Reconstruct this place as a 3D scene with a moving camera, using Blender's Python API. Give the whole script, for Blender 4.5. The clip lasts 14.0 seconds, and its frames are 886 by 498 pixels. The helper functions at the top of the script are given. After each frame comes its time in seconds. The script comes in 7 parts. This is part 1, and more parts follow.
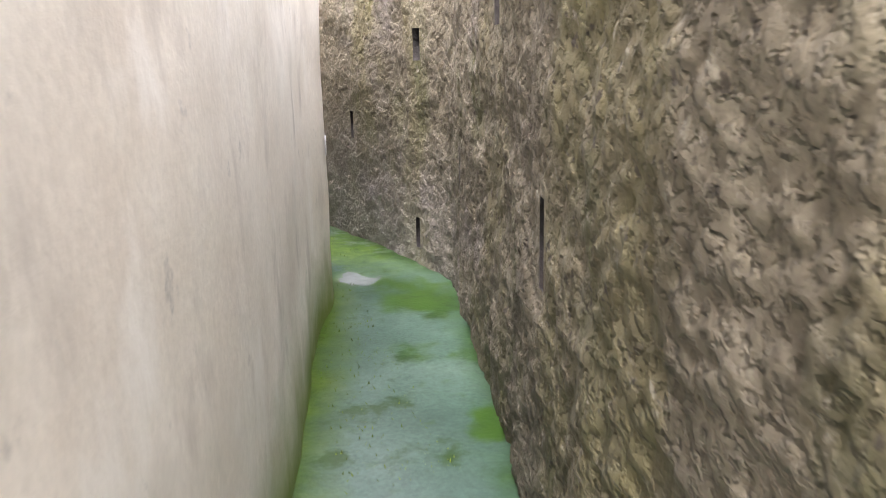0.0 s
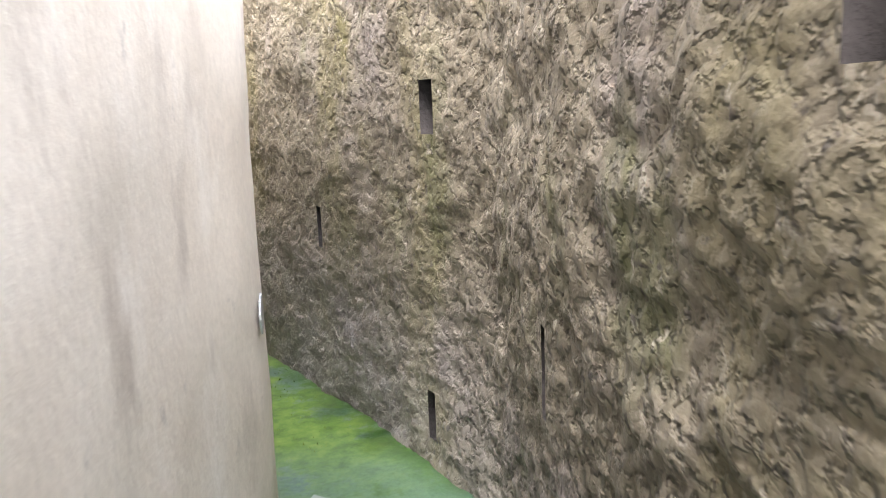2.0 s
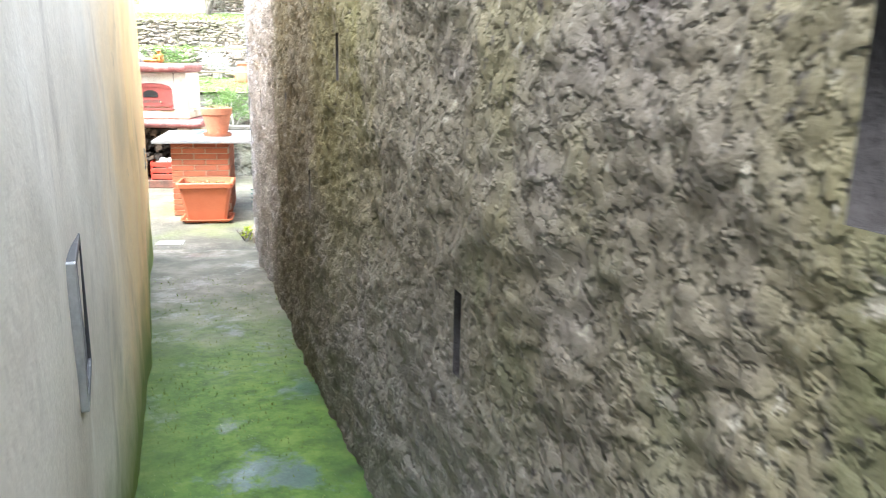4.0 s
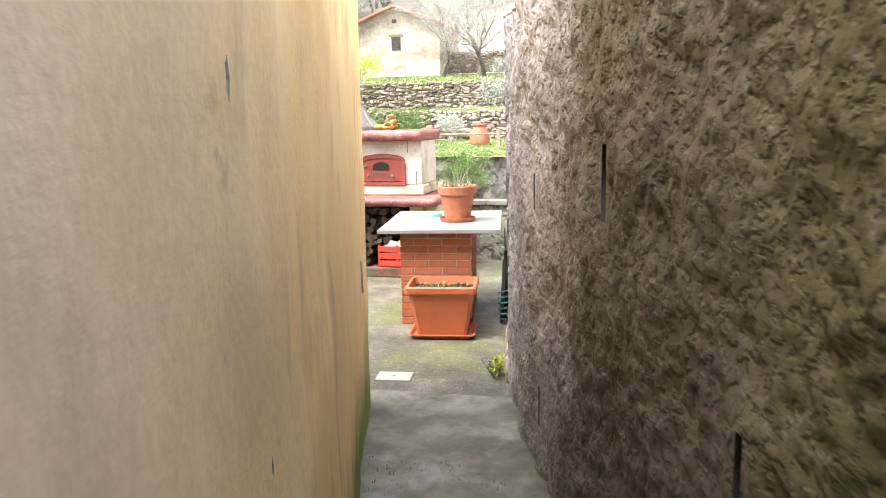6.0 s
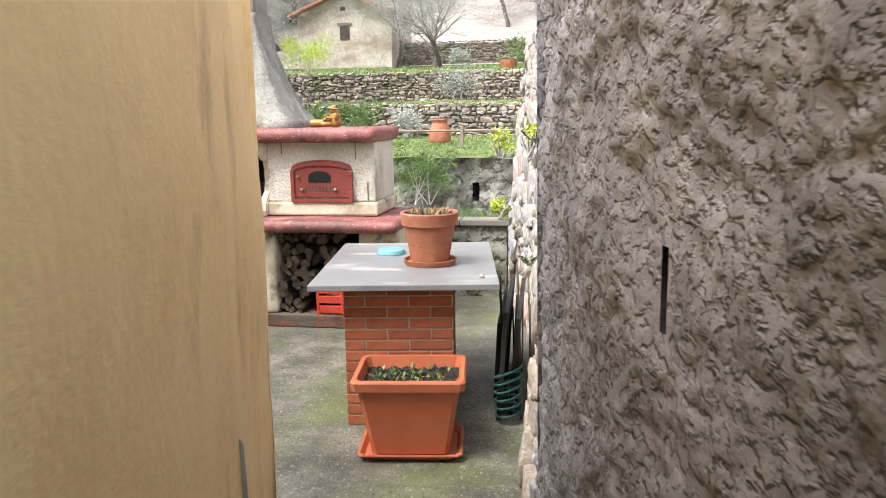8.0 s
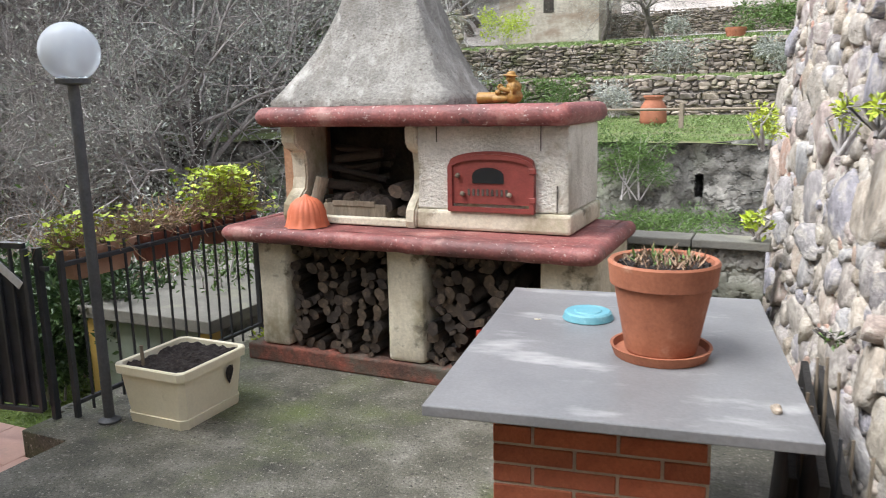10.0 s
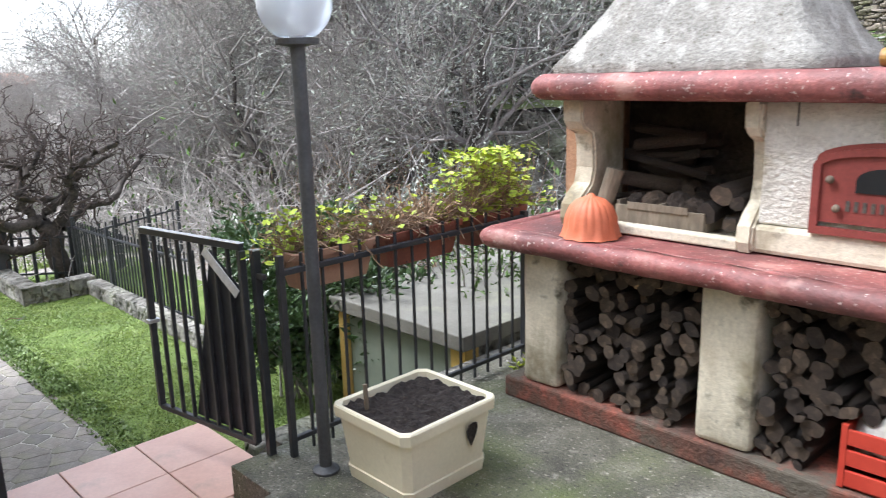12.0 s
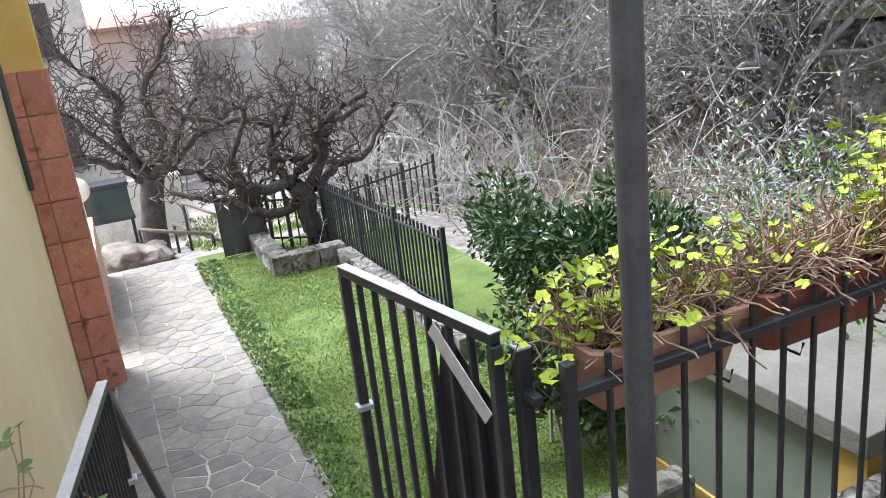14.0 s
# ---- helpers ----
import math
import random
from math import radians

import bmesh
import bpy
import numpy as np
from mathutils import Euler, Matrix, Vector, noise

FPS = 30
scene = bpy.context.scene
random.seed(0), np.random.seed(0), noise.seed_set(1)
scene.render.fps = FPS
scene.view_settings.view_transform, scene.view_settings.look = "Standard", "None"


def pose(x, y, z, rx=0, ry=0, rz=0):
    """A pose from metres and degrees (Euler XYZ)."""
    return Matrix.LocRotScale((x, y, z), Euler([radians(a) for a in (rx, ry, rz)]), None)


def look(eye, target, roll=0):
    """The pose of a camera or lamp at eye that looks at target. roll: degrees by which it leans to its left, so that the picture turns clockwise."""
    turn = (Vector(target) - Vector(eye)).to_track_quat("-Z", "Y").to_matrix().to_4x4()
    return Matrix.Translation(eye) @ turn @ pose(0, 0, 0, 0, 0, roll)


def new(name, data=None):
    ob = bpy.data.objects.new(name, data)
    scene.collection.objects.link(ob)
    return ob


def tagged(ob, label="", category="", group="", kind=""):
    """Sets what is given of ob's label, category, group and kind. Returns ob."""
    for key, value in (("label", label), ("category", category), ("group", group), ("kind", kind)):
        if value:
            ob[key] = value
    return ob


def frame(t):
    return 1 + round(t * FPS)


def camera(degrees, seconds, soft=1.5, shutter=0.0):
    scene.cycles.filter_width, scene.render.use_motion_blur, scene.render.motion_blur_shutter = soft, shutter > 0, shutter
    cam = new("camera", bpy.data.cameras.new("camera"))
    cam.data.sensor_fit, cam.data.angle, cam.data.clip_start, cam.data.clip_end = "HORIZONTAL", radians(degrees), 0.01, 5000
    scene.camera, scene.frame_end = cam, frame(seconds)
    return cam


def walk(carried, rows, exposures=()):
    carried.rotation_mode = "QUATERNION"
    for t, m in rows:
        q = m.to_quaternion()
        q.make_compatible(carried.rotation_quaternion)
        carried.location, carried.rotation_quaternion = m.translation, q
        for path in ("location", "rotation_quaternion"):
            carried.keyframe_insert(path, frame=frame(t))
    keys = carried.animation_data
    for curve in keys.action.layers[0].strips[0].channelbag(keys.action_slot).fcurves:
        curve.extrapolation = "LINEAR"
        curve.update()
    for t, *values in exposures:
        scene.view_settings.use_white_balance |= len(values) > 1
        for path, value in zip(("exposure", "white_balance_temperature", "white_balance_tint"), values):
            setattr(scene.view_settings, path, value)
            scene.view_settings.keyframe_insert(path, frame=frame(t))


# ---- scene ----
cam = camera(60.5, 14.0, soft=0.95, shutter=0.2)
PATH = [
    (0, (3.723, -2.539, 1.574), (4.234, -0.668, 1.086), -1.3),
    (0.5, (3.815, -2.003, 1.576), (4.302, -0.113, 1.139), -0.7),
    (1, (3.9, -1.488, 1.6), (4.392, 0.408, 1.196), -0.7),
    (1.5, (4.016, -0.872, 1.616), (4.53, 1.022, 1.229), -1.6),
    (2, (4.122, -0.294, 1.665), (4.704, 1.584, 1.296), -2.3),
    (2.5, (4.291, 0.29, 1.656), (4.922, 2.158, 1.318), -1.7),
    (3, (4.392, 0.861, 1.673), (4.988, 2.741, 1.338), -0.5),
    (3.5, (4.483, 1.402, 1.671), (4.943, 3.308, 1.28), -0.1),
    (4, (4.535, 1.959, 1.697), (4.658, 3.901, 1.234), 1.0),
    (4.2, (4.524, 2.209, 1.679), (4.544, 4.153, 1.212), 0.8),
    (6.3, (3.759, 4.687, 1.771), (3.289, 6.605, 1.453), -0.9),
    (6.5, (3.682, 4.928, 1.747), (3.209, 6.844, 1.423), -0.8),
    (7, (3.547, 5.484, 1.777), (3.19, 7.425, 1.457), -1.3),
    (7.2, (3.487, 5.686, 1.762), (3.178, 7.636, 1.439), -1.0),
    (9.3, (2.953, 8.071, 1.79), (2.403, 9.956, 1.409), -0.8),
    (9.5, (2.897, 8.245, 1.777), (2.278, 10.109, 1.395), -1.0),
    (10, (2.771, 8.662, 1.73), (1.954, 10.446, 1.346), -1.1),
    (10.5, (2.651, 8.965, 1.752), (1.674, 10.666, 1.365), -1.1),
    (11, (2.5, 9.243, 1.797), (1.385, 10.853, 1.391), -1.2),
    (11.5, (2.32, 9.544, 1.782), (1.072, 11.045, 1.351), -1.2),
    (12, (2.006, 9.763, 1.734), (0.603, 11.114, 1.277), -1.6),
    (12.5, (1.591, 9.96, 1.771), (0.041, 11.121, 1.271), -2.1),
    (13, (1.151, 10.267, 1.768), (-0.536, 11.202, 1.239), -2.7),
    (13.5, (0.764, 10.48, 1.752), (-0.984, 11.275, 1.192), -4.2),
    (14, (0.479, 10.656, 1.738), (-1.272, 11.417, 1.143), -6.5),
]
walk(cam, [(t, look(eye, goal, roll)) for t, eye, goal, roll in PATH],
     [(0, 3.7, 6900, 16), (3, 3.9, 6500, 11), (4.2, 3.62, 6050, 6), (6.3, 2.62, 6900, 12), (7.2, 2.36, 6650, 11), (9.3, 1.28, 6450, 10), (11, 1.58, 5950, 10), (12.5, 1.84, 5950, 10), (14, 1.85, 5900, 10)])

# ---- world and light ----
world = bpy.data.worlds.new("sky")
scene.world = world
world.use_nodes = True
wn = world.node_tree.nodes
sky = wn.new("ShaderNodeTexSky")
sky.sky_type, sky.sun_disc = "NISHITA", False
sky.sun_elevation, sky.sun_rotation = radians(55), radians(-132)
sky.dust_density, sky.air_density = 1.5, 1.0
# a thin overcast takes the colour out of the sky
pale = wn.new("ShaderNodeHueSaturation")
pale.inputs["Saturation"].default_value = 0.3
world.node_tree.links.new(sky.outputs[0], pale.inputs["Color"])
world.node_tree.links.new(pale.outputs[0], wn["Background"].inputs[0])
wn["Background"].inputs[1].default_value = 0.15
sun = new("sun", bpy.data.lights.new("sun", "SUN"))
sun.data.energy, sun.data.angle, sun.data.color = 2.3, radians(35), (1.0, 0.98, 0.95)
sun.matrix_world = look((-9, -8, 17), (0, 0, 0))


# ---- helpers of this scene ----
def mesh_of(name, bm, material=None, smooth=False):
    me = bpy.data.meshes.new(name)
    bm.to_mesh(me)
    bm.free()
    for m in (material if isinstance(material, (list, tuple)) else [material]):
        if m:
            me.materials.append(m)
    if smooth:
        me.polygons.foreach_set("use_smooth", [True] * len(me.polygons))
    return me


INVERSE = {}


def thing(name, label, category, at=(0, 0, 0), turn=0, group="", kind="", local=False):
    """An Empty at a thing's base. Its parts are built in world places, or in its own where local is set."""
    ob = new(name)
    ob.empty_display_size = 0.1
    ob.matrix_basis = pose(*at, 0, 0, turn)
    if not local:
        INVERSE[ob.name] = pose(*at, 0, 0, turn).inverted()
    return tagged(ob, label, category, group, kind)


def part(name, bm, material, parent=None, label="", smooth=False, m=None):
    ob = new(name, mesh_of(name, bm, material, smooth))
    ob.parent = parent
    if parent is not None and parent.name in INVERSE:
        ob.matrix_parent_inverse = INVERSE[parent.name]
    if m is not None:
        ob.matrix_basis = m
    return tagged(ob, label)


def solo(name, bm, material, label, category, group="", kind="", smooth=False, m=None):
    ob = part(name, bm, material, None, "", smooth, m)
    return tagged(ob, label, category, group, kind)


def box(bm, x0, x1, y0, y1, z0, z1, bevel=0.0, m=None, seg=2):
    r = bmesh.ops.create_cube(bm, size=1.0, matrix=Matrix.LocRotScale(((x0 + x1) / 2, (y0 + y1) / 2, (z0 + z1) / 2), None, (x1 - x0, y1 - y0, z1 - z0)))
    vs = r["verts"]
    if bevel:
        es = list({e for v in vs for e in v.link_edges})
        rr = bmesh.ops.bevel(bm, geom=es, offset=bevel, segments=seg, affect="EDGES", profile=0.5)
        vs = list({v for f in rr["faces"] for v in f.verts} | {v for v in vs if v.is_valid})
    if m is not None:
        bmesh.ops.transform(bm, matrix=m, verts=vs)
    return vs


def boxed(*a, **k):
    bm = bmesh.new()
    box(bm, *a, **k)
    return bm


def tube(bm, a, b, r0, r1=None, n=8, caps=True):
    """A tapered rod from a to b."""
    a, b = Vector(a), Vector(b)
    d = b - a
    if d.length < 1e-6:
        return
    m = Matrix.Translation((a + b) / 2) @ d.to_track_quat("Z", "Y").to_matrix().to_4x4()
    return bmesh.ops.create_cone(bm, cap_ends=caps, segments=n, radius1=r0, radius2=r0 if r1 is None else r1, depth=d.length, matrix=m)["verts"]


def lathe(bm, profile, n=32, close=False, wob=None):
    """A turned body from (radius, height) pairs."""
    rings = []
    for i, (r, z) in enumerate(profile):
        rings.append([bm.verts.new(((r + (wob(a, i) if wob else 0)) * math.cos(a), (r + (wob(a, i) if wob else 0)) * math.sin(a), z))
                      for a in (2 * math.pi * k / n for k in range(n))])
    for p, q in zip(rings, rings[1:]):
        for k in range(n):
            bm.faces.new((p[k], p[(k + 1) % n], q[(k + 1) % n], q[k]))
    if close:
        bm.faces.new(rings[-1])
        bm.faces.new(list(reversed(rings[0])))
    return rings


def fbm(x, y, z=0.0, octaves=4):
    return noise.fractal((x, y, z), 0.6, 2.1, octaves)


# ---- materials ----
def ramp_of(nt, fac, stops):
    r = nt.nodes.new("ShaderNodeValToRGB")
    while len(r.color_ramp.elements) < len(stops):
        r.color_ramp.elements.new(0.5)
    for e, (p, c) in zip(r.color_ramp.elements, stops):
        e.position, e.color = p, (*c, 1)
    nt.links.new(fac, r.inputs[0])
    return r.outputs[0]


def noise_tex(nt, scale, detail=6, rough=0.6, stretch=None, src="Object"):
    tc = nt.nodes.new("ShaderNodeTexCoord")
    t = nt.nodes.new("ShaderNodeTexNoise")
    t.inputs["Scale"].default_value, t.inputs["Detail"].default_value, t.inputs["Roughness"].default_value = scale, detail, rough
    out = tc.outputs[src]
    if stretch:
        mp = nt.nodes.new("ShaderNodeMapping")
        mp.inputs["Scale"].default_value = stretch
        nt.links.new(out, mp.inputs[0])
        out = mp.outputs[0]
    nt.links.new(out, t.inputs[0])
    return t.outputs[0]


def mixed(nt, fac, a, b, mode="MIX"):
    n = nt.nodes.new("ShaderNodeMix")
    n.data_type, n.blend_type = "RGBA", mode
    for sock, v in ((n.inputs[0], fac), (n.inputs[6], a), (n.inputs[7], b)):
        if isinstance(v, (int, float)):
            sock.default_value = v
        elif isinstance(v, tuple):
            sock.default_value = (*v, 1)
        else:
            nt.links.new(v, sock)
    return n.outputs[2]


def surf(name, stops, scale=4.0, rough=0.85, bump=0.3, bscale=60.0, metallic=0.0, stains=(), grain=0.25, random_tint=0.0, island=0.0,
         stretch=None, depth=0.02, detail=6):
    """A surface: colour stops over a broad noise, a fine grain, stains (colour, scale, from, to, stretch), relief."""
    m = bpy.data.materials.new(name)
    m.use_nodes = True
    nt = m.node_tree
    b = nt.nodes["Principled BSDF"]
    col = ramp_of(nt, noise_tex(nt, scale, detail, 0.65, stretch), [(p, c) for p, c in stops])
    fine = noise_tex(nt, bscale, 4, 0.6, stretch)
    if grain:
        g = ramp_of(nt, fine, [(0.25, (1 - grain,) * 3), (0.75, (1 + grain,) * 3)])
        col = mixed(nt, 1.0, col, g, "MULTIPLY")
    for c, s, lo, hi, st in stains:
        f = ramp_of(nt, noise_tex(nt, s, 5, 0.6, st), [(lo, (0, 0, 0)), (hi, (1, 1, 1))])
        col = mixed(nt, f, col, c)
    if random_tint or island:
        src = nt.nodes.new("ShaderNodeObjectInfo").outputs["Random"] if random_tint else nt.nodes.new("ShaderNodeNewGeometry").outputs["Random Per Island"]
        k = random_tint or island
        t = ramp_of(nt, src, [(0.0, (1 - k, 1 - k, 1 - k * 0.9)), (0.5, (1.0, 0.97, 0.95)), (1.0, (1 + k, 1 + k * 0.9, 1 + k * 0.7))])
        col = mixed(nt, 1.0, col, t, "MULTIPLY")
    nt.links.new(col, b.inputs["Base Color"])
    b.inputs["Roughness"].default_value, b.inputs["Metallic"].default_value = rough, metallic
    if bump:
        bp = nt.nodes.new("ShaderNodeBump")
        bp.inputs["Strength"].default_value, bp.inputs["Distance"].default_value = bump, depth
        nt.links.new(fine, bp.inputs["Height"])
        nt.links.new(bp.outputs[0], b.inputs["Normal"])
    return m


WALL_ROUGH = surf("old_rough_plaster", [(0.30, (0.095, 0.081, 0.060)), (0.46, (0.122, 0.106, 0.079)), (0.58, (0.148, 0.13, 0.098)), (0.74, (0.18, 0.16, 0.124))], 3.0, 0.95, 0.0, 45,
                  stains=[((0.14, 0.128, 0.05), 1.0, 0.45, 0.64, (1, 1, 0.35)), ((0.16, 0.14, 0.133), 1.3, 0.54, 0.70, None), ((0.08, 0.083, 0.036), 2.6, 0.56, 0.72, (1, 1, 0.5)),
                          ((0.24, 0.22, 0.18), 16.0, 0.62, 0.68, None), ((0.05, 0.042, 0.033), 24.0, 0.60, 0.67, None)],
                  grain=0.30, detail=5)


def flaky_bump(m, scale, depth):
    """Flakes of stucco with sharp borders over a fine sandy grain."""
    nt = m.node_tree
    flakes = ramp_of(nt, noise_tex(nt, scale, 3, 0.5), [(0.40, (0, 0, 0)), (0.49, (0.45, 0.45, 0.45)), (0.53, (0.85, 0.85, 0.85)), (0.70, (1, 1, 1))])
    sand = noise_tex(nt, scale * 5, 3, 0.5)
    last = None
    for height, strength, d in ((flakes, 0.9, depth), (sand, 0.5, depth * 0.3)):
        bp = nt.nodes.new("ShaderNodeBump")
        bp.inputs["Strength"].default_value, bp.inputs["Distance"].default_value = strength, d
        nt.links.new(height, bp.inputs["Height"])
        if last:
            nt.links.new(last, bp.inputs["Normal"])
        last = bp.outputs[0]
    nt.links.new(last, nt.nodes["Principled BSDF"].inputs["Normal"])


flaky_bump(WALL_ROUGH, 27.0, 0.016)
WALL_SMOOTH = surf("cream_render", [(0.3, (0.64, 0.565, 0.475)), (0.5, (0.74, 0.675, 0.585)), (0.7, (0.80, 0.75, 0.67))], 1.6, 0.9, 0.2, 45,
                   stains=[((0.60, 0.55, 0.47), 1.8, 0.54, 0.74, None), ((0.84, 0.79, 0.72), 2.5, 0.58, 0.72, (1, 1, 0.6)), ((0.50, 0.46, 0.41), 9, 0.66, 0.76, None), ((0.56, 0.50, 0.43), 4.2, 0.56, 0.70, (1, 1, 0.5))], grain=0.07, depth=0.01, detail=9)
# the render turns ochre towards the terrace and mossy at its foot
nt = WALL_SMOOTH.node_tree
bs = nt.nodes["Principled BSDF"]
colour = bs.inputs["Base Color"].links[0].from_socket
xyz = nt.nodes.new("ShaderNodeSeparateXYZ")
nt.links.new(nt.nodes.new("ShaderNodeTexCoord").outputs["Object"], xyz.inputs[0])


def span(sock, lo, hi, wob):
    """0 below lo, 1 above hi, with a ragged border."""
    n_ = noise_tex(nt, 3.0, 5, 0.6)
    ad = nt.nodes.new("ShaderNodeMath")
    ad.operation = "MULTIPLY_ADD"
    nt.links.new(n_, ad.inputs[0])
    ad.inputs[1].default_value = wob
    nt.links.new(sock, ad.inputs[2])
    mr = nt.nodes.new("ShaderNodeMapRange")
    mr.inputs[1].default_value, mr.inputs[2].default_value = lo + wob / 2, hi + wob / 2
    nt.links.new(ad.outputs[0], mr.inputs[0])
    return mr.outputs[0]


ochre = mixed(nt, 1.0, colour, (1.38, 1.06, 0.60), "MULTIPLY")
colour = mixed(nt, span(xyz.outputs[1], 4.2, 6.0, 1.0), colour, ochre)
# dark drip streaks near the terrace
drip = ramp_of(nt, noise_tex(nt, 1.0, 3, 0.55, (1.7, 1.7, 0.26)), [(0.60, (0, 0, 0)), (0.72, (1, 1, 1))])
drip = mixed(nt, 1.0, drip, span(xyz.outputs[1], 3.4, 5.2, 0.6), "MULTIPLY")
colour = mixed(nt, mixed(nt, 1.0, drip, (0.5, 0.5, 0.5), "MULTIPLY"), colour, (0.27, 0.22, 0.15))
colour = mixed(nt, span(xyz.outputs[2], 0.16, 0.62, 0.4), (0.17, 0.23, 0.045), colour)
nt.links.new(colour, bs.inputs["Base Color"])
# pale grey on the rough plaster: low past the bend, and near the terrace
nt = WALL_ROUGH.node_tree
bs = nt.nodes["Principled BSDF"]
colour = bs.inputs["Base Color"].links[0].from_socket
xyz = nt.nodes.new("ShaderNodeSeparateXYZ")
nt.links.new(nt.nodes.new("ShaderNodeTexCoord").outputs["Object"], xyz.inputs[0])
pale_grey = ramp_of(nt, noise_tex(nt, 5.0, 9, 0.7), [(0.3, (0.19, 0.18, 0.188)), (0.5, (0.35, 0.335, 0.352)), (0.7, (0.50, 0.48, 0.495))])
low = nt.nodes.new("ShaderNodeMath")
low.operation = "SUBTRACT"
low.inputs[0].default_value = 1.0
nt.links.new(span(xyz.outputs[2], 0.35, 1.15, 0.5), low.inputs[1])
foot = mixed(nt, 1.0, low.outputs[0], span(xyz.outputs[1], 1.4, 3.4, 1.0), "MULTIPLY")
colour = mixed(nt, mixed(nt, 1.0, foot, (0.5, 0.5, 0.5), "MULTIPLY"), colour, pale_grey)
# the plaster is browner and darker along the last stretch
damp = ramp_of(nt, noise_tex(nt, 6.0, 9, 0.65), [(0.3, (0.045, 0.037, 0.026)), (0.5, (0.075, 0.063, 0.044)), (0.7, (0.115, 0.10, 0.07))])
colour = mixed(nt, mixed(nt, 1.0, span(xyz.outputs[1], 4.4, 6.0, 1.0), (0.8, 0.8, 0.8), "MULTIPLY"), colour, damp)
# daylight from the terrace painted onto the wall's end as paler colour
colour = mixed(nt, span(xyz.outputs[1], 7.0, 8.1, 1.0), colour, pale_grey)
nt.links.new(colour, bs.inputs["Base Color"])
WALL_YELLOW = surf("yellow_render", [(0.3, (0.68, 0.54, 0.29)), (0.7, (0.78, 0.66, 0.41))], 1.5, 0.9, 0.15, 60, grain=0.06, depth=0.01)
RUBBLE_MORTAR = surf("lime_mortar", [(0.3, (0.15, 0.13, 0.115)), (0.45, (0.36, 0.325, 0.285)), (0.7, (0.54, 0.50, 0.45))], 10, 0.95, 1.0, 40, grain=0.3, depth=0.02)
CONCRETE = surf("mossy_concrete", [(0.34, (0.055, 0.054, 0.04)), (0.5, (0.115, 0.11, 0.083)), (0.66, (0.21, 0.20, 0.165))], 3.0, 0.55, 0.7, 75,
                stains=[((0.13, 0.16, 0.05), 1.3, 0.5, 0.75, None), ((0.27, 0.255, 0.215), 14.0, 0.60, 0.72, None), ((0.05, 0.05, 0.04), 22.0, 0.60, 0.70, None), ((0.38, 0.36, 0.31), 48.0, 0.61, 0.66, None), ((0.03, 0.028, 0.022), 40.0, 0.60, 0.66, None)], grain=0.6, depth=0.012, detail=9)

PLASTER = surf("white_stucco", [(0.3, (0.53, 0.50, 0.43)), (0.55, (0.72, 0.69, 0.62)), (0.75, (0.79, 0.765, 0.70))], 2.5, 0.9, 1.0, 48,
               stains=[((0.30, 0.27, 0.20), 2.6, 0.52, 0.76, (1, 1, 0.5)), ((0.42, 0.36, 0.24), 5, 0.6, 0.78, None)], grain=0.14, depth=0.02)
PILLAR = surf("weathered_cream_pillar", [(0.3, (0.50, 0.44, 0.33)), (0.6, (0.66, 0.61, 0.49))], 3, 0.9, 0.2, 60,
              stains=[((0.26, 0.22, 0.14), 3.0, 0.50, 0.66, (1, 1, 0.7)), ((0.30, 0.30, 0.17), 2.0, 0.56, 0.72, None), ((0.17, 0.15, 0.11), 6.0, 0.58, 0.68, None)], grain=0.16, detail=9)
HOOD = surf("grey_rough_hood", [(0.3, (0.16, 0.15, 0.135)), (0.55, (0.255, 0.243, 0.22)), (0.75, (0.36, 0.343, 0.315))], 3, 0.95, 1.0, 60,
            stains=[((0.15, 0.135, 0.115), 3.0, 0.5, 0.70, (2, 2, 0.3)), ((0.46, 0.445, 0.41), 3.6, 0.56, 0.74, (2, 2, 0.25)), ((0.10, 0.085, 0.07), 30, 0.60, 0.68, None)], grain=0.4, depth=0.015)
RED_TRIM = surf("red_cement_trim", [(0.3, (0.15, 0.045, 0.042)), (0.5, (0.24, 0.075, 0.068)), (0.72, (0.36, 0.15, 0.13))], 5, 0.6, 0.5, 55,
                stains=[((0.07, 0.035, 0.035), 2.2, 0.48, 0.70, None), ((0.40, 0.22, 0.19), 5, 0.58, 0.75, None), ((0.50, 0.40, 0.36), 48, 0.62, 0.68, None), ((0.035, 0.025, 0.025), 7, 0.63, 0.72, None)], grain=0.3, depth=0.008)
RED_BASE = surf("worn_red_plinth", [(0.3, (0.06, 0.035, 0.028)), (0.5, (0.13, 0.06, 0.042)), (0.72, (0.30, 0.085, 0.055))], 6, 0.85, 0.6, 50, stains=[((0.10, 0.085, 0.065), 4, 0.5, 0.62, None)], grain=0.35)
RED_IRON = surf("red_painted_iron", [(0.3, (0.17, 0.035, 0.03)), (0.7, (0.25, 0.055, 0.045))], 6, 0.45, 0.15, 90, grain=0.15, depth=0.003)
DARK_GLASS = surf("sooty_glass", [(0.3, (0.01, 0.012, 0.015)), (0.7, (0.02, 0.022, 0.025))], 4, 0.08, 0, 20, grain=0)
# dark brown: the sooty hearth, the wood bays' rear, slots, seams and windows
DARK_BROWN = surf("dark_brown", [(0.3, (0.035, 0.03, 0.027)), (0.7, (0.10, 0.085, 0.07))], 5, 0.95, 0.5, 40, grain=0.3)
TERRACOTTA = surf("terracotta", [(0.3, (0.22, 0.075, 0.038)), (0.6, (0.34, 0.125, 0.065)), (0.78, (0.44, 0.20, 0.12))], 5, 0.8, 0.2, 80,
                  stains=[((0.55, 0.36, 0.26), 6, 0.62, 0.78, None)], grain=0.1, depth=0.004)
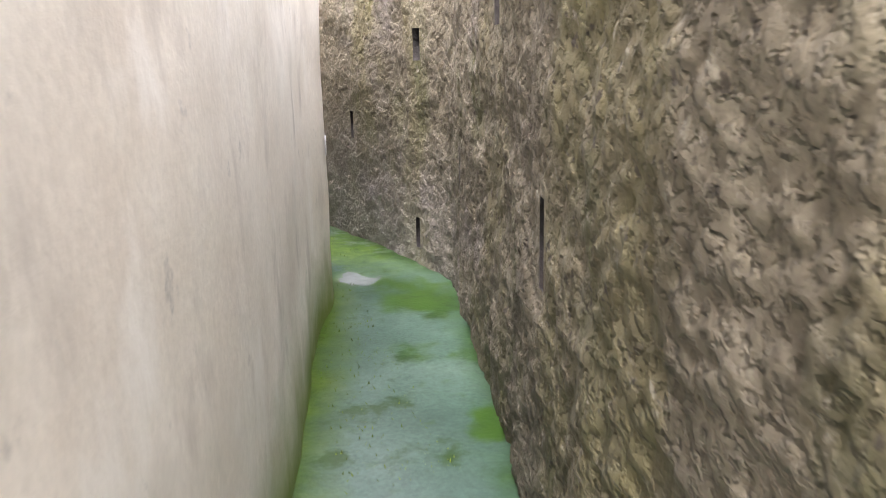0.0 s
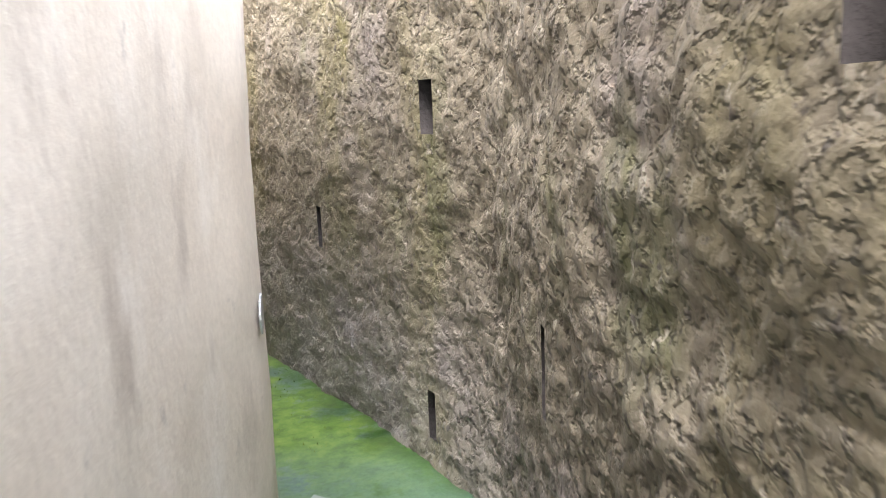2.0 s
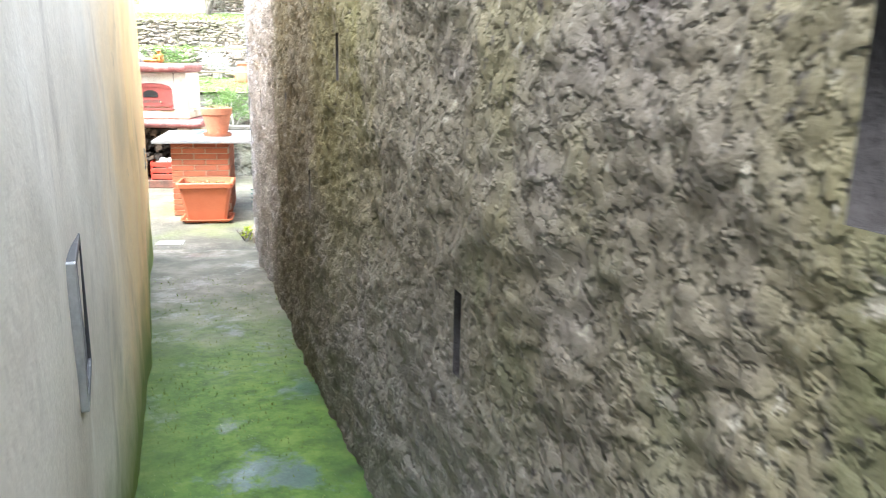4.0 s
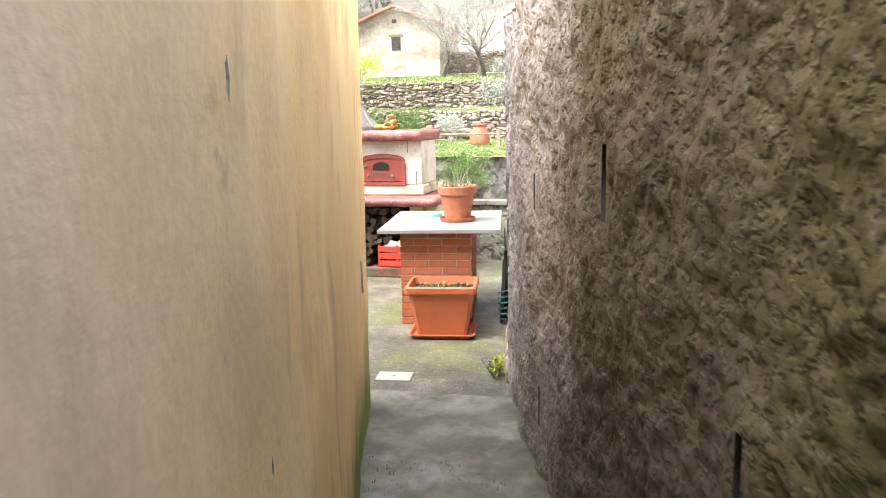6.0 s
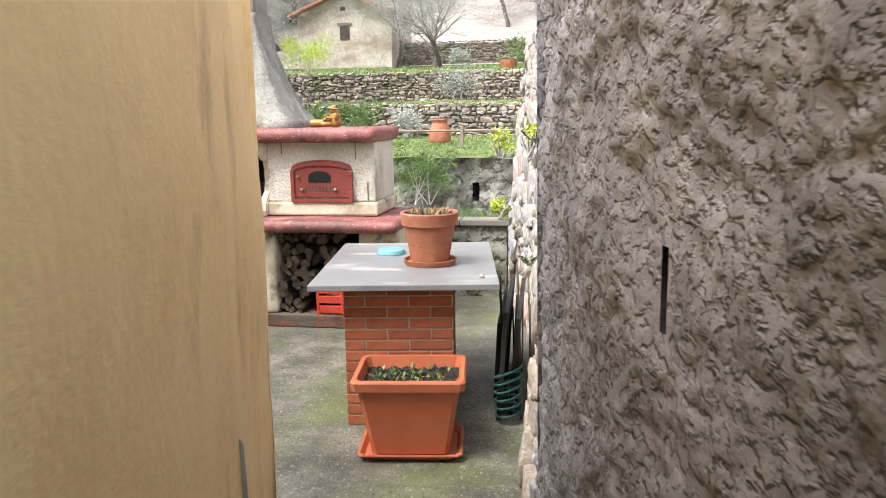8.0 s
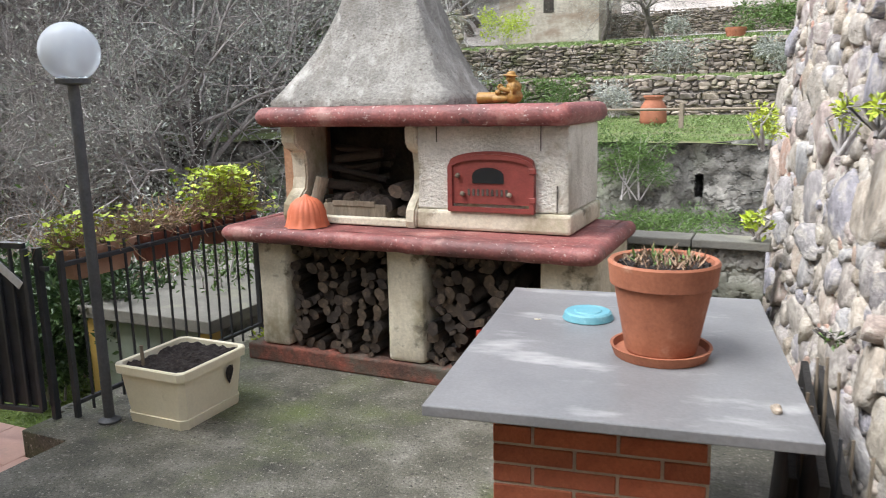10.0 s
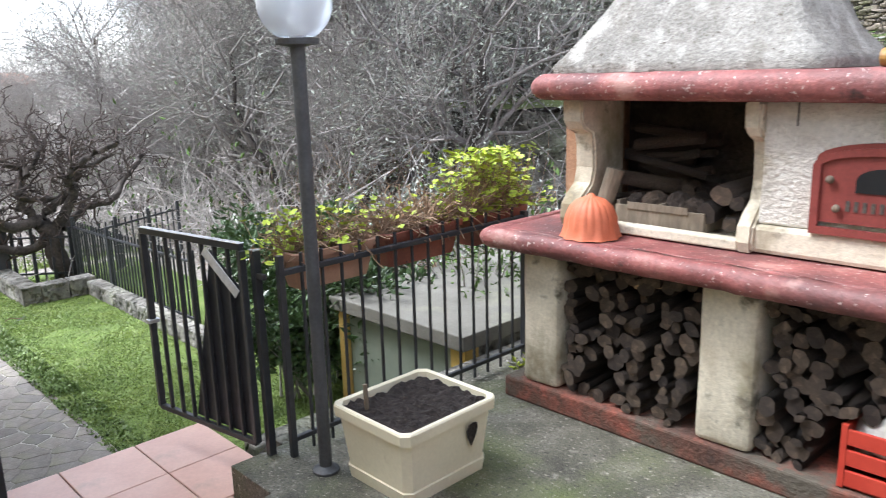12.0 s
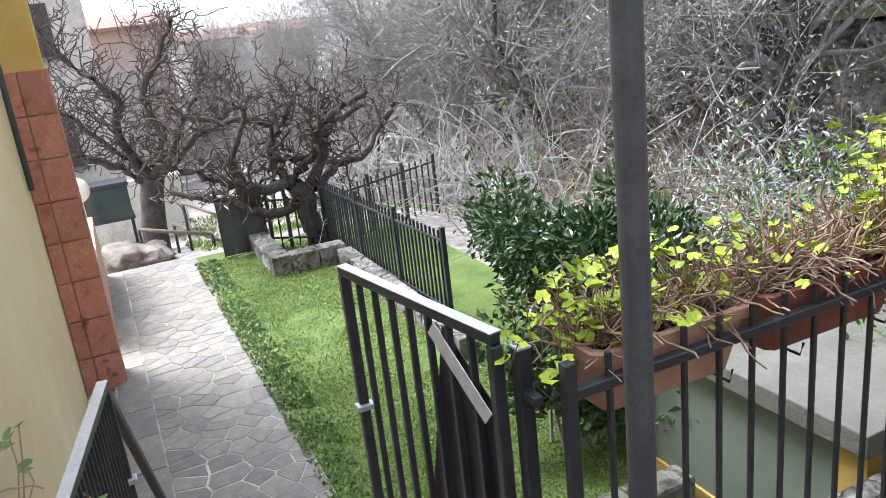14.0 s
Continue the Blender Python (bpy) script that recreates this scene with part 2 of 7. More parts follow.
ORANGE_CLAY = surf("orange_glazed_clay", [(0.3, (0.52, 0.12, 0.05)), (0.7, (0.62, 0.18, 0.09))], 5, 0.6, 0.1, 60, grain=0.08, depth=0.003)
PLASTIC_TERRA = surf("terracotta_plastic", [(0.3, (0.38, 0.10, 0.045)), (0.7, (0.45, 0.135, 0.065))], 3, 0.5, 0.08, 60, grain=0.06, depth=0.002)
BROWN_TROUGH = surf("brown_plastic_trough", [(0.3, (0.16, 0.055, 0.04)), (0.55, (0.26, 0.085, 0.055)), (0.75, (0.36, 0.14, 0.09))], 4, 0.55, 0.1, 60, grain=0.12, depth=0.003)
TAN_TROUGH = surf("faded_tan_trough", [(0.3, (0.36, 0.20, 0.13)), (0.7, (0.48, 0.29, 0.20))], 4, 0.6, 0.1, 60, grain=0.1, depth=0.003)
CREAM_PLASTIC = surf("cream_plastic", [(0.3, (0.76, 0.70, 0.52)), (0.7, (0.84, 0.78, 0.61))], 3, 0.45, 0.08, 60, stains=[((0.50, 0.43, 0.28), 5, 0.66, 0.82, None)], grain=0.05, depth=0.002)
SOIL = surf("dark_soil", [(0.3, (0.012, 0.009, 0.008)), (0.6, (0.04, 0.03, 0.026)), (0.75, (0.09, 0.07, 0.06))], 40, 0.9, 1.0, 90, grain=0.5, depth=0.02)
SLATE = surf("grey_stone_slab", [(0.3, (0.15, 0.15, 0.155)), (0.7, (0.21, 0.208, 0.212))], 3, 0.38, 0.12, 90,
             stains=[((0.40, 0.395, 0.39), 2.2, 0.57, 0.72, (0.8, 2.2, 1)), ((0.15, 0.15, 0.15), 5, 0.6, 0.8, None)], grain=0.12, depth=0.002)
BRICK = surf("red_facing_brick", [(0.3, (0.24, 0.065, 0.03)), (0.7, (0.36, 0.115, 0.055))], 9, 0.85, 0.4, 120, grain=0.2, random_tint=0.18, depth=0.004)
MORTAR = surf("grey_mortar", [(0.3, (0.30, 0.25, 0.19)), (0.7, (0.42, 0.36, 0.28))], 9, 0.95, 0.4, 120, grain=0.2, depth=0.004)
IRON = surf("dark_painted_iron", [(0.3, (0.020, 0.022, 0.026)), (0.7, (0.045, 0.048, 0.055))], 8, 0.38, 0.1, 90, grain=0.15, stains=[((0.10, 0.09, 0.085), 14, 0.66, 0.78, None)], depth=0.002)
GALVANISED = surf("worn_bare_steel", [(0.3, (0.42, 0.43, 0.45)), (0.7, (0.60, 0.61, 0.63))], 7, 0.35, 0.1, 90, metallic=0.6, grain=0.12, depth=0.002)
POLE_GREY = surf("grey_painted_pole", [(0.3, (0.05, 0.052, 0.058)), (0.7, (0.085, 0.088, 0.095))], 9, 0.5, 0.2, 70, stains=[((0.18, 0.18, 0.18), 18, 0.66, 0.76, (1, 1, 0.2))], grain=0.2, depth=0.003)
BARK = surf("log_bark", [(0.3, (0.03, 0.022, 0.017)), (0.6, (0.08, 0.06, 0.046)), (0.78, (0.15, 0.12, 0.09))], 9, 0.95, 0.9, 50, stretch=(1, 1, 0.35), grain=0.4, random_tint=0.45, depth=0.015)
CUT_WOOD = surf("cut_log_end", [(0.3, (0.032, 0.024, 0.019)), (0.55, (0.075, 0.056, 0.042)), (0.78, (0.17, 0.128, 0.093))], 1.1, 0.9, 0.5, 7, grain=0.35, random_tint=0.5, depth=0.01)
FRESH_WOOD = surf("split_wood", [(0.3, (0.36, 0.22, 0.10)), (0.7, (0.52, 0.36, 0.19))], 7, 0.85, 0.3, 60, stretch=(1, 1, 0.2), grain=0.2)
OLD_WOOD = surf("old_grey_wood", [(0.3, (0.14, 0.11, 0.08)), (0.7, (0.28, 0.23, 0.17))], 6, 0.9, 0.4, 60, stretch=(1, 1, 0.2), grain=0.3)
CYAN = surf("turquoise_plastic", [(0.3, (0.09, 0.27, 0.33)), (0.7, (0.15, 0.35, 0.41))], 6, 0.5, 0.08, 70, stains=[((0.30, 0.50, 0.55), 9, 0.6, 0.8, None)], grain=0.06, depth=0.002)
CRATE_RED = surf("red_plastic_crate", [(0.3, (0.42, 0.035, 0.02)), (0.7, (0.52, 0.06, 0.035))], 4, 0.45, 0.08, 60, grain=0.06, depth=0.002)
CLOTH = surf("crumpled_white_sack", [(0.3, (0.36, 0.345, 0.32)), (0.7, (0.52, 0.50, 0.47))], 5, 0.85, 0.4, 40, grain=0.1)
OCHRE = surf("ochre_figurine", [(0.3, (0.20, 0.10, 0.02)), (0.6, (0.34, 0.18, 0.04)), (0.78, (0.42, 0.25, 0.08))], 14, 0.55, 0.2, 60, grain=0.25, depth=0.005)
PINK_TILE = surf("pink_tile", [(0.3, (0.62, 0.38, 0.31)), (0.7, (0.72, 0.48, 0.40))], 4, 0.4, 0.1, 60, stains=[((0.42, 0.30, 0.24), 3, 0.58, 0.8, None)], grain=0.06, random_tint=0.06, depth=0.002)
FLAG = surf("grey_paving_stone", [(0.3, (0.18, 0.162, 0.147)), (0.55, (0.255, 0.235, 0.214)), (0.75, (0.34, 0.315, 0.288))], 5, 0.7, 0.4, 70,
            stains=[((0.17, 0.175, 0.10), 1.6, 0.5, 0.72, None), ((0.42, 0.40, 0.36), 7, 0.64, 0.76, None)], grain=0.25, random_tint=0.2, depth=0.008)
JOINT = surf("pale_joint", [(0.38, (0.19, 0.18, 0.155)), (0.5, (0.32, 0.30, 0.265)), (0.62, (0.62, 0.59, 0.54))], 1.6, 0.9, 0.4, 80, grain=0.2)


def stone_mat(name, by_island):
    """Field stones of many colours, one to each stone, dusted with lime."""
    # each loose stone is a unit body drawn small, so its pattern runs in its own unit
    k = 1.0 if by_island else 0.11
    m = surf(name, [(0.3, (0.55, 0.55, 0.55)), (0.5, (0.92, 0.92, 0.92)), (0.7, (1.25, 1.25, 1.25))], 14 * k, 0.9, 0.7, 42 * k, grain=0.3, depth=0.02, detail=6)
    nt = m.node_tree
    bs = nt.nodes["Principled BSDF"]
    c = bs.inputs["Base Color"].links[0].from_socket
    src = nt.nodes.new("ShaderNodeNewGeometry").outputs["Random Per Island"] if by_island else nt.nodes.new("ShaderNodeObjectInfo").outputs["Random"]
    hue = ramp_of(nt, src, [(0.0, (0.30, 0.25, 0.19)), (0.14, (0.38, 0.34, 0.295)), (0.28, (0.26, 0.25, 0.28)), (0.42, (0.42, 0.37, 0.30)), (0.55, (0.34, 0.265, 0.235)),
                            (0.68, (0.39, 0.38, 0.375)), (0.80, (0.15, 0.12, 0.12)), (0.90, (0.46, 0.42, 0.35)), (1.0, (0.34, 0.18, 0.13))])
    c = mixed(nt, 1.0, hue, c, "MULTIPLY")
    lime = ramp_of(nt, noise_tex(nt, 11.0 * k, 8, 0.7), [(0.52, (0, 0, 0)), (0.62, (0.75, 0.75, 0.75))])
    c = mixed(nt, lime, c, (0.45, 0.415, 0.365))
    nt.links.new(c, bs.inputs["Base Color"])
    return m


STONE = stone_mat("field_stone", False)
STONE_REST = stone_mat("field_stone_rest", True)
STONE_FAR = surf("dry_wall_stone", [(0.3, (0.15, 0.125, 0.10)), (0.55, (0.29, 0.25, 0.21)), (0.75, (0.44, 0.40, 0.35))], 5, 0.95, 0.6, 50, stains=[((0.10, 0.115, 0.05), 0.9, 0.54, 0.68, None)], grain=0.3, island=0.32, depth=0.012)
WALL_GREY = surf("grey_weathered_wall", [(0.34, (0.07, 0.065, 0.055)), (0.5, (0.19, 0.18, 0.16)), (0.68, (0.36, 0.345, 0.31))], 3.2, 0.95, 1.0, 14, stains=[((0.10, 0.12, 0.06), 0.8, 0.50, 0.70, None), ((0.05, 0.048, 0.04), 4.5, 0.58, 0.68, None)], grain=0.35, depth=0.03, detail=10)
flaky_bump(WALL_GREY, 6.0, 0.06)
GRASS_SOIL = surf("lawn_ground", [(0.3, (0.08, 0.12, 0.025)), (0.55, (0.14, 0.205, 0.045)), (0.75, (0.20, 0.225, 0.075))], 2.5, 0.95, 0.9, 60, grain=0.4, depth=0.02)
TERRACE_SOIL = surf("rough_terrace_grass", [(0.3, (0.075, 0.085, 0.03)), (0.5, (0.12, 0.15, 0.045)), (0.7, (0.19, 0.19, 0.085))], 1.6, 0.95, 0.9, 30, stains=[((0.16, 0.13, 0.085), 1.1, 0.52, 0.66, None)], grain=0.45, depth=0.03)
HILL_SOIL = surf("winter_hillside", [(0.3, (0.22, 0.19, 0.165)), (0.5, (0.36, 0.325, 0.295)), (0.62, (0.44, 0.405, 0.375)), (0.75, (0.22, 0.25, 0.13))], 0.35, 0.95, 0.9, 8, grain=0.45, depth=0.1, detail=10)
TWIG = surf("grey_twig_bark", [(0.3, (0.27, 0.252, 0.243)), (0.7, (0.46, 0.44, 0.425))], 3, 0.95, 0.3, 30, grain=0.3, random_tint=0.22)
DARK_BARK = surf("dark_tree_bark", [(0.3, (0.032, 0.027, 0.024)), (0.7, (0.095, 0.08, 0.071))], 6, 0.95, 0.8, 30, grain=0.4, depth=0.02)
DRY_STEM = surf("dry_stem", [(0.3, (0.22, 0.14, 0.09)), (0.7, (0.40, 0.29, 0.20))], 9, 0.9, 0.2, 60, grain=0.2, island=0.3)


def leaf_mat(name, a, b, rough=0.5):
    m = surf(name, [(0.3, a), (0.7, b)], 3, rough, 0.1, 40, grain=0.1, island=0.35)
    m.node_tree.nodes["Principled BSDF"].inputs["Transmission Weight"].default_value = 0.0
    return m


LEAF_LIME = leaf_mat("lime_geranium_leaf", (0.30, 0.42, 0.025), (0.46, 0.54, 0.055))
LEAF_DARK = leaf_mat("dark_laurel_leaf", (0.03, 0.065, 0.022), (0.07, 0.12, 0.04), 0.3)
LEAF_MID = leaf_mat("green_leaf", (0.055, 0.11, 0.02), (0.11, 0.19, 0.04))
LEAF_OLIVE = leaf_mat("olive_leaf", (0.32, 0.34, 0.30), (0.48, 0.50, 0.46))
LEAF_GREY = leaf_mat("grey_shrub_leaf", (0.22, 0.245, 0.21), (0.36, 0.385, 0.34))
LEAF_CLOVER = leaf_mat("clover_leaf", (0.11, 0.18, 0.045), (0.17, 0.245, 0.07))
LEAF_GRASS = leaf_mat("grass_blade", (0.10, 0.17, 0.025), (0.20, 0.27, 0.05))

# ---- large structure ----
def along(poly, step):
    """Points along a plan line with their running length."""
    out, run = [], 0.0
    for (a, b) in zip(poly, poly[1:]):
        a, b = Vector(a), Vector(b)
        n = max(1, round((b - a).length / step))
        for i in range(n):
            out.append((a.lerp(b, i / n), run + (b - a).length * i / n))
        run += (b - a).length
    out.append((Vector(poly[-1]), run))
    return out


def soften(pts, rounds):
    """Rounds the corners of a plan line."""
    for _ in range(rounds):
        pts = [pts[0]] + [((a[0] * 0.25 + b[0] * 0.5 + c[0] * 0.25), b[1]) for a, b, c in zip(pts, pts[1:], pts[2:])] + [pts[-1]]
    return pts


def wall_sheet(name, poly, side, z0, z1, step, relief, material, label, holes=(), batter=0.0, thick=0.4, rounds=3, recess=0.34, hole_mat=None, wiggle=None):
    """A standing wall along a plan line. side: 1 when its face looks to the left of the line's way. holes: (x, y, width, z from, z to)."""
    pts = soften(along(poly, step), rounds)
    us = [u for _, u in pts]

    def at(u):
        i = max(0, min(len(pts) - 2, int(np.searchsorted(us, u, side="right")) - 1))
        k = (u - us[i]) / max(1e-6, us[i + 1] - us[i])
        p = pts[i][0].lerp(pts[i + 1][0], k)
        j0, j1 = max(0, i - 2), min(len(pts) - 1, i + 3)
        d = (pts[j1][0] - pts[j0][0]).normalized()
        return p, Vector((-d.y, d.x)) * side

    rects = []
    for hx, hy, w, a, b in holes:
        u = min(pts, key=lambda q: (q[0] - Vector((hx, hy))).length)[1]
        rects.append((u - w / 2, u + w / 2, a, b))
    flat = []
    for r in rects:
        p, _ = at((r[0] + r[1]) / 2)
        flat.append(relief(p.x, p.y, (r[2] + r[3]) / 2))

    def face(p, u, z):
        """The relief, levelled round each opening so that its edges run straight."""
        v = relief(p.x, p.y, z)
        for r, c in zip(rects, flat):
            k = min(1.0, math.hypot(max(r[0] - u, 0, u - r[1]), max(r[2] - z, 0, z - r[3])) / 0.09)
            if k < 1:
                v = c + (v - c) * k * k
        return v

    U = sorted(set([u for u in us if not any(r[0] - step * 0.4 < u < r[1] + step * 0.4 for r in rects)] + [e for r in rects for e in r[:2]] ))
    nz = max(2, round((z1 - z0) / step))
    Z = [z0 + (z1 - z0) * i / nz for i in range(nz + 1)]
    Z = sorted(set([z for z in Z if not any(abs(z - e) < step * 0.4 for r in rects for e in r[2:])] + [e for r in rects for e in r[2:]]))
    bm = bmesh.new()
    grid = []
    for u in U:
        p, n = at(u)
        col = []
        for z in Z:
            d = face(p, u, z) - batter * (z - z0)
            col.append(bm.verts.new((p.x + n.x * d, p.y + n.y * d, z)))
        grid.append((col, p, n))
    inside = lambda u, z: any(r[0] < u < r[1] and r[2] < z < r[3] for r in rects)
    for i in range(len(U) - 1):
        for j in range(len(Z) - 1):
            if inside((U[i] + U[i + 1]) / 2, (Z[j] + Z[j + 1]) / 2):
                continue
            q = (grid[i][0][j], grid[i + 1][0][j], grid[i + 1][0][j + 1], grid[i][0][j + 1])
            bm.faces.new(q if side < 0 else q[::-1])
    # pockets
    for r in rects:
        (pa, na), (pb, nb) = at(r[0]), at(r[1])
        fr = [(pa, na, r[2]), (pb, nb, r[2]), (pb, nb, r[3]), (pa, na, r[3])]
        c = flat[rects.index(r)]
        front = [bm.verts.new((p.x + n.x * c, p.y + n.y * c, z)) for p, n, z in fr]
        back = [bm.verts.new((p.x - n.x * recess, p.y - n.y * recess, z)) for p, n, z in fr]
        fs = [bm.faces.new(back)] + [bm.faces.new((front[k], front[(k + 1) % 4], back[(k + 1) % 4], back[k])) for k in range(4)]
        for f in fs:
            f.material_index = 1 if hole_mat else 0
    # the back and the top
    back = []
    for col, p, n in grid:
        q = (p.x - n.x * thick, p.y - n.y * thick)
        back.append((bm.verts.new((*q, z0)), bm.verts.new((*q, z1)), col[0], col[-1]))
    for a, b in zip(back, back[1:]):
        bm.faces.new((a[0], a[1], b[1], b[0]))
        bm.faces.new((a[1], a[3], b[3], b[1]))
    for e in (back[0], back[-1]):
        bm.faces.new((e[0], e[2], e[3], e[1]))
    bm.normal_update()
    return solo(name, bm, [material, hole_mat] if hole_mat else material, label, "wall", kind="structure", smooth=True)


def rough_relief(x, y, z):
    big = fbm(x * 1.3 + 3, y * 1.3, z * 1.3, 3) * 0.032
    mid = fbm(x * 5, y * 5, z * 5 + 7, 3) * 0.010
    k = max(0.0, min(1.0, (fbm(x * 15 + 5, y * 15, z * 18, 3) + 0.08) / 0.24))
    return big + mid + k * k * (3 - 2 * k) * 0.010


def smooth_relief(x, y, z):
    return fbm(x * 0.9, y * 0.9 + 4, z * 0.7, 3) * 0.022 + fbm(x * 5, y * 5, z * 4, 2) * 0.003


def floor_z(y):
    return 0.12 if y < 3.5 else max(0.0, 0.12 * (7.5 - y) / 4)


RIGHT = [(4.02, -4.2), (4.18, -2.5), (4.42, -1.2), (4.57, -0.45), (4.64, -0.11), (4.76, 0.53), (4.88, 1.21), (4.98, 1.7), (5.07, 2.15), (4.99, 2.55), (4.8, 3.3), (4.62, 3.95), (4.48, 4.5),
         (4.35, 5.0), (4.12, 5.77), (3.95, 6.4), (3.64, 7.6), (3.38, 8.4), (3.17, 9.25)]
LEFT = [(3.0, -4.2), (3.40, -2.5), (3.79, -0.29), (3.94, 0.53), (4.085, 1.39), (4.235, 1.85), (4.278, 2.1), (4.248, 2.3), (4.188, 2.52), (4.09, 2.8), (3.755, 3.83), (3.52, 4.72), (3.13, 6.15), (2.65, 7.72), (2.325, 8.82)]
HOLES = [(4.98, 2.6, 0.10, 1.56, 1.77), (4.68, 3.72, 0.05, 0.95, 1.17), (4.98, 2.69, 0.06, 0.24, 0.46), (4.70, 0.26, 0.12, 1.69, 2.05), (4.28, 5.2, 0.05, 1.64, 1.83),
         (3.82, 6.90, 0.06, 1.43, 1.69), (4.54, -0.60, 0.06, 0.92, 1.19), (4.13, 5.72, 0.03, 1.0, 1.2), (3.46, 8.16, 0.03, 1.33, 1.51), (3.5, 8.02, 0.03, 0.23, 0.44), (4.92, 1.4, 0.035, 0.86, 1.11)]
# shade inside the slits and the crack, put into a near-black colour
HOLE_SHADE = surf("shade_dark_hole", [(0.3, (0.014, 0.012, 0.013)), (0.7, (0.034, 0.03, 0.031))], 8, 0.95, 0.5, 40)
wall_sheet("wall_east", RIGHT, 1, -0.1, 2.42, 0.021, rough_relief, WALL_ROUGH, "rough lumpy old plaster alley wall stained brown and green", HOLES, hole_mat=HOLE_SHADE)
wall_sheet("wall_west", LEFT, -1, -0.1, 3.6, 0.06, smooth_relief, WALL_SMOOTH, "smooth cream rendered house wall with damp stains")


def sheet(name, poly, zf, material, label, category, cell=0.12, drop=0.0):
    """A floor over a plan polygon made of strips (x from, x to, y)."""
    bm = bmesh.new()
    rows = []
    for x0, x1, y in poly:
        n = 26
        rows.append([bm.verts.new((x0 + (x1 - x0) * i / n, y, zf(x0 + (x1 - x0) * i / n, y))) for i in range(n + 1)])
    for a, b in zip(rows, rows[1:]):
        for i in range(len(a) - 1):
            bm.faces.new((a[i], a[i + 1], b[i + 1], b[i]))
    ob = solo(name, bm, material, label, category, kind="structure", smooth=True)
    # how far across the strip each vertex lies, from 0 at one wall to 1 at the other
    across = ob.data.attributes.new("across", "FLOAT", "POINT")
    across.data.foreach_set("value", [k / 26 for _ in poly for k in range(27)])
    return ob


def interp(poly, y):
    for (x0, y0), (x1, y1) in zip(poly, poly[1:]):
        if y0 <= y <= y1:
            return x0 + (x1 - x0) * (y - y0) / max(1e-6, y1 - y0)
    return poly[-1][0]


strips = [(interp(LEFT, y) - 0.1, interp(RIGHT, y) + 0.1, y) for y in [-4.2 + 0.15 * i for i in range(90)] if y < 9.08]
ALLEY_FLOOR = surf("wet_algae_concrete", [(0.3, (0.06, 0.115, 0.092)), (0.5, (0.095, 0.17, 0.137)), (0.7, (0.15, 0.235, 0.20))], 2.2, 0.28, 0.25, 50,
                   stains=[((0.05, 0.12, 0.018), 1.8, 0.53, 0.62, None), ((0.03, 0.08, 0.018), 3.0, 0.58, 0.66, None)], grain=0.25, depth=0.006, detail=9)
# the algae thins out towards the terrace
nt = ALLEY_FLOOR.node_tree
bs = nt.nodes["Principled BSDF"]
wet = bs.inputs["Base Color"].links[0].from_socket
xyz = nt.nodes.new("ShaderNodeSeparateXYZ")
nt.links.new(nt.nodes.new("ShaderNodeTexCoord").outputs["Object"], xyz.inputs[0])
dry = ramp_of(nt, noise_tex(nt, 3.0, 9, 0.65), [(0.34, (0.10, 0.10, 0.075)), (0.5, (0.18, 0.175, 0.135)), (0.66, (0.30, 0.285, 0.235))])
moss = ramp_of(nt, noise_tex(nt, 2.2, 9, 0.7), [(0.40, (0, 0, 0)), (0.47, (1, 1, 1))])
moss = mixed(nt, 1.0, moss, span(xyz.outputs[1], 2.2, 3.2, 0.6), "MULTIPLY")
green = ramp_of(nt, noise_tex(nt, 9.0, 8, 0.7), [(0.32, (0.035, 0.09, 0.012)), (0.5, (0.10, 0.20, 0.025)), (0.68, (0.19, 0.29, 0.05))])
wet = mixed(nt, moss, wet, green)
side = nt.nodes.new("ShaderNodeAttribute")
side.attribute_name = "across"
left_moss = span(side.outputs["Fac"], 0.10, 0.32, 0.36)
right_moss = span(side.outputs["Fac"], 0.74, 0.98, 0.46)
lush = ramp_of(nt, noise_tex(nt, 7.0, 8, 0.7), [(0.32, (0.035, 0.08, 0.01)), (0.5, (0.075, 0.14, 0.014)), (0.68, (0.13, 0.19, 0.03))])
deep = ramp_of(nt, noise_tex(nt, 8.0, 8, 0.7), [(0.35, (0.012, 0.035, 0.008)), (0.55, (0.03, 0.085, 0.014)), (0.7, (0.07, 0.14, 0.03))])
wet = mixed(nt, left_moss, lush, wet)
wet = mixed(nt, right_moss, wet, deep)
fade = span(xyz.outputs[1], 5.8, 7.6, 1.4)
nt.links.new(mixed(nt, mixed(nt, 1.0, moss, (0.55, 0.55, 0.55), "MULTIPLY"), (0.3, 0.3, 0.3), (1, 1, 1)), bs.inputs["Roughness"])
nt.links.new(mixed(nt, fade, wet, dry), bs.inputs["Base Color"])
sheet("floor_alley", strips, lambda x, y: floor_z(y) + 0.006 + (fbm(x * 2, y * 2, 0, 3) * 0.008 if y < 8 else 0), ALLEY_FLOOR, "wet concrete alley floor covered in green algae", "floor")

# unseen block, added to keep sky and sun off the right wall
solo("wall_upper", boxed(0.6, 2.95, -4.2, 0.4, 3.2, 7.0), WALL_SMOOTH, "unseen upper block added to shade the start of the alley", "wall", kind="structure")

# ---- the terrace ----
bm = boxed(-0.62, 3.6, 8.9, 14.05, -0.25, 0.0)
box(bm, -0.97, -0.6205, 11.24, 14.05, -0.25, 0.0, 0.006)
box(bm, -0.97, -0.6205, 8.9, 10.355, -0.25, 0.0, 0.006)
solo("floor_terrace", bm, CONCRETE, "damp mossy grey concrete terrace floor with a notch at the steps", "floor", kind="structure")


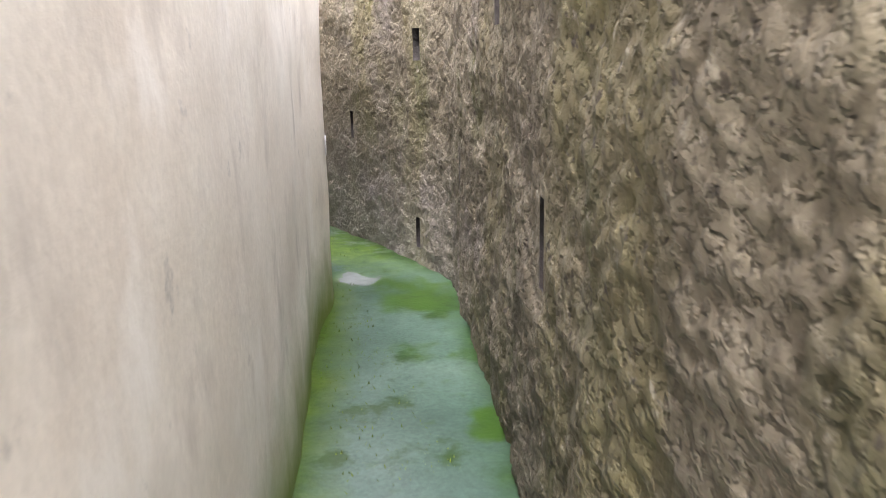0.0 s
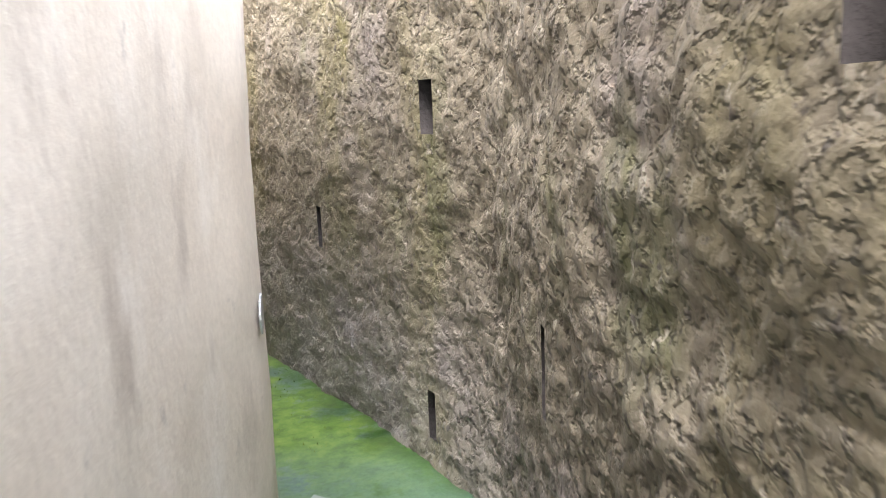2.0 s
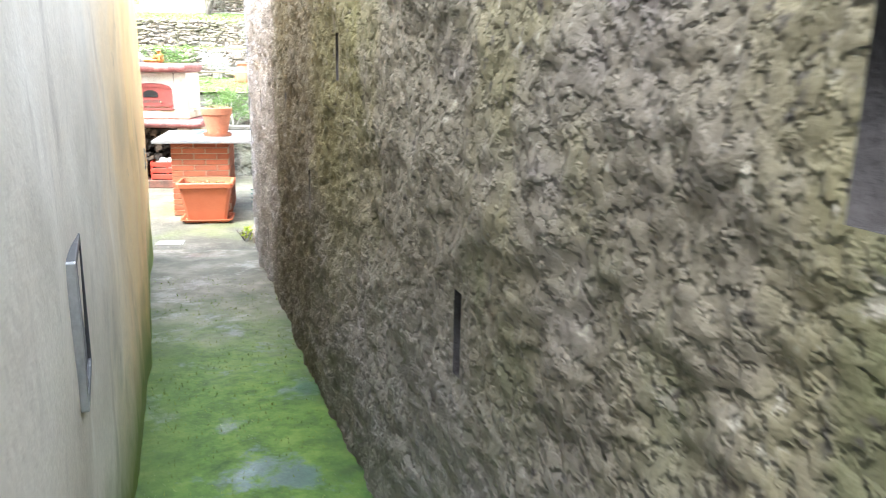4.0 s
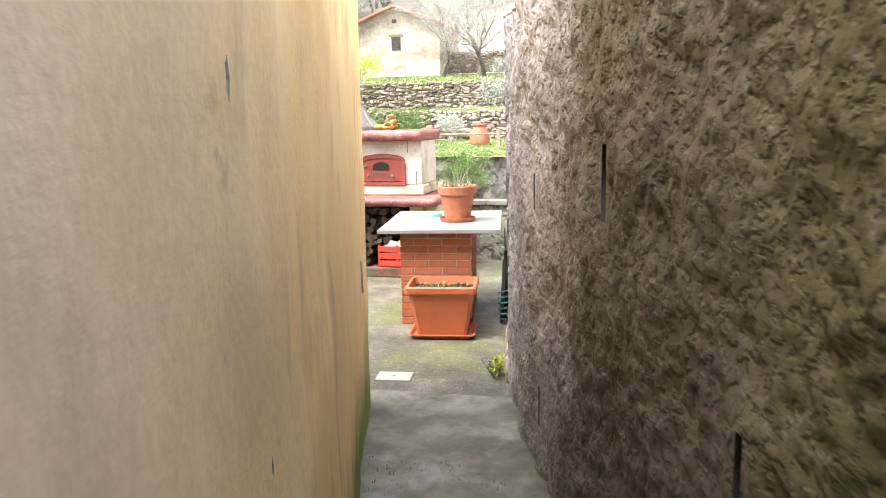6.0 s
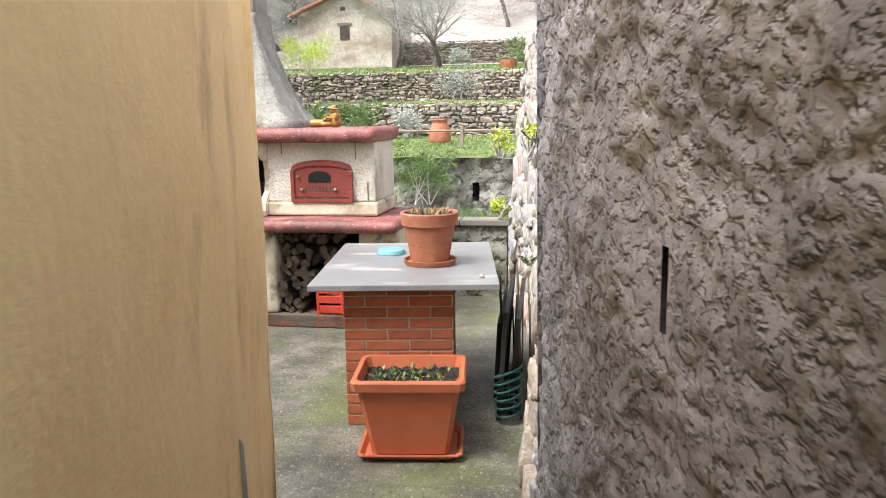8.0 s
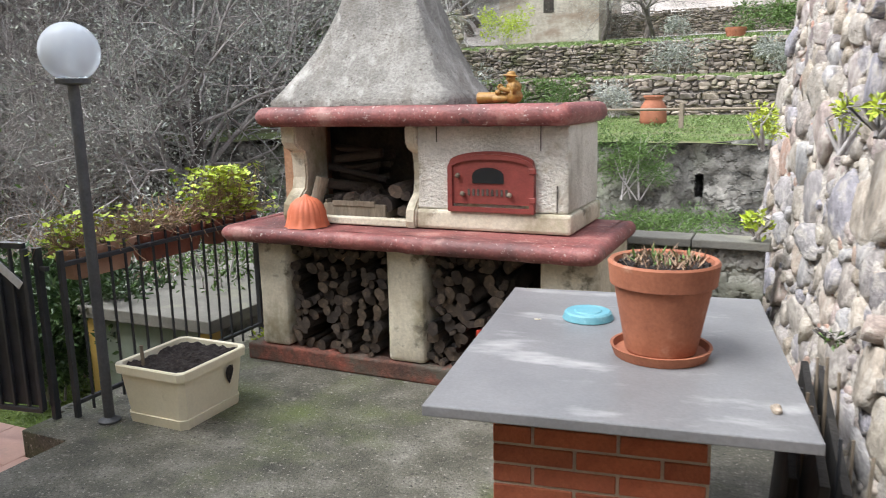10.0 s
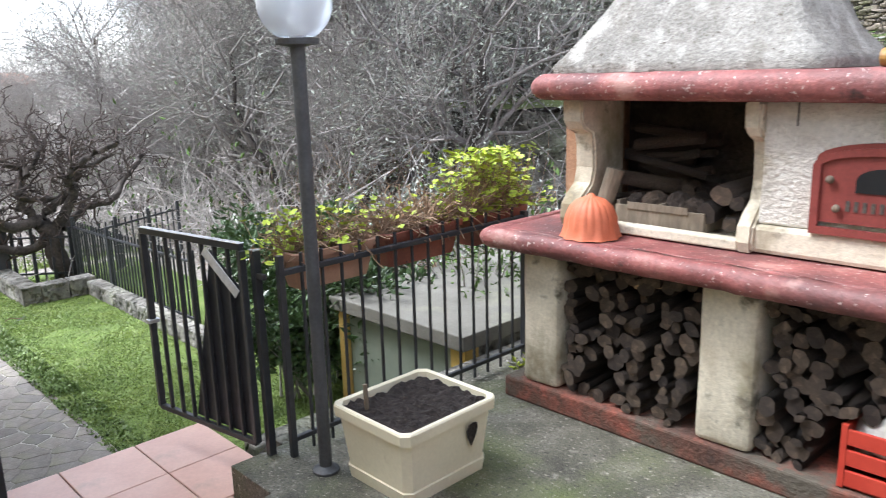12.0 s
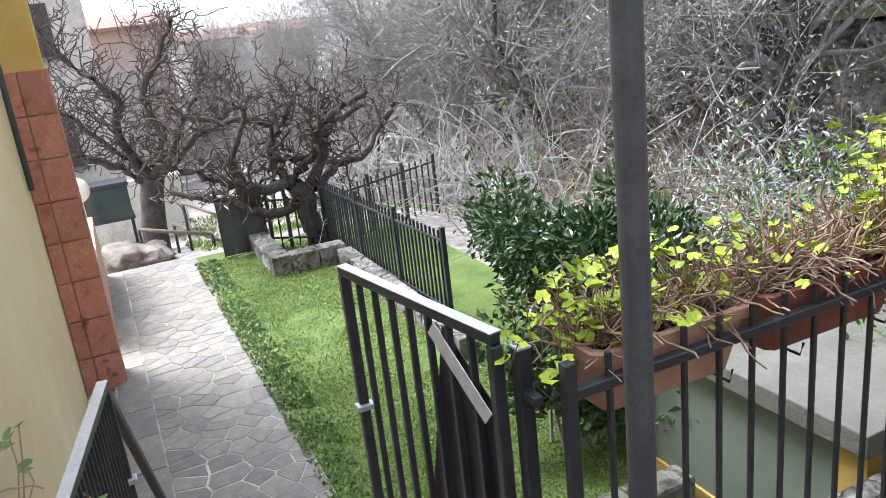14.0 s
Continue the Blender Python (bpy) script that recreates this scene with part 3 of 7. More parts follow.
def strip_bar(a, b, w, t):
    """A flat bar between two points: w wide across, t thick upright."""
    bm = bmesh.new()
    a, b = Vector(a), Vector(b)
    d = b - a
    m = Matrix.Translation((a + b) / 2) @ d.to_track_quat("X", "Z").to_matrix().to_4x4()
    box(bm, -d.length / 2, d.length / 2, -w / 2, w / 2, -t / 2, t / 2, min(w, t) * 0.12, m, 1)
    return bm


def nosed_slab(x0, x1, y0, y1, z0, z1, r, joints=()):
    """A thick slab with a bulging round nose on its front and sides."""
    bm = bmesh.new()
    n = 8
    prof = [(0.05, z1 - 0.004), (0.012, z1 - 0.004)] + [(-r * math.sin(math.pi * k / n) * 1.0, (z0 + z1) / 2 + (z1 - z0) / 2 * math.cos(math.pi * k / n)) for k in range(n + 1)]
    rings = []
    for off, z in prof:
        cor = 0.06
        xs0, xs1, ys0 = x0 + off, x1 - off, y0 + off
        path = [(xs0, y1), (xs0, ys0 + cor)]
        path += [(xs0 + cor * (1 - math.cos(a)), ys0 + cor * (1 - math.sin(a))) for a in (math.pi / 8, math.pi / 4, 3 * math.pi / 8)]
        m = 40
        path += [(xs0 + cor + (xs1 - xs0 - 2 * cor) * k / m, ys0) for k in range(m + 1)]
        path += [(xs1 - cor * (1 - math.sin(a)), ys0 + cor * (1 - math.cos(a))) for a in (math.pi / 8, math.pi / 4, 3 * math.pi / 8)]
        path += [(xs1, ys0 + cor), (xs1, y1)]
        row = []
        for x, y in path:
            cut = sum(0.008 for j in joints if abs(x - j) < (x1 - x0) / m * 0.5) if off < 0.01 else 0
            w = fbm(x * 9, y * 9, z * 9, 2) * 0.004
            row.append(bm.verts.new((x, y + cut + w, z + w)))
        rings.append(row)
    for a, b in zip(rings, rings[1:]):
        for k in range(len(a) - 1):
            bm.faces.new((a[k], b[k], b[k + 1], a[k + 1])).smooth = True
    top = rings[0]
    bm.faces.new(list(reversed(top)))
    bm.faces.new(rings[-1])
    return bm


def build_oven():
    o = thing("outdoor_oven", "white stucco outdoor oven with dark red ledges and grey hood", "oven", (0.6, 12.6, 0))
    part("plinth", boxed(-0.56, 2.0, 12.672, 13.62, 0, 0.115, 0.012), RED_BASE, o, "worn red painted plinth")
    for x0, x1 in ((-0.45, -0.225), (0.53, 0.785), (1.52, 1.86)):
        bm = boxed(x0, x1, 12.695, 13.5, 0.115, 0.82, 0.03)
        bmesh.ops.subdivide_edges(bm, edges=bm.edges[:], cuts=3, use_grid_fill=True)
        for v in bm.verts:
            v.co.y += fbm(v.co.x * 6, v.co.z * 6, 3, 2) * 0.006
            v.co.x += fbm(v.co.y * 6, v.co.z * 6, 9, 2) * 0.004
        part("pillar", bm, PILLAR, o, "stained cream pillar", smooth=True)
    part("back_wall", boxed(-0.42, 1.84, 13.4, 13.6, 0.117, 0.8), DARK_BROWN, o, "dark rear wall")
    part("worktop", nosed_slab(-0.60, 1.84, 12.60, 13.60, 0.80, 0.905, 0.05, (0.70,)), RED_TRIM, o, "chipped dark red cement worktop with a round nose")
    # oven block
    body = bmesh.new()
    box(body, 0.67, 1.63, 12.90, 13.60, 1.03, 1.56, 0.012)
    bmesh.ops.subdivide_edges(body, edges=body.edges[:], cuts=4, use_grid_fill=True)
    for v in body.verts:
        w = fbm(v.co.x * 5, v.co.y * 5, v.co.z * 5, 3) * 0.005
        v.co += Vector((w, w, 0))
    part("oven_body", body, PLASTER, o, "white rough stucco oven block", smooth=False)
    part("base_band", boxed(0.65, 1.652, 12.875, 13.62, 0.907, 1.028, 0.02), PILLAR, o, "stained base course")
    part("crown_ledge", nosed_slab(-0.39, 1.625, 12.775, 13.63, 1.56, 1.685, 0.055, (-0.035, 0.73)), RED_TRIM, o, "dark red cement crown ledge")
    # seams between the cast blocks
    for x, z0, z1 in ((1.46, 1.41, 1.555), (1.56, 1.035, 1.2), (0.80, 1.46, 1.555)):
        part("block_seam", boxed(x, x + 0.005, 12.893, 12.90, z0, z1), DARK_BROWN, o, "thin dark seam")
    # iron door with an arched top
    x0, x1, z0, zs, zt = 0.895, 1.425, 1.075, 1.335, 1.405
    arch = lambda e: [(x0 - e, z0 - e), (x1 + e, z0 - e)] + [((x0 + x1) / 2 + ((x1 - x0) / 2 + e) * math.cos(math.pi * k / 14), zs + (zt - zs + e) * math.sin(math.pi * k / 14)) for k in range(15)]

    def plate(pts, y0, y1):
        bm = bmesh.new()
        a = [bm.verts.new((x, y0, z)) for x, z in pts]
        b = [bm.verts.new((x, y1, z)) for x, z in pts]
        bm.faces.new(a)
        bm.faces.new(b[::-1])
        for k in range(len(pts)):
            bm.faces.new((a[k], b[k], b[(k + 1) % len(pts)], a[(k + 1) % len(pts)]))
        bmesh.ops.recalc_face_normals(bm, faces=bm.faces)
        return bm

    door = part("oven_door", plate(arch(0.0), 12.872, 12.91), RED_IRON, o, "red painted cast-iron oven door with arched top")
    rim_in, rim_out = arch(-0.022), arch(0.008)
    bm = bmesh.new()
    va = [[bm.verts.new((x, y, z)) for x, z in ps] for ps, y in ((rim_out, 12.90), (rim_out, 12.858), (rim_in, 12.858), (rim_in, 12.874))]
    for r, s in zip(va, va[1:]):
        for k in range(len(r)):
            bm.faces.new((r[k], s[k], s[(k + 1) % len(r)], r[(k + 1) % len(r)]))
    bmesh.ops.recalc_face_normals(bm, faces=bm.faces)
    part("door_rim", bm, RED_IRON, door)
    wx0, wx1, wz0, wz1 = 1.045, 1.245, 1.24, 1.335
    win = [(wx0, wz0), (wx1, wz0)] + [((wx0 + wx1) / 2 + (wx1 - wx0) / 2 * math.cos(math.pi * k / 10), wz0 + 0.045 + (wz1 - wz0 - 0.045) * math.sin(math.pi * k / 10)) for k in range(11)]
    part("door_window", plate(win, 12.866, 12.88), DARK_GLASS, door, "sooty dark glass")
    for k in range(9):
        part("vent_slot", boxed(1.015 + k * 0.03, 1.029 + k * 0.03, 12.868, 12.876, 1.165, 1.205), DARK_BROWN, door)
    for x, z in ((0.955, 1.285), (0.985, 1.175), (1.285, 1.175)):
        bm = bmesh.new()
        bmesh.ops.create_uvsphere(bm, u_segments=12, v_segments=8, radius=0.016, matrix=Matrix.Translation((x, 12.856, z)))
        part("knob", bm, OLD_WOOD, door, smooth=True)
    for z in (1.13, 1.30):
        part("hinge", boxed(1.405, 1.445, 12.852, 12.872, z, z + 0.035, 0.005), RED_IRON, door)
    # open hearth
    part("hearth_floor", boxed(-0.3, 0.66, 12.93, 13.5, 0.907, 0.93), PILLAR, o)
    part("hearth_kerb", boxed(-0.19, 0.60, 12.86, 12.925, 0.907, 0.955, 0.008), PILLAR, o, "pale front kerb")
    part("hearth_back", boxed(-0.36, 0.665, 13.5, 13.58, 0.907, 1.56), DARK_BROWN, o, "sooty rear of the hearth")
    part("hearth_side", boxed(-0.42, -0.345, 13.02, 13.5, 0.907, 1.56), surf("ochre_firebrick", [(0.3, (0.30, 0.16, 0.09)), (0.7, (0.42, 0.25, 0.15))], 6, 0.9, 0.3, 50), o, "ochre firebrick side")
    for x0, x1 in ((-0.335, -0.215), (0.595, 0.668)):
        # a scrolled bracket: thick foot, slim waist, thick head
        prof = [(12.86, 0.907), (12.845, 0.95), (12.855, 1.02), (12.90, 1.07), (12.965, 1.12), (12.985, 1.2), (12.98, 1.32), (12.965, 1.38), (12.90, 1.41), (12.87, 1.45), (12.865, 1.56), (13.25, 1.56), (13.25, 0.907)]
        bm = bmesh.new()
        a = [bm.verts.new((x0, y, z)) for y, z in prof]
        b = [bm.verts.new((x1, y, z)) for y, z in prof]
        bm.faces.new(a[::-1])
        bm.faces.new(b)
        for k in range(len(prof)):
            bm.faces.new((a[k], b[k], b[(k + 1) % len(prof)], a[(k + 1) % len(prof)]))
        bmesh.ops.recalc_face_normals(bm, faces=bm.faces)
        bmesh.ops.bevel(bm, geom=[e for e in bm.edges if abs(e.verts[0].co.x - e.verts[1].co.x) < 1e-5], offset=0.012, segments=2, affect="EDGES")
        part("bracket", bm, PILLAR, o, "scrolled cream side bracket", smooth=False)
    # hood: a concave pyramid
    bm = bmesh.new()
    rings = []
    N = 26
    for k in range(N + 1):
        s = k / N
        z = 1.72 + 0.98 * s
        flare = (1 - s) ** 1.9
        w = 0.23 + 0.43 * flare
        dpt = 0.18 + 0.22 * flare
        # the back stands upright, the other sides sweep in
        cx, cy = 0.265, 13.22 + 0.2 * (1 - flare)
        ring = []
        M = 14
        for sx, sy, ex, ey in ((-1, -1, 1, -1), (1, -1, 1, 1), (1, 1, -1, 1), (-1, 1, -1, -1)):
            for j in range(M):
                u = j / M
                px, py = sx + (ex - sx) * u, sy + (ey - sy) * u
                rd = 1 - 0.045 * max(0, abs(px) + abs(py) - 1.6) / 0.4
                x, y = cx + w * px * rd, cy + dpt * py * rd
                f = fbm(x * 5, y * 5, z * 5, 4) * 0.012
                ring.append(bm.verts.new((x + f, y + f, z + (f if 0 < k < N else 0))))
        rings.append(ring)
    low = [bm.verts.new((v.co.x, v.co.y, 1.685)) for v in rings[0]]
    rings.insert(0, low)
    for a, b in zip(rings, rings[1:]):
        for j in range(len(a)):
            bm.faces.new((a[j], a[(j + 1) % len(a)], b[(j + 1) % len(a)], b[j]))
    bm.faces.new(rings[-1])
    part("hood", bm, HOOD, o, "grey rough cement chimney hood with flaring foot", smooth=True)
    part("chimney", boxed(0.06, 0.47, 13.25, 13.59, 2.70, 3.0, 0.015), HOOD, o, "short square chimney")
    part("chimney_cap", boxed(0.01, 0.52, 13.2, 13.64, 3.0, 3.06, 0.01), RED_TRIM, o)
    return o


build_oven()


# ---- firewood ----
def log_mesh(r, l, seed, split=False):
    rnd = random.Random(seed)
    bm = bmesh.new()
    n = 11
    a0 = rnd.random() * 6
    rings = []
    for j in range(4):
        y = l * j / 3
        rings.append([bm.verts.new((r * k2 * math.cos(a), y + (rnd.random() - 0.5) * 0.006, r * k2 * math.sin(a)))
                      for a in (2 * math.pi * k / n + a0 for k in range(n))
                      for k2 in [(1 + 0.16 * math.sin(a * 2 + seed) + 0.07 * math.sin(a * 5 + seed + j)) * (0.55 if split and math.sin(a) > 0.2 else 1)]])
    for p, q in zip(rings, rings[1:]):
        for k in range(n):
            f = bm.faces.new((p[k], q[k], q[(k + 1) % n], p[(k + 1) % n]))
            f.smooth = True
    for ring, s in ((rings[0], 1), (rings[-1], -1)):
        f = bm.faces.new(ring[::s])
        f.material_index = 1
        r2 = bmesh.ops.inset_individual(bm, faces=[f], thickness=r * 0.14)
        for e in r2["faces"]:
            e.material_index = 0
    return mesh_of("log", bm, [BARK, CUT_WOOD])


LOGS = [log_mesh(1.0, 7.0, s, s % 3 == 2) for s in range(7)]


def stack(x0, x1, z0, z1, y, seed, size=(0.018, 0.044), skip=()):
    """Logs laid with their ends to the front, filling an opening from the bottom up."""
    rnd = random.Random(seed)
    placed = []
    for _ in range(5000):
        r = rnd.uniform(*size)
        x, z = rnd.uniform(x0 + r * 0.8, x1 - r * 0.8), None
        z = z0 + r * 0.9
        for px, pz, pr in placed:
            if abs(px - x) < (pr + r) * 0.80:
                z = max(z, pz + math.sqrt(max(0, ((pr + r) * 0.80) ** 2 - (px - x) ** 2)))
        if z + r > z1 or any(a < x < b and c < z < d for a, b, c, d in skip):
            continue
        placed.append((x, z, r))
        if len(placed) > 190:
            break
    for x, z, r in placed:
        ob = new("firewood_log", LOGS[rnd.randrange(len(LOGS))])
        k = 0.42 / 7
        ob.matrix_basis = pose(x, y + rnd.uniform(-0.03, 0.03), z, rnd.uniform(-3, 3), rnd.uniform(0, 360), rnd.uniform(-5, 5)) @ Matrix.Diagonal((r, k, r, 1))
        tagged(ob, "weathered grey-brown firewood log in the stack", "firewood", "stacked firewood")


stack(-0.225, 0.53, 0.117, 0.785, 12.725, 3)
stack(0.785, 1.52, 0.117, 0.785, 12.735, 8, skip=((1.02, 1.52, 0, 0.40),))
for x, z, r, t, tilt in ((0.06, 0.63, 0.05, 55, 18), (0.20, 0.66, 0.035, -30, 10), (1.06, 0.56, 0.05, -35, 25), (1.30, 0.62, 0.06, 70, 12), (1.2, 0.5, 0.045, -20, 35)):
    ob = new("firewood_log", LOGS[int(r * 1000) % 7])
    ob.matrix_basis = pose(x, 12.8, z, tilt, 20, t) @ Matrix.Diagonal((r, 0.045, r, 1))
    tagged(ob, "thick firewood log lying askew on the stack", "firewood", "stacked firewood")
ob = new("firewood_log", mesh_of("split_log", boxed(-0.075, 0.075, -0.09, 0.09, -0.022, 0.022, 0.006), FRESH_WOOD))
ob.matrix_basis = pose(0.235, 12.84, 0.725, 6, -8, 10)
tagged(ob, "freshly split yellow piece of firewood on the stack", "firewood", "stacked firewood")

# wood, a crate and cones in the hearth
rnd = random.Random(5)
for k in range(26):
    r = rnd.uniform(0.014, 0.034)
    ob = new("firewood_log", LOGS[rnd.randrange(7)])
    z = 0.94 + r + rnd.random() * 0.40
    ob.matrix_basis = pose(rnd.uniform(0.12, 0.38), 13.12 + rnd.random() * 0.2, z, rnd.uniform(-15, 15), 0, rnd.uniform(60, 125)) @ Matrix.Diagonal((r, 0.05, r, 1))
    tagged(ob, "dry thin branch wood piled in the hearth", "firewood", "wood piled in the hearth")
for x, r, z in ((0.40, 0.045, 1.03), (0.52, 0.04, 1.0), (0.47, 0.05, 1.12), (0.33, 0.03, 0.97), (0.55, 0.04, 1.10)):
    ob = new("firewood_log", LOGS[int(r * 1000) % 7])
    ob.matrix_basis = pose(x, 12.97, z, 4, 30, rnd.uniform(-15, 15)) @ Matrix.Diagonal((r, 0.05, r, 1))
    tagged(ob, "dry round log stored in the hearth", "firewood", "wood piled in the hearth")
crate = thing("wooden_crate", "small weathered wooden crate holding pine cones in the hearth", "crate", (0.12, 12.99, 0.93))
part("front_board", boxed(-0.07, 0.40, 12.955, 12.97, 0.935, 1.03, 0.003), OLD_WOOD, crate)
part("back_board", boxed(-0.07, 0.40, 13.14, 13.155, 0.935, 1.03, 0.003), OLD_WOOD, crate)
for x in (-0.07, 0.16, 0.385):
    part("end_board", boxed(x, x + 0.015, 12.97, 13.14, 0.935, 1.05, 0.003), OLD_WOOD, crate)
part("crate_floor", boxed(-0.055, 0.385, 12.97, 13.14, 0.932, 0.945), OLD_WOOD, crate)
part("front_strip", boxed(0.0, 0.32, 12.948, 12.954, 1.015, 1.05, 0.002), OLD_WOOD, crate)
for x, z, r in ((0.0, 1.03, 0.05), (0.09, 1.04, 0.055), (0.22, 1.04, 0.06), (0.31, 1.03, 0.05)):
    bm = bmesh.new()
    bmesh.ops.create_icosphere(bm, subdivisions=3, radius=r)
    for v in bm.verts:
        a = math.atan2(v.co.y, v.co.x)
        v.co *= 1 + 0.12 * math.sin(a * 9 + v.co.z * 160) * math.cos(v.co.z * 130)
        v.co.z *= 1.25
    solo("pine_cone", bm, BARK, "brown open pine cone in the crate", "pine cone", "cones in the crate", m=pose(x, 13.05, z, 60, 20, x * 900))
bm = bmesh.new()
tube(bm, (-0.16, 12.95, 0.94), (-0.10, 13.0, 1.20), 0.042, 0.045, 14)
solo("wooden_post", bm, OLD_WOOD, "short pale round wooden post leaning in the hearth", "wood")

# bell shaped clay cover
bm = bmesh.new()
rr = [(0.118, 0.0), (0.112, 0.012), (0.104, 0.05), (0.098, 0.10), (0.080, 0.15), (0.055, 0.178), (0.03, 0.19), (0.018, 0.197), (0.012, 0.207), (0.001, 0.212)]
lathe(bm, rr, 60, wob=lambda a, i: (0.0045 * math.cos(a * 20) if 1 < i < 7 else (0.006 * math.cos(a * 10) if i < 2 else 0)))
solo("clay_bell_cover", bm, ORANGE_CLAY, "orange ribbed clay bell cover standing on the red worktop", "clay cover", smooth=True, m=pose(-0.06, 12.735, 0.906) @ Matrix.Diagonal((1.2, 1.2, 0.98, 1)))

# figurine on the ledge
bm = bmesh.new()
for c, s, lean in (((0.05, 0.01, 0.06), (0.062, 0.055, 0.065), 0), ((0.055, 0.005, 0.125), (0.052, 0.042, 0.06), 6), ((0.04, -0.01, 0.195), (0.03, 0.03, 0.034), 0), ((0.04, -0.012, 0.218), (0.052, 0.048, 0.009), 8),
                   ((0.042, -0.005, 0.232), (0.03, 0.03, 0.022), 0), ((0.0, -0.045, 0.115), (0.048, 0.018, 0.018), 30), ((0.075, -0.04, 0.12), (0.018, 0.022, 0.045), 0), ((-0.03, -0.035, 0.04), (0.055, 0.028, 0.03), 0),
                   ((-0.02, -0.04, 0.145), (0.012, 0.03, 0.012), 0), ((-0.035, -0.045, 0.09), (0.022, 0.02, 0.022), 0)):
    bmesh.ops.create_icosphere(bm, subdivisions=3, radius=1.0, matrix=pose(*c, 0, lean, 0) @ Matrix.Diagonal((*s, 1)))
tube(bm, (-0.19, -0.015, 0.047), (-0.01, 0.0, 0.05), 0.048, 0.042, 18)
figure = solo("garden_figurine", bm, OCHRE, "small ochre figurine leaning on a log on the red ledge", "figurine", smooth=True, m=pose(1.26, 12.87, 1.684, 0, 0, -4) @ Matrix.Diagonal((0.88, 0.88, 0.72, 1)))
skin = figure.modifiers.new("skin", "REMESH")
skin.mode, skin.voxel_size, skin.use_smooth_shade = "VOXEL", 0.005, True

# red crate with a sack
c = thing("plastic_crate", "red plastic crate with a white sack inside, in the wood bay", "crate", (1.36, 12.80, 0.12), local=True)
for y in (-0.1, 0.1):
    for k in range(3):
        part("side_slat", boxed(-0.22, 0.22, y - 0.008, y + 0.008, 0.01 + k * 0.085, 0.075 + k * 0.085, 0.004), CRATE_RED, c)
    for x in (-0.215, 0.0, 0.215):
        part("upright", boxed(x - 0.012, x + 0.012, y - 0.011, y + 0.011, 0.0, 0.262, 0.003), CRATE_RED, c)
for x in (-0.215, 0.215):
    part("end_panel", boxed(x - 0.008, x + 0.008, -0.1, 0.1, 0.005, 0.255, 0.003), CRATE_RED, c)
part("crate_bottom", boxed(-0.21, 0.21, -0.095, 0.095, 0.0, 0.012), CRATE_RED, c)
bm = bmesh.new()
bmesh.ops.create_icosphere(bm, subdivisions=4, radius=1.0)
for v in bm.verts:
    v.co = Vector((v.co.x * 0.215, v.co.y * 0.1, 0.2 + v.co.z * 0.11)) + Vector((0, 0, 1)) * fbm(v.co.x * 3, v.co.y * 3, v.co.z * 3, 4) * 0.05
solo("sack", bm, CLOTH, "crumpled white sack stuffed in the red crate", "sack", smooth=True, m=pose(1.36, 12.80, 0.10))

# ---- the brick table ----
tb = thing("brick_table", "brick pier table with a grey stone slab top", "table", (2.27, 11.29, 0), 8.3, local=True)
X0, X1, Y0, Y1 = -0.357, 0.278, -0.572, 0.47
part("mortar_core", boxed(X0 + 0.006, X1 - 0.006, Y0 + 0.006, Y1 - 0.006, 0, 0.835), MORTAR, tb)
part("tabletop", boxed(-0.53, 0.53, -0.715, 0.72, 0.836, 0.87, 0.004), SLATE, tb, "grey stone slab with pale dry patches")
brick_full = mesh_of("brick", boxed(-0.12, 0.12, -0.055, 0.055, -0.0275, 0.0275, 0.003, seg=1), BRICK)
course, bl = 0.0645, 0.25


def brick_at(x, y, z, turn, scale=1.0):
    ob = new("brick", brick_full)
    ob.parent = tb
    ob.matrix_basis = pose(x, y, z, 0, 0, turn) @ Matrix.Diagonal((scale, 1, 1, 1))


for c_ in range(13):
    z = 0.032 + c_ * course
    for y, turn in ((Y0 + 0.055, 0), (Y1 - 0.055, 0)):
        x = X0 - (bl / 2 if c_ % 2 else 0)
        while x < X1 - 0.02:
            a, b = max(x, X0), min(x + bl, X1)
            if b - a > 0.03:
                brick_at((a + b) / 2, y, z, turn, (b - a - 0.01) / 0.24)
            x += bl
    for xx in (X0 + 0.0555, X1 - 0.0555):
        y = Y0 + 0.115 - (0 if c_ % 2 else bl / 2)
        while y < Y1 - 0.13:
            a, b = max(y, Y0 + 0.115), min(y + bl, Y1 - 0.115)
            if b - a > 0.03:
                brick_at(xx, (a + b) / 2, z, 90, (b - a - 0.01) / 0.24)
            y += bl


def soil_disc(r, seed, amp=0.01, sq=None):
    bm = bmesh.new()
    if sq:
        bmesh.ops.create_grid(bm, x_segments=26, y_segments=26, size=1.0, matrix=Matrix.Diagonal((sq[0], sq[1], 1, 1)))
    else:
        bmesh.ops.create_circle(bm, cap_ends=True, cap_tris=True, segments=40, radius=r)
        bmesh.ops.subdivide_edges(bm, edges=bm.edges[:], cuts=7, use_grid_fill=True)
    for v in bm.verts:
        v.co.z += fbm(v.co.x * 22 + seed, v.co.y * 22, seed, 4) * amp
    return bm


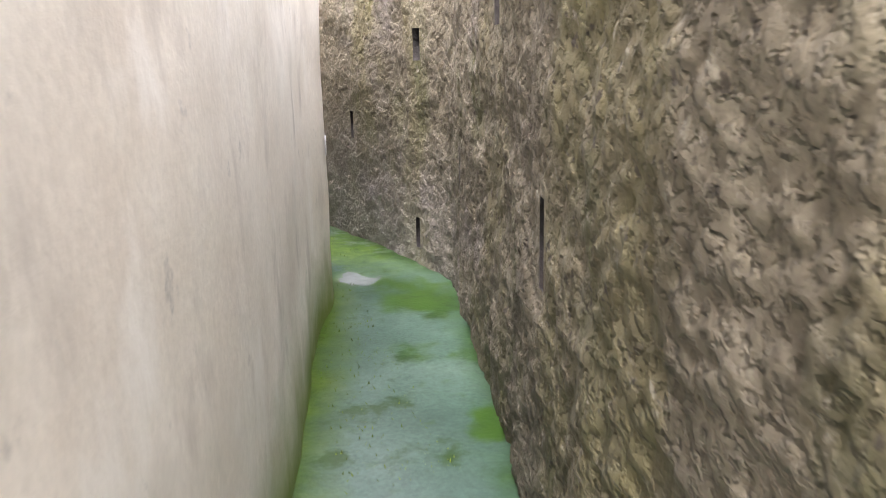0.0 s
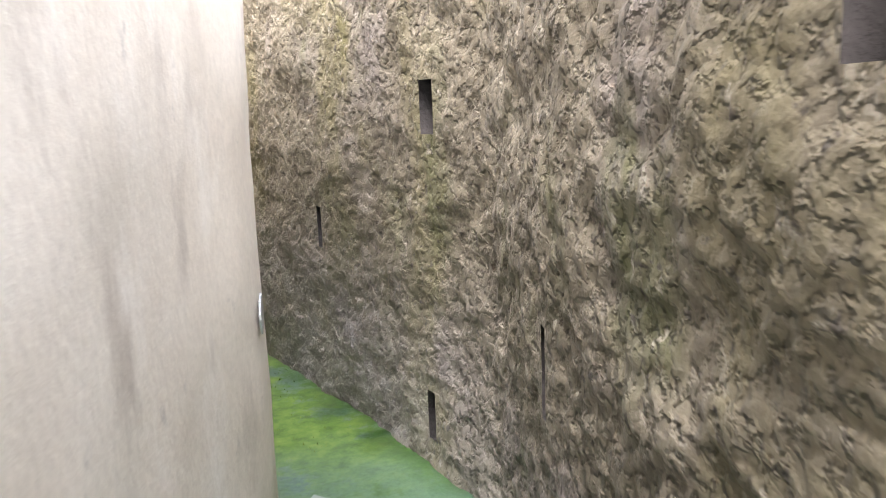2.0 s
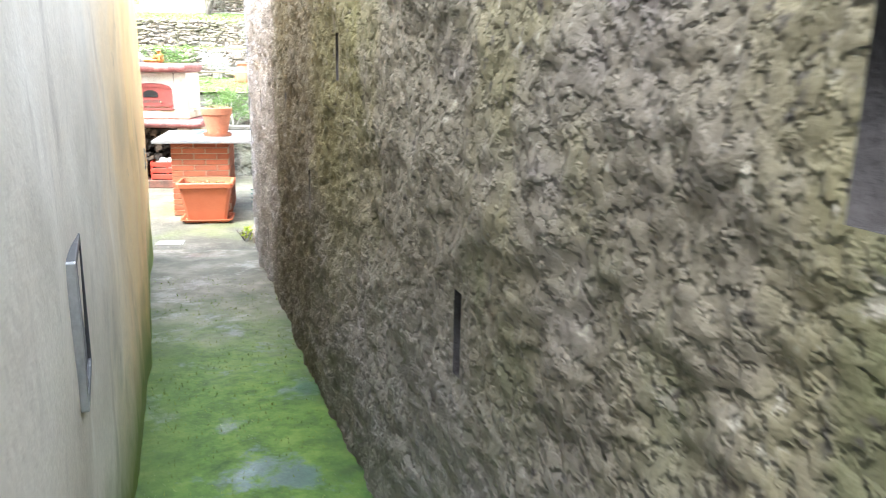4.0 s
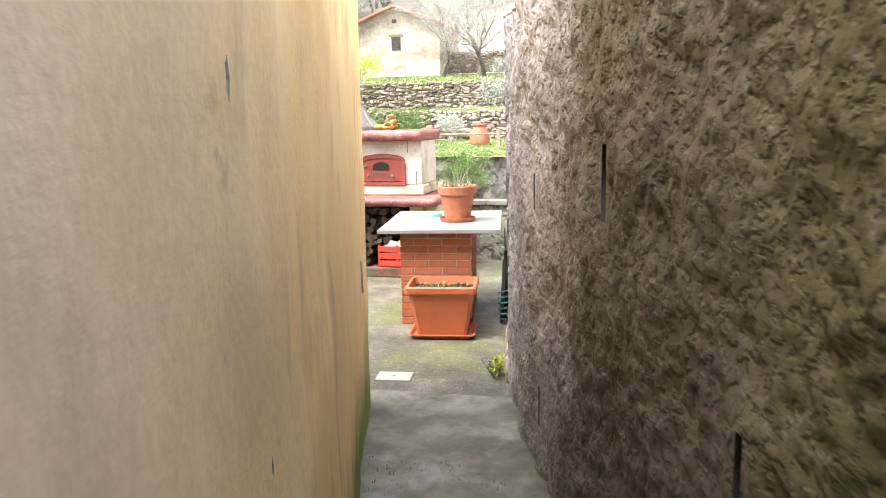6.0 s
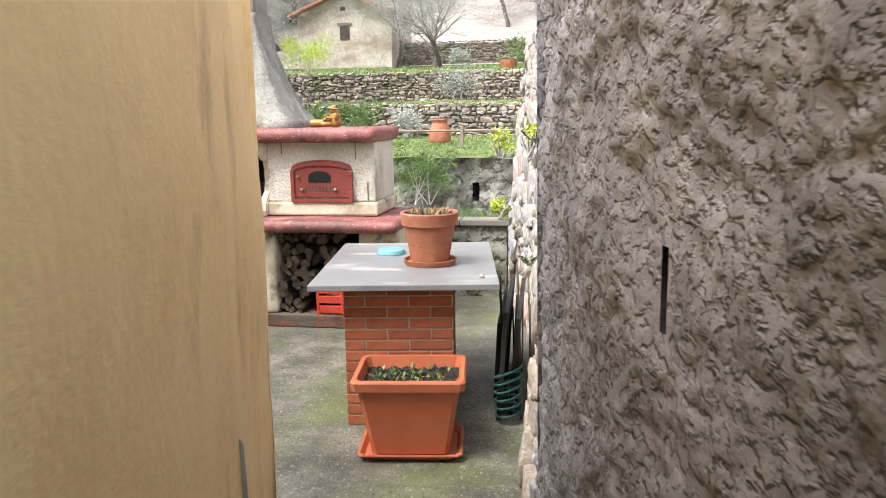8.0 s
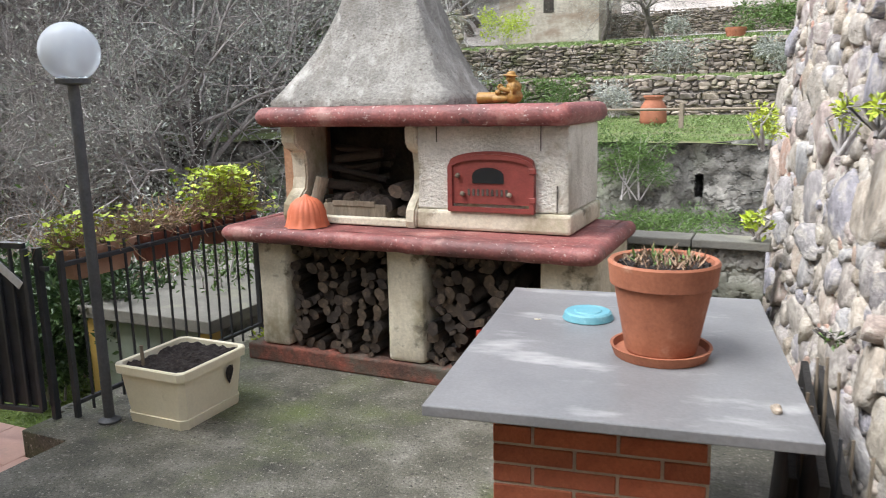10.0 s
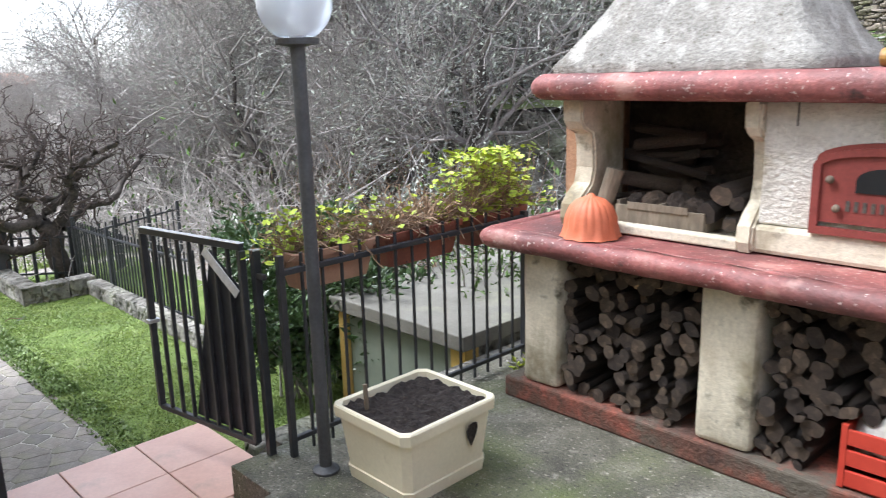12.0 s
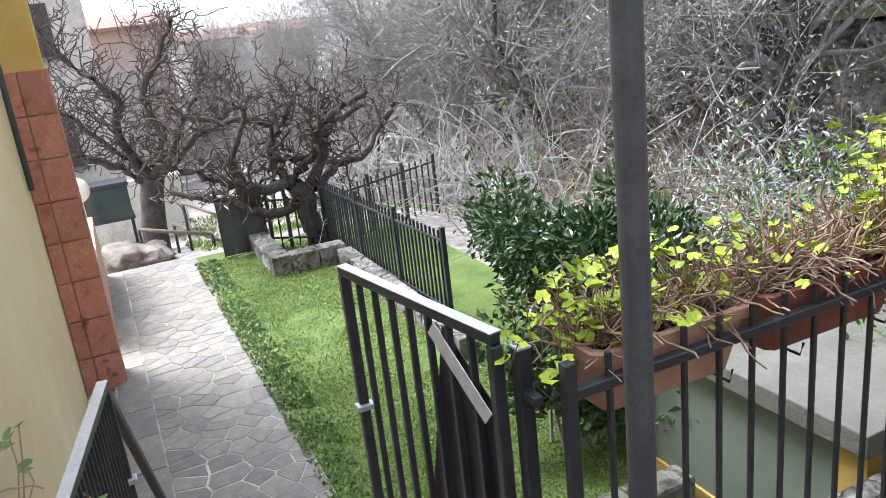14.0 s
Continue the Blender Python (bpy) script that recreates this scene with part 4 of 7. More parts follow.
def sprigs(n, area, z, h, seed, mat, leaf=(0.03, 0.012)):
    """Short stems and narrow leaves, flat blades with a fold."""
    rnd = random.Random(seed)
    vs, fs = [], []
    for _ in range(n):
        x, y = area(rnd)
        a, t = rnd.random() * 6.28, rnd.uniform(0.2, 1.2)
        d = Vector((math.cos(a) * math.sin(t), math.sin(a) * math.sin(t), math.cos(t)))
        l, w = leaf[0] * rnd.uniform(0.6, 1.5), leaf[1] * rnd.uniform(0.7, 1.3)
        s = Vector((-math.sin(a), math.cos(a), 0)) * w / 2
        p = Vector((x, y, z + rnd.random() * h))
        b = len(vs)
        vs += [p, p + d * l * 0.5 + s, p + d * l, p + d * l * 0.5 - s]
        fs += [(b, b + 1, b + 2), (b, b + 2, b + 3)]
    me = bpy.data.meshes.new("sprigs")
    me.from_pydata([tuple(v) for v in vs], [], fs)
    me.materials.append(mat)
    return me


def disc_area(r):
    def f(rnd):
        a, q = rnd.random() * 6.28, r * math.sqrt(rnd.random())
        return q * math.cos(a), q * math.sin(a)
    return f


def rect_area(w, d):
    return lambda rnd: (rnd.uniform(-w, w), rnd.uniform(-d, d))


# round pot on its saucer
sx, sy = 2.41, 11.21
bm = bmesh.new()
lathe(bm, [(0.001, 0.012), (0.15, 0.012), (0.158, 0.034), (0.168, 0.034), (0.155, 0.0), (0.001, 0.0)], 48)
solo("plant_saucer", bm, TERRACOTTA, "terracotta saucer under the pot on the slab", "saucer", smooth=False, m=pose(sx, sy, 0.871))
pot = thing("flower_pot", "large round terracotta pot with dry soil on the slab table", "flower pot", (sx, sy, 0.884), local=True)
bm = bmesh.new()
lathe(bm, [(0.001, 0.0), (0.112, 0.0), (0.118, 0.01), (0.160, 0.232), (0.174, 0.237), (0.182, 0.308), (0.176, 0.316), (0.162, 0.311), (0.154, 0.285), (0.001, 0.28)], 48)
part("pot_body", bm, TERRACOTTA, pot, smooth=False)
part("soil", soil_disc(0.152, 3, 0.02), SOIL, pot, "dark soil with straw", m=pose(0, 0, 0.30))
ob = tagged(new("dry_leaf_litter", sprigs(200, disc_area(0.14), 0.295, 0.012, 4, DRY_STEM, (0.04, 0.007))), kind="stuff")
ob.parent = pot
ob = tagged(new("sprout_cluster", sprigs(45, disc_area(0.12), 0.298, 0.012, 7, LEAF_MID, (0.035, 0.012))), kind="stuff")
ob.parent = pot
bm = bmesh.new()
lathe(bm, [(0.001, 0.034), (0.05, 0.034), (0.055, 0.030), (0.085, 0.032), (0.092, 0.026), (0.10, 0.003), (0.098, 0.0), (0.001, 0.0)], 44)
solo("pot_cover", bm, CYAN, "faded turquoise plastic lid lying on the slab", "plastic lid", m=pose(2.08, 11.54, 0.871))
bm = bmesh.new()
bmesh.ops.create_icosphere(bm, subdivisions=2, radius=0.016)
for v in bm.verts:
    v.co *= 1 + 0.5 * fbm(v.co.x * 60, v.co.y * 60, v.co.z * 60, 2)
solo("pebble", bm, STONE_FAR, "small grey pebble on the slab", "stone", m=pose(2.78, 10.82, 0.882))
solo("wood_chip", boxed(-0.012, 0.012, -0.003, 0.003, 0, 0.003), CREAM_PLASTIC, "tiny pale chip on the slab", "chip", m=pose(1.90, 11.45, 0.871, 0, 0, 20))


def square_planter(at, turn):
    p = thing("square_planter", "rectangular terracotta-coloured plastic planter with soil and sprouts", "planter", at, turn, local=True)

    def frustum(levels):
        bm = bmesh.new()
        rings = []
        for hw, hd, z in levels:
            c = 0.025
            rings.append([bm.verts.new((x, y, z)) for x, y in ((-hw + c, -hd), (hw - c, -hd), (hw, -hd + c), (hw, hd - c), (hw - c, hd), (-hw + c, hd), (-hw, hd - c), (-hw, -hd + c))])
        for a, b in zip(rings, rings[1:]):
            for k in range(8):
                bm.faces.new((a[k], a[(k + 1) % 8], b[(k + 1) % 8], b[k]))
        bm.faces.new(rings[0][::-1])
        bm.faces.new(rings[-1])
        return bm
    part("planter_body", frustum([(0.205, 0.145, 0.02), (0.262, 0.20, 0.365), (0.264, 0.202, 0.385), (0.292, 0.228, 0.39), (0.297, 0.232, 0.435), (0.288, 0.224, 0.447), (0.268, 0.204, 0.445), (0.252, 0.19, 0.37)]), PLASTIC_TERRA, p)
    part("soil", soil_disc(0, 2, 0.03, (0.255, 0.193)), SOIL, p, m=pose(0, 0, 0.38))
    ob = tagged(new("sprout_cluster", sprigs(130, rect_area(0.2, 0.15), 0.385, 0.02, 11, LEAF_MID, (0.03, 0.018))), kind="stuff")
    ob.parent = p
    t = thing("planter_tray", "terracotta-coloured plastic tray under the planter", "tray", at, turn, local=True)
    part("tray_body", frustum([(0.235, 0.175, 0.002), (0.262, 0.20, 0.04), (0.276, 0.212, 0.042), (0.278, 0.214, 0.034), (0.266, 0.204, 0.03), (0.245, 0.185, 0.012)]), PLASTIC_TERRA, t)


square_planter((2.44, 10.435, 0.004), 7)

# cream tub
tub = thing("cream_planter", "cream plastic trough with a broken hole, filled with dark soil", "planter", (-0.315, 11.80, 0), 0, local=True)


def hollow(levels, material_inner=None):
    bm = bmesh.new()
    rings = []
    for w, d, z, c in levels:
        rings.append([bm.verts.new((x, y, z)) for x, y in ((-w + c, -d), (w - c, -d), (w, -d + c), (w, d - c), (w - c, d), (-w + c, d), (-w, d - c), (-w, -d + c))])
    for a, b in zip(rings, rings[1:]):
        for k in range(8):
            bm.faces.new((a[k], a[(k + 1) % 8], b[(k + 1) % 8], b[k]))
    bm.faces.new(rings[0][::-1])
    return bm


part("tub_base", hollow([(0.205, 0.235, 0.0, 0.03), (0.212, 0.242, 0.055, 0.03), (0.20, 0.23, 0.058, 0.03)]), CREAM_PLASTIC, tub)
part("tub_body", hollow([(0.205, 0.235, 0.059, 0.03), (0.228, 0.258, 0.285, 0.03), (0.245, 0.274, 0.29, 0.03), (0.248, 0.277, 0.335, 0.03), (0.242, 0.272, 0.342, 0.03), (0.222, 0.252, 0.338, 0.03), (0.215, 0.245, 0.25, 0.03)]), CREAM_PLASTIC, tub)
part("soil", soil_disc(0, 6, 0.02, (0.215, 0.243)), SOIL, tub, m=pose(0, 0, 0.318))
bm = bmesh.new()
hp = [(0.11, 0.262), (0.135, 0.268), (0.16, 0.262), (0.168, 0.235), (0.16, 0.20), (0.142, 0.165), (0.135, 0.15), (0.122, 0.172), (0.105, 0.205), (0.10, 0.238)]
bm.faces.new([bm.verts.new((0.2165 + (z - 0.06) * 0.103 + 0.003, y - 0.02, z)) for y, z in hp])
part("broken_hole", bm, SOIL, tub, "dark broken hole")
bm = bmesh.new()
tube(bm, (-0.12, -0.17, 0.30), (-0.12, -0.175, 0.43), 0.011, 0.010, 8)
part("stake", bm, OLD_WOOD, tub)

# lamp post
lp = thing("lamp_post", "dark grey lamp post with a clear glass globe", "lamp post", (-0.61, 11.516, 0), local=True)
bm = bmesh.new()
lathe(bm, [(0.06, 0.0), (0.06, 0.012), (0.045, 0.02), (0.029, 0.03), (0.029, 1.84), (0.05, 1.845), (0.085, 1.85), (0.088, 1.872), (0.05, 1.875), (0.001, 1.875)], 20)
part("pole", bm, POLE_GREY, lp, smooth=False)
bm = bmesh.new()
lathe(bm, [(0.032, 1.876), (0.03, 1.96), (0.02, 1.965), (0.022, 1.985), (0.015, 2.005), (0.001, 2.01)], 16)
part("bulb", bm, surf("white_bulb", [(0.3, (0.75, 0.75, 0.75)), (0.7, (0.85, 0.85, 0.85))], 4, 0.3, 0, 20, grain=0), lp, smooth=True)
glass = bpy.data.materials.new("globe_glass")
glass.use_nodes = True
gb = glass.node_tree.nodes["Principled BSDF"]
gb.inputs["Base Color"].default_value = (0.87, 0.92, 0.98, 1)
gb.inputs["Roughness"].default_value, gb.inputs["IOR"].default_value, gb.inputs["Transmission Weight"].default_value = 0.25, 1.15, 0.5
bm = bmesh.new()
bmesh.ops.create_uvsphere(bm, u_segments=40, v_segments=24, radius=0.148)
bmesh.ops.delete(bm, geom=[v for v in bm.verts if v.co.z < -0.136], context="VERTS")
globe = part("globe", bm, glass, lp, "clear bluish glass globe", smooth=True, m=pose(0, 0, 2.008))

# floor plate, canes beside the table
pl = thing("drain_cover", "white square drain cover set in the concrete floor", "drain cover", (2.35, 9.28, 0.0), 6, local=True)
part("cover_plate", boxed(-0.125, 0.125, -0.09, 0.09, 0.0, 0.008, 0.003), CLOTH, pl)
part("cover_mark", boxed(-0.012, 0.012, -0.006, 0.006, 0.008, 0.0095), IRON, pl)
rnd = random.Random(9)
for k in range(16):
    x, y = 2.84 + rnd.random() * 0.2, 11.0 + rnd.random() * 0.9
    bm = bmesh.new()
    tube(bm, (x, y, 0), (x + rnd.uniform(-0.03, 0.05), y + rnd.uniform(-0.1, 0.1), rnd.uniform(0.55, 0.83)), 0.007, 0.006, 6)
    solo("garden_cane", bm, OLD_WOOD if k % 3 else IRON, "thin dark garden cane stored beside the brick table", "cane", "canes stored beside the table")
bm = bmesh.new()
for k in range(90):
    a = k * 0.42
    p = Vector((2.93 + 0.075 * math.cos(a), 10.86 + 0.09 * math.sin(a * 1.03), 0.02 + 0.0033 * k))
    q = Vector((2.93 + 0.075 * math.cos(a + 0.42), 10.86 + 0.09 * math.sin((a + 0.42) * 1.03), 0.02 + 0.0033 * (k + 1)))
    tube(bm, p, q, 0.008, 0.008, 5, False)
solo("garden_hose", bm, surf("dark_green_hose", [(0.3, (0.01, 0.05, 0.045)), (0.7, (0.02, 0.09, 0.08))], 5, 0.5, 0, 20), "coiled dark green garden hose beside the table", "hose", smooth=True)


# ---- railings and gates ----
def bar_box(a, b, w):
    return strip_bar(a, b, w, w)


fence = thing("fence", "black iron railing with square pickets at the terrace edge", "fence", (-0.83, 12.3, 0))
FX, FY0, FY1 = -0.825, 11.49, 13.16
part("rail", bar_box((FX, FY0, 0.885), (FX, FY1, 0.885), 0.028), IRON, fence)
part("rail", bar_box((FX, FY0, 0.085), (FX, FY1, 0.085), 0.024), IRON, fence)
part("post", boxed(FX - 0.015, FX + 0.015, FY0 - 0.015, FY0 + 0.015, 0.0, 0.965, 0.003), IRON, fence)
part("post", boxed(FX - 0.018, FX + 0.018, FY1 - 0.018, FY1 + 0.018, 0.0, 0.92, 0.003), IRON, fence)
picket = mesh_of("picket", boxed(-0.007, 0.007, -0.007, 0.007, 0.0, 0.95, 0.002, seg=1), IRON)
n = 15
for k in range(1, n):
    ob = new("picket", picket)
    ob.parent = fence
    ob.matrix_parent_inverse = INVERSE[fence.name]
    ob.matrix_basis = pose(FX, FY0 + (FY1 - FY0) * k / n, 0.01)
gp = thing("gate_post", "black square steel gate post", "gate post", (-0.925, 11.43, 0), local=True)
part("post_tube", boxed(-0.018, 0.018, -0.018, 0.018, -0.1, 0.985, 0.003), IRON, gp)
part("post_cap", boxed(-0.019, 0.019, -0.019, 0.019, 0.985, 0.99), GALVANISED, gp)
part("hinge", boxed(-0.012, 0.07, -0.012, 0.012, 0.86, 0.885, 0.003), IRON, gp)


# bare steel with the sky's glint put into its pale colour
GLINT_STEEL = surf("sky_glint_steel", [(0.3, (0.58, 0.59, 0.61)), (0.7, (0.74, 0.75, 0.77))], 9, 0.22, 0.1, 60, metallic=0.3, grain=0.12)


def gate_leaf(a, b, z0, z1, label, bars=8, brace=True, drop=0.0, out=0.0):
    """An open gate leaf from its hinge side a to its free side b."""
    a, b = Vector(a), Vector(b)
    g = thing("metal_gate", label, "gate", (a.x, a.y, z0))
    at = lambda u, z: (a.x + (b.x - a.x) * u, a.y + (b.y - a.y) * u, z)
    part("top_rail", strip_bar(at(-0.01, z1), at(1.01, z1), 0.03, 0.03), IRON, g)
    part("top_strip", strip_bar(at(-0.01, z1 + 0.0175), at(1.01, z1 + 0.0175), 0.034, 0.003), GLINT_STEEL, g, "bare metal top edge with the sky glint put in its colour")
    part("bottom_rail", strip_bar(at(0, z0), at(1 + out, z0 - drop), 0.028, 0.028), IRON, g)
    for u in (0, 1):
        part("stile", bar_box(at(u, z0 + 0.0), at(u + (out if u else 0), z1 - 0.015) if not out or not u else at(u, z1 - 0.015), 0.032), IRON, g)
    if out:
        part("stile", bar_box(at(1, z1 - 0.015), at(1 + out, z0 - drop), 0.03), IRON, g)
    for k in range(1, bars):
        u = k / bars
        part("gate_bar", bar_box(at(u, z0 + 0.014), at(u, z1 - 0.015), 0.018), IRON, g)
    if brace:
        bm = bmesh.new()
        n_ = Vector((b.y - a.y, a.x - b.x)).normalized() * 0.014
        tri = [at(0.32, z1 - 0.04), at(0.02, z1 - 0.22), at(0.02, z0 + 0.02), at(0.62, z0 + 0.02)]
        fa = [bm.verts.new((p[0] + n_.x, p[1] + n_.y, p[2])) for p in tri]
        fb = [bm.verts.new((p[0] + n_.x * 1.2, p[1] + n_.y * 1.2, p[2])) for p in tri]
        bm.faces.new(fa)
        bm.faces.new(fb[::-1])
        for k in range(4):
            bm.faces.new((fa[k], fb[k], fb[(k + 1) % 4], fa[(k + 1) % 4]))
        part("brace_sheet", bm, IRON, g, "dark triangular brace sheet")
        part("brace_strip", strip_bar((at(0.33, 0)[0] - n_.x * 1.1, at(0.33, 0)[1] - n_.y * 1.1, z1 - 0.04), (at(0.04, 0)[0] - n_.x * 1.1, at(0.04, 0)[1] - n_.y * 1.1, z1 - 0.22), 0.003, 0.05), GLINT_STEEL, g, "bare metal strip painted as the glint on the brace")
    part("latch", boxed(b.x - 0.012, b.x + 0.03, b.y - 0.03, b.y + 0.03, (z0 + z1) / 2 - 0.01, (z0 + z1) / 2 + 0.01, 0.004), GALVANISED, g, "steel latch bolt")
    return g


gate_leaf((-0.975, 11.39), (-1.72, 11.265), 0.055, 1.0, "open black iron gate leaf with a sky glint painted on its bare top edge", 8)
lg = gate_leaf((-1.05, 10.345), (-2.02, 10.505), 0.02, 0.71, "open black iron gate leaf beside the steps", 24, False, 0.16, 0.55)
lpst = thing("gate_post", "black square steel gate post with a rail", "gate post", (-1.02, 10.31, 0), local=True)
part("post_tube", boxed(-0.02, 0.02, -0.02, 0.02, -0.1, 0.985, 0.003), IRON, lpst)
rl = thing("fence", "short black iron railing holding a flower trough", "fence", (-1.02, 9.9, 0))
part("rail", bar_box((-1.02, 10.29, 0.90), (-1.02, 9.1, 0.90), 0.026), IRON, rl)
part("rail", bar_box((-1.02, 10.29, 0.08), (-1.02, 9.1, 0.08), 0.024), IRON, rl)
part("post", boxed(-1.04, -1.0, 9.08, 9.12, 0, 0.96, 0.003), IRON, rl)
for k in range(1, 11):
    ob = new("picket", picket)
    ob.parent = rl
    ob.matrix_parent_inverse = INVERSE[rl.name]
    ob.matrix_basis = pose(-1.02, 10.29 - 0.11 * k, 0.01)


# ---- troughs and their plants ----
def ribbon(pts, r, vs, fs, n=4):
    """Sweeps a thin stem along points into vertex and face lists."""
    base = None
    for i, p in enumerate(pts):
        d = (pts[min(i + 1, len(pts) - 1)] - pts[max(i - 1, 0)])
        d = d.normalized() if d.length > 1e-6 else Vector((0, 0, 1))
        u = d.orthogonal().normalized()
        w = d.cross(u)
        rr_ = r[i] if isinstance(r, (list, tuple)) else r
        b = len(vs)
        for k in range(n):
            a = 2 * math.pi * k / n
            vs.append(p + (u * math.cos(a) + w * math.sin(a)) * rr_)
        if base is not None:
            for k in range(n):
                fs.append((base + k, base + (k + 1) % n, b + (k + 1) % n, b + k))
        base = b


def as_mesh(name, vs, fs, mat, smooth=True):
    me = bpy.data.meshes.new(name)
    me.from_pydata([tuple(v) for v in vs], [], fs)
    me.materials.append(mat)
    if smooth:
        me.polygons.foreach_set("use_smooth", [True] * len(me.polygons))
    return me


def lobed_leaf(vs, fs, p, nrm, size, rnd):
    """A round leaf with seven blunt lobes, slightly cupped."""
    nrm = nrm.normalized()
    u = nrm.orthogonal().normalized()
    w = nrm.cross(u)
    a0 = rnd.random() * 6.28
    c = len(vs)
    vs.append(p - nrm * size * 0.12)
    m = 12
    for k in range(m):
        a = a0 + 2 * math.pi * k / m * 0.93
        r = size * (0.5 if k % 2 else 0.42) * (1 + rnd.uniform(-0.12, 0.12))
        vs.append(p + (u * math.cos(a) + w * math.sin(a)) * r + nrm * size * rnd.uniform(-0.03, 0.06))
    for k in range(m - 1):
        fs.append((c, c + 1 + k, c + 2 + k))


def trough_plants(trough, L, seed, leaves, tangle, green=LEAF_LIME, height=0.16, spots=None, name="geranium_plant", label="bright lime-green geranium with bare twisted stems in the trough"):
    """A plant growing out of a trough that lies along local x."""
    rnd = random.Random(seed)
    sv, sf, lv, lf = [], [], [], []
    for _ in range(tangle):
        x = rnd.uniform(-L * 0.5, L * 0.5)
        p = Vector((x, rnd.uniform(-0.05, 0.05), 0.16))
        pts = [p.copy()]
        d = Vector((rnd.uniform(-1, 1), rnd.uniform(-0.9, 0.9), rnd.uniform(0.3, 1.1))).normalized()
        for _k in range(rnd.randrange(4, 8)):
            p = p + d * rnd.uniform(0.02, 0.05)
            d = (d + Vector((rnd.uniform(-0.6, 0.6), rnd.uniform(-0.6, 0.6), rnd.uniform(-0.6, 0.35)))).normalized()
            pts.append(p.copy())
        ribbon(pts, rnd.uniform(0.0015, 0.0035), sv, sf, 4)
    for _ in range(leaves):
        cx = rnd.choice(spots)[0] if spots else rnd.uniform(-L * 0.5, L * 0.5)
        sp = rnd.choice(spots)[1] if spots else 0.1
        x = rnd.gauss(cx, sp)
        p = Vector((x, rnd.gauss(0.0, 0.07), 0.17 + rnd.random() ** 1.2 * (height + 0.04)))
        lobed_leaf(lv, lf, p, Vector((rnd.uniform(-0.7, 0.7), rnd.uniform(-0.7, 0.7), 1)), rnd.uniform(0.026, 0.055), rnd)
        if rnd.random() < 0.5:
            q = Vector((x * 0.9 + cx * 0.1, 0, 0.15))
            ribbon([q, q.lerp(p, 0.5) + Vector((rnd.uniform(-0.02, 0.02), rnd.uniform(-0.02, 0.02), 0.01)), p], 0.0016, sv, sf, 3)
    t = thing(name, label, "plant", (0, 0, 0), 0, "plants in the troughs", local=True)
    t.matrix_basis = trough
    ob = tagged(new("stem_tangle", as_mesh("stem_tangle", sv, sf, DRY_STEM)), kind="stuff")
    ob.parent = t
    if lv:
        ob = tagged(new("foliage", as_mesh("foliage", lv, lf, green, False)), kind="stuff")
        ob.parent = t
    return t


def trough(m, L, material, label):
    t = thing("flower_trough", label, "flower trough", (0, 0, 0), 0, "troughs on the railing", local=True)
    t.matrix_basis = m
    h = L / 2
    part("trough_body", hollow([(h - 0.05, 0.065, 0.0, 0.02), (h - 0.015, 0.088, 0.145, 0.02), (h, 0.10, 0.148, 0.02), (h + 0.003, 0.103, 0.178, 0.02), (h - 0.003, 0.097, 0.182, 0.02), (h - 0.022, 0.080, 0.178, 0.02), (h - 0.03, 0.075, 0.14, 0.02)]), material, t)
    part("soil", soil_disc(0, L, 0.012, (h - 0.025, 0.078)), SOIL, t, m=pose(0, 0, 0.152))
    for x in (-h * 0.6, h * 0.6):
        vs, fs = [], []
        ribbon([Vector((x, 0.13, 0.10)), Vector((x, 0.11, -0.005)), Vector((x, -0.11, -0.008)), Vector((x, -0.12, 0.03))], 0.004, vs, fs, 5)
        ob = new("hanger", as_mesh("hanger", vs, fs, IRON))
        ob.parent = t
    return t


TX = -0.945
for y, L, mat, lab in ((11.83, 0.50, TAN_TROUGH, "faded tan flower trough hooked on the railing"), (12.40, 0.56, BROWN_TROUGH, "dark red-brown flower trough hooked on the railing"), (12.98, 0.5, BROWN_TROUGH, "dark red-brown flower trough hooked on the railing")):
    trough(pose(TX, y, 0.765, 0, 0, 90), L, mat, lab)
trough_plants(pose(TX, 11.83, 0.765, 0, 0, 90), 0.5, 1, 210, 200, spots=[(-0.22, 0.09), (-0.12, 0.12), (0.05, 0.1)])
trough_plants(pose(TX, 12.40, 0.765, 0, 0, 90), 0.56, 2, 90, 420, spots=[(0.22, 0.05), (-0.2, 0.12)])
trough_plants(pose(TX, 12.98, 0.765, 0, 0, 90), 0.5, 3, 800, 220, height=0.33, spots=[(-0.15, 0.12), (0.0, 0.12), (0.15, 0.14)])
trough(pose(-1.14, 9.98, 0.70, 0, 0, 90), 0.5, TERRACOTTA, "terracotta-coloured flower trough hooked on the short railing")
trough_plants(pose(-1.14, 9.98, 0.70, 0, 0, 90), 0.5, 4, 120, 80, LEAF_CLOVER, 0.26, [(0.1, 0.12), (0.2, 0.1)], label="trailing green and yellowing ivy geranium in the trough")

# the worktop and what stands on it sit a little higher than the plinth course
def lift(z):
    return 0.0 if z < 0.70 else (0.04 if z < 1.1 else max(0.02, 0.04 - 0.05 * (z - 1.1)))


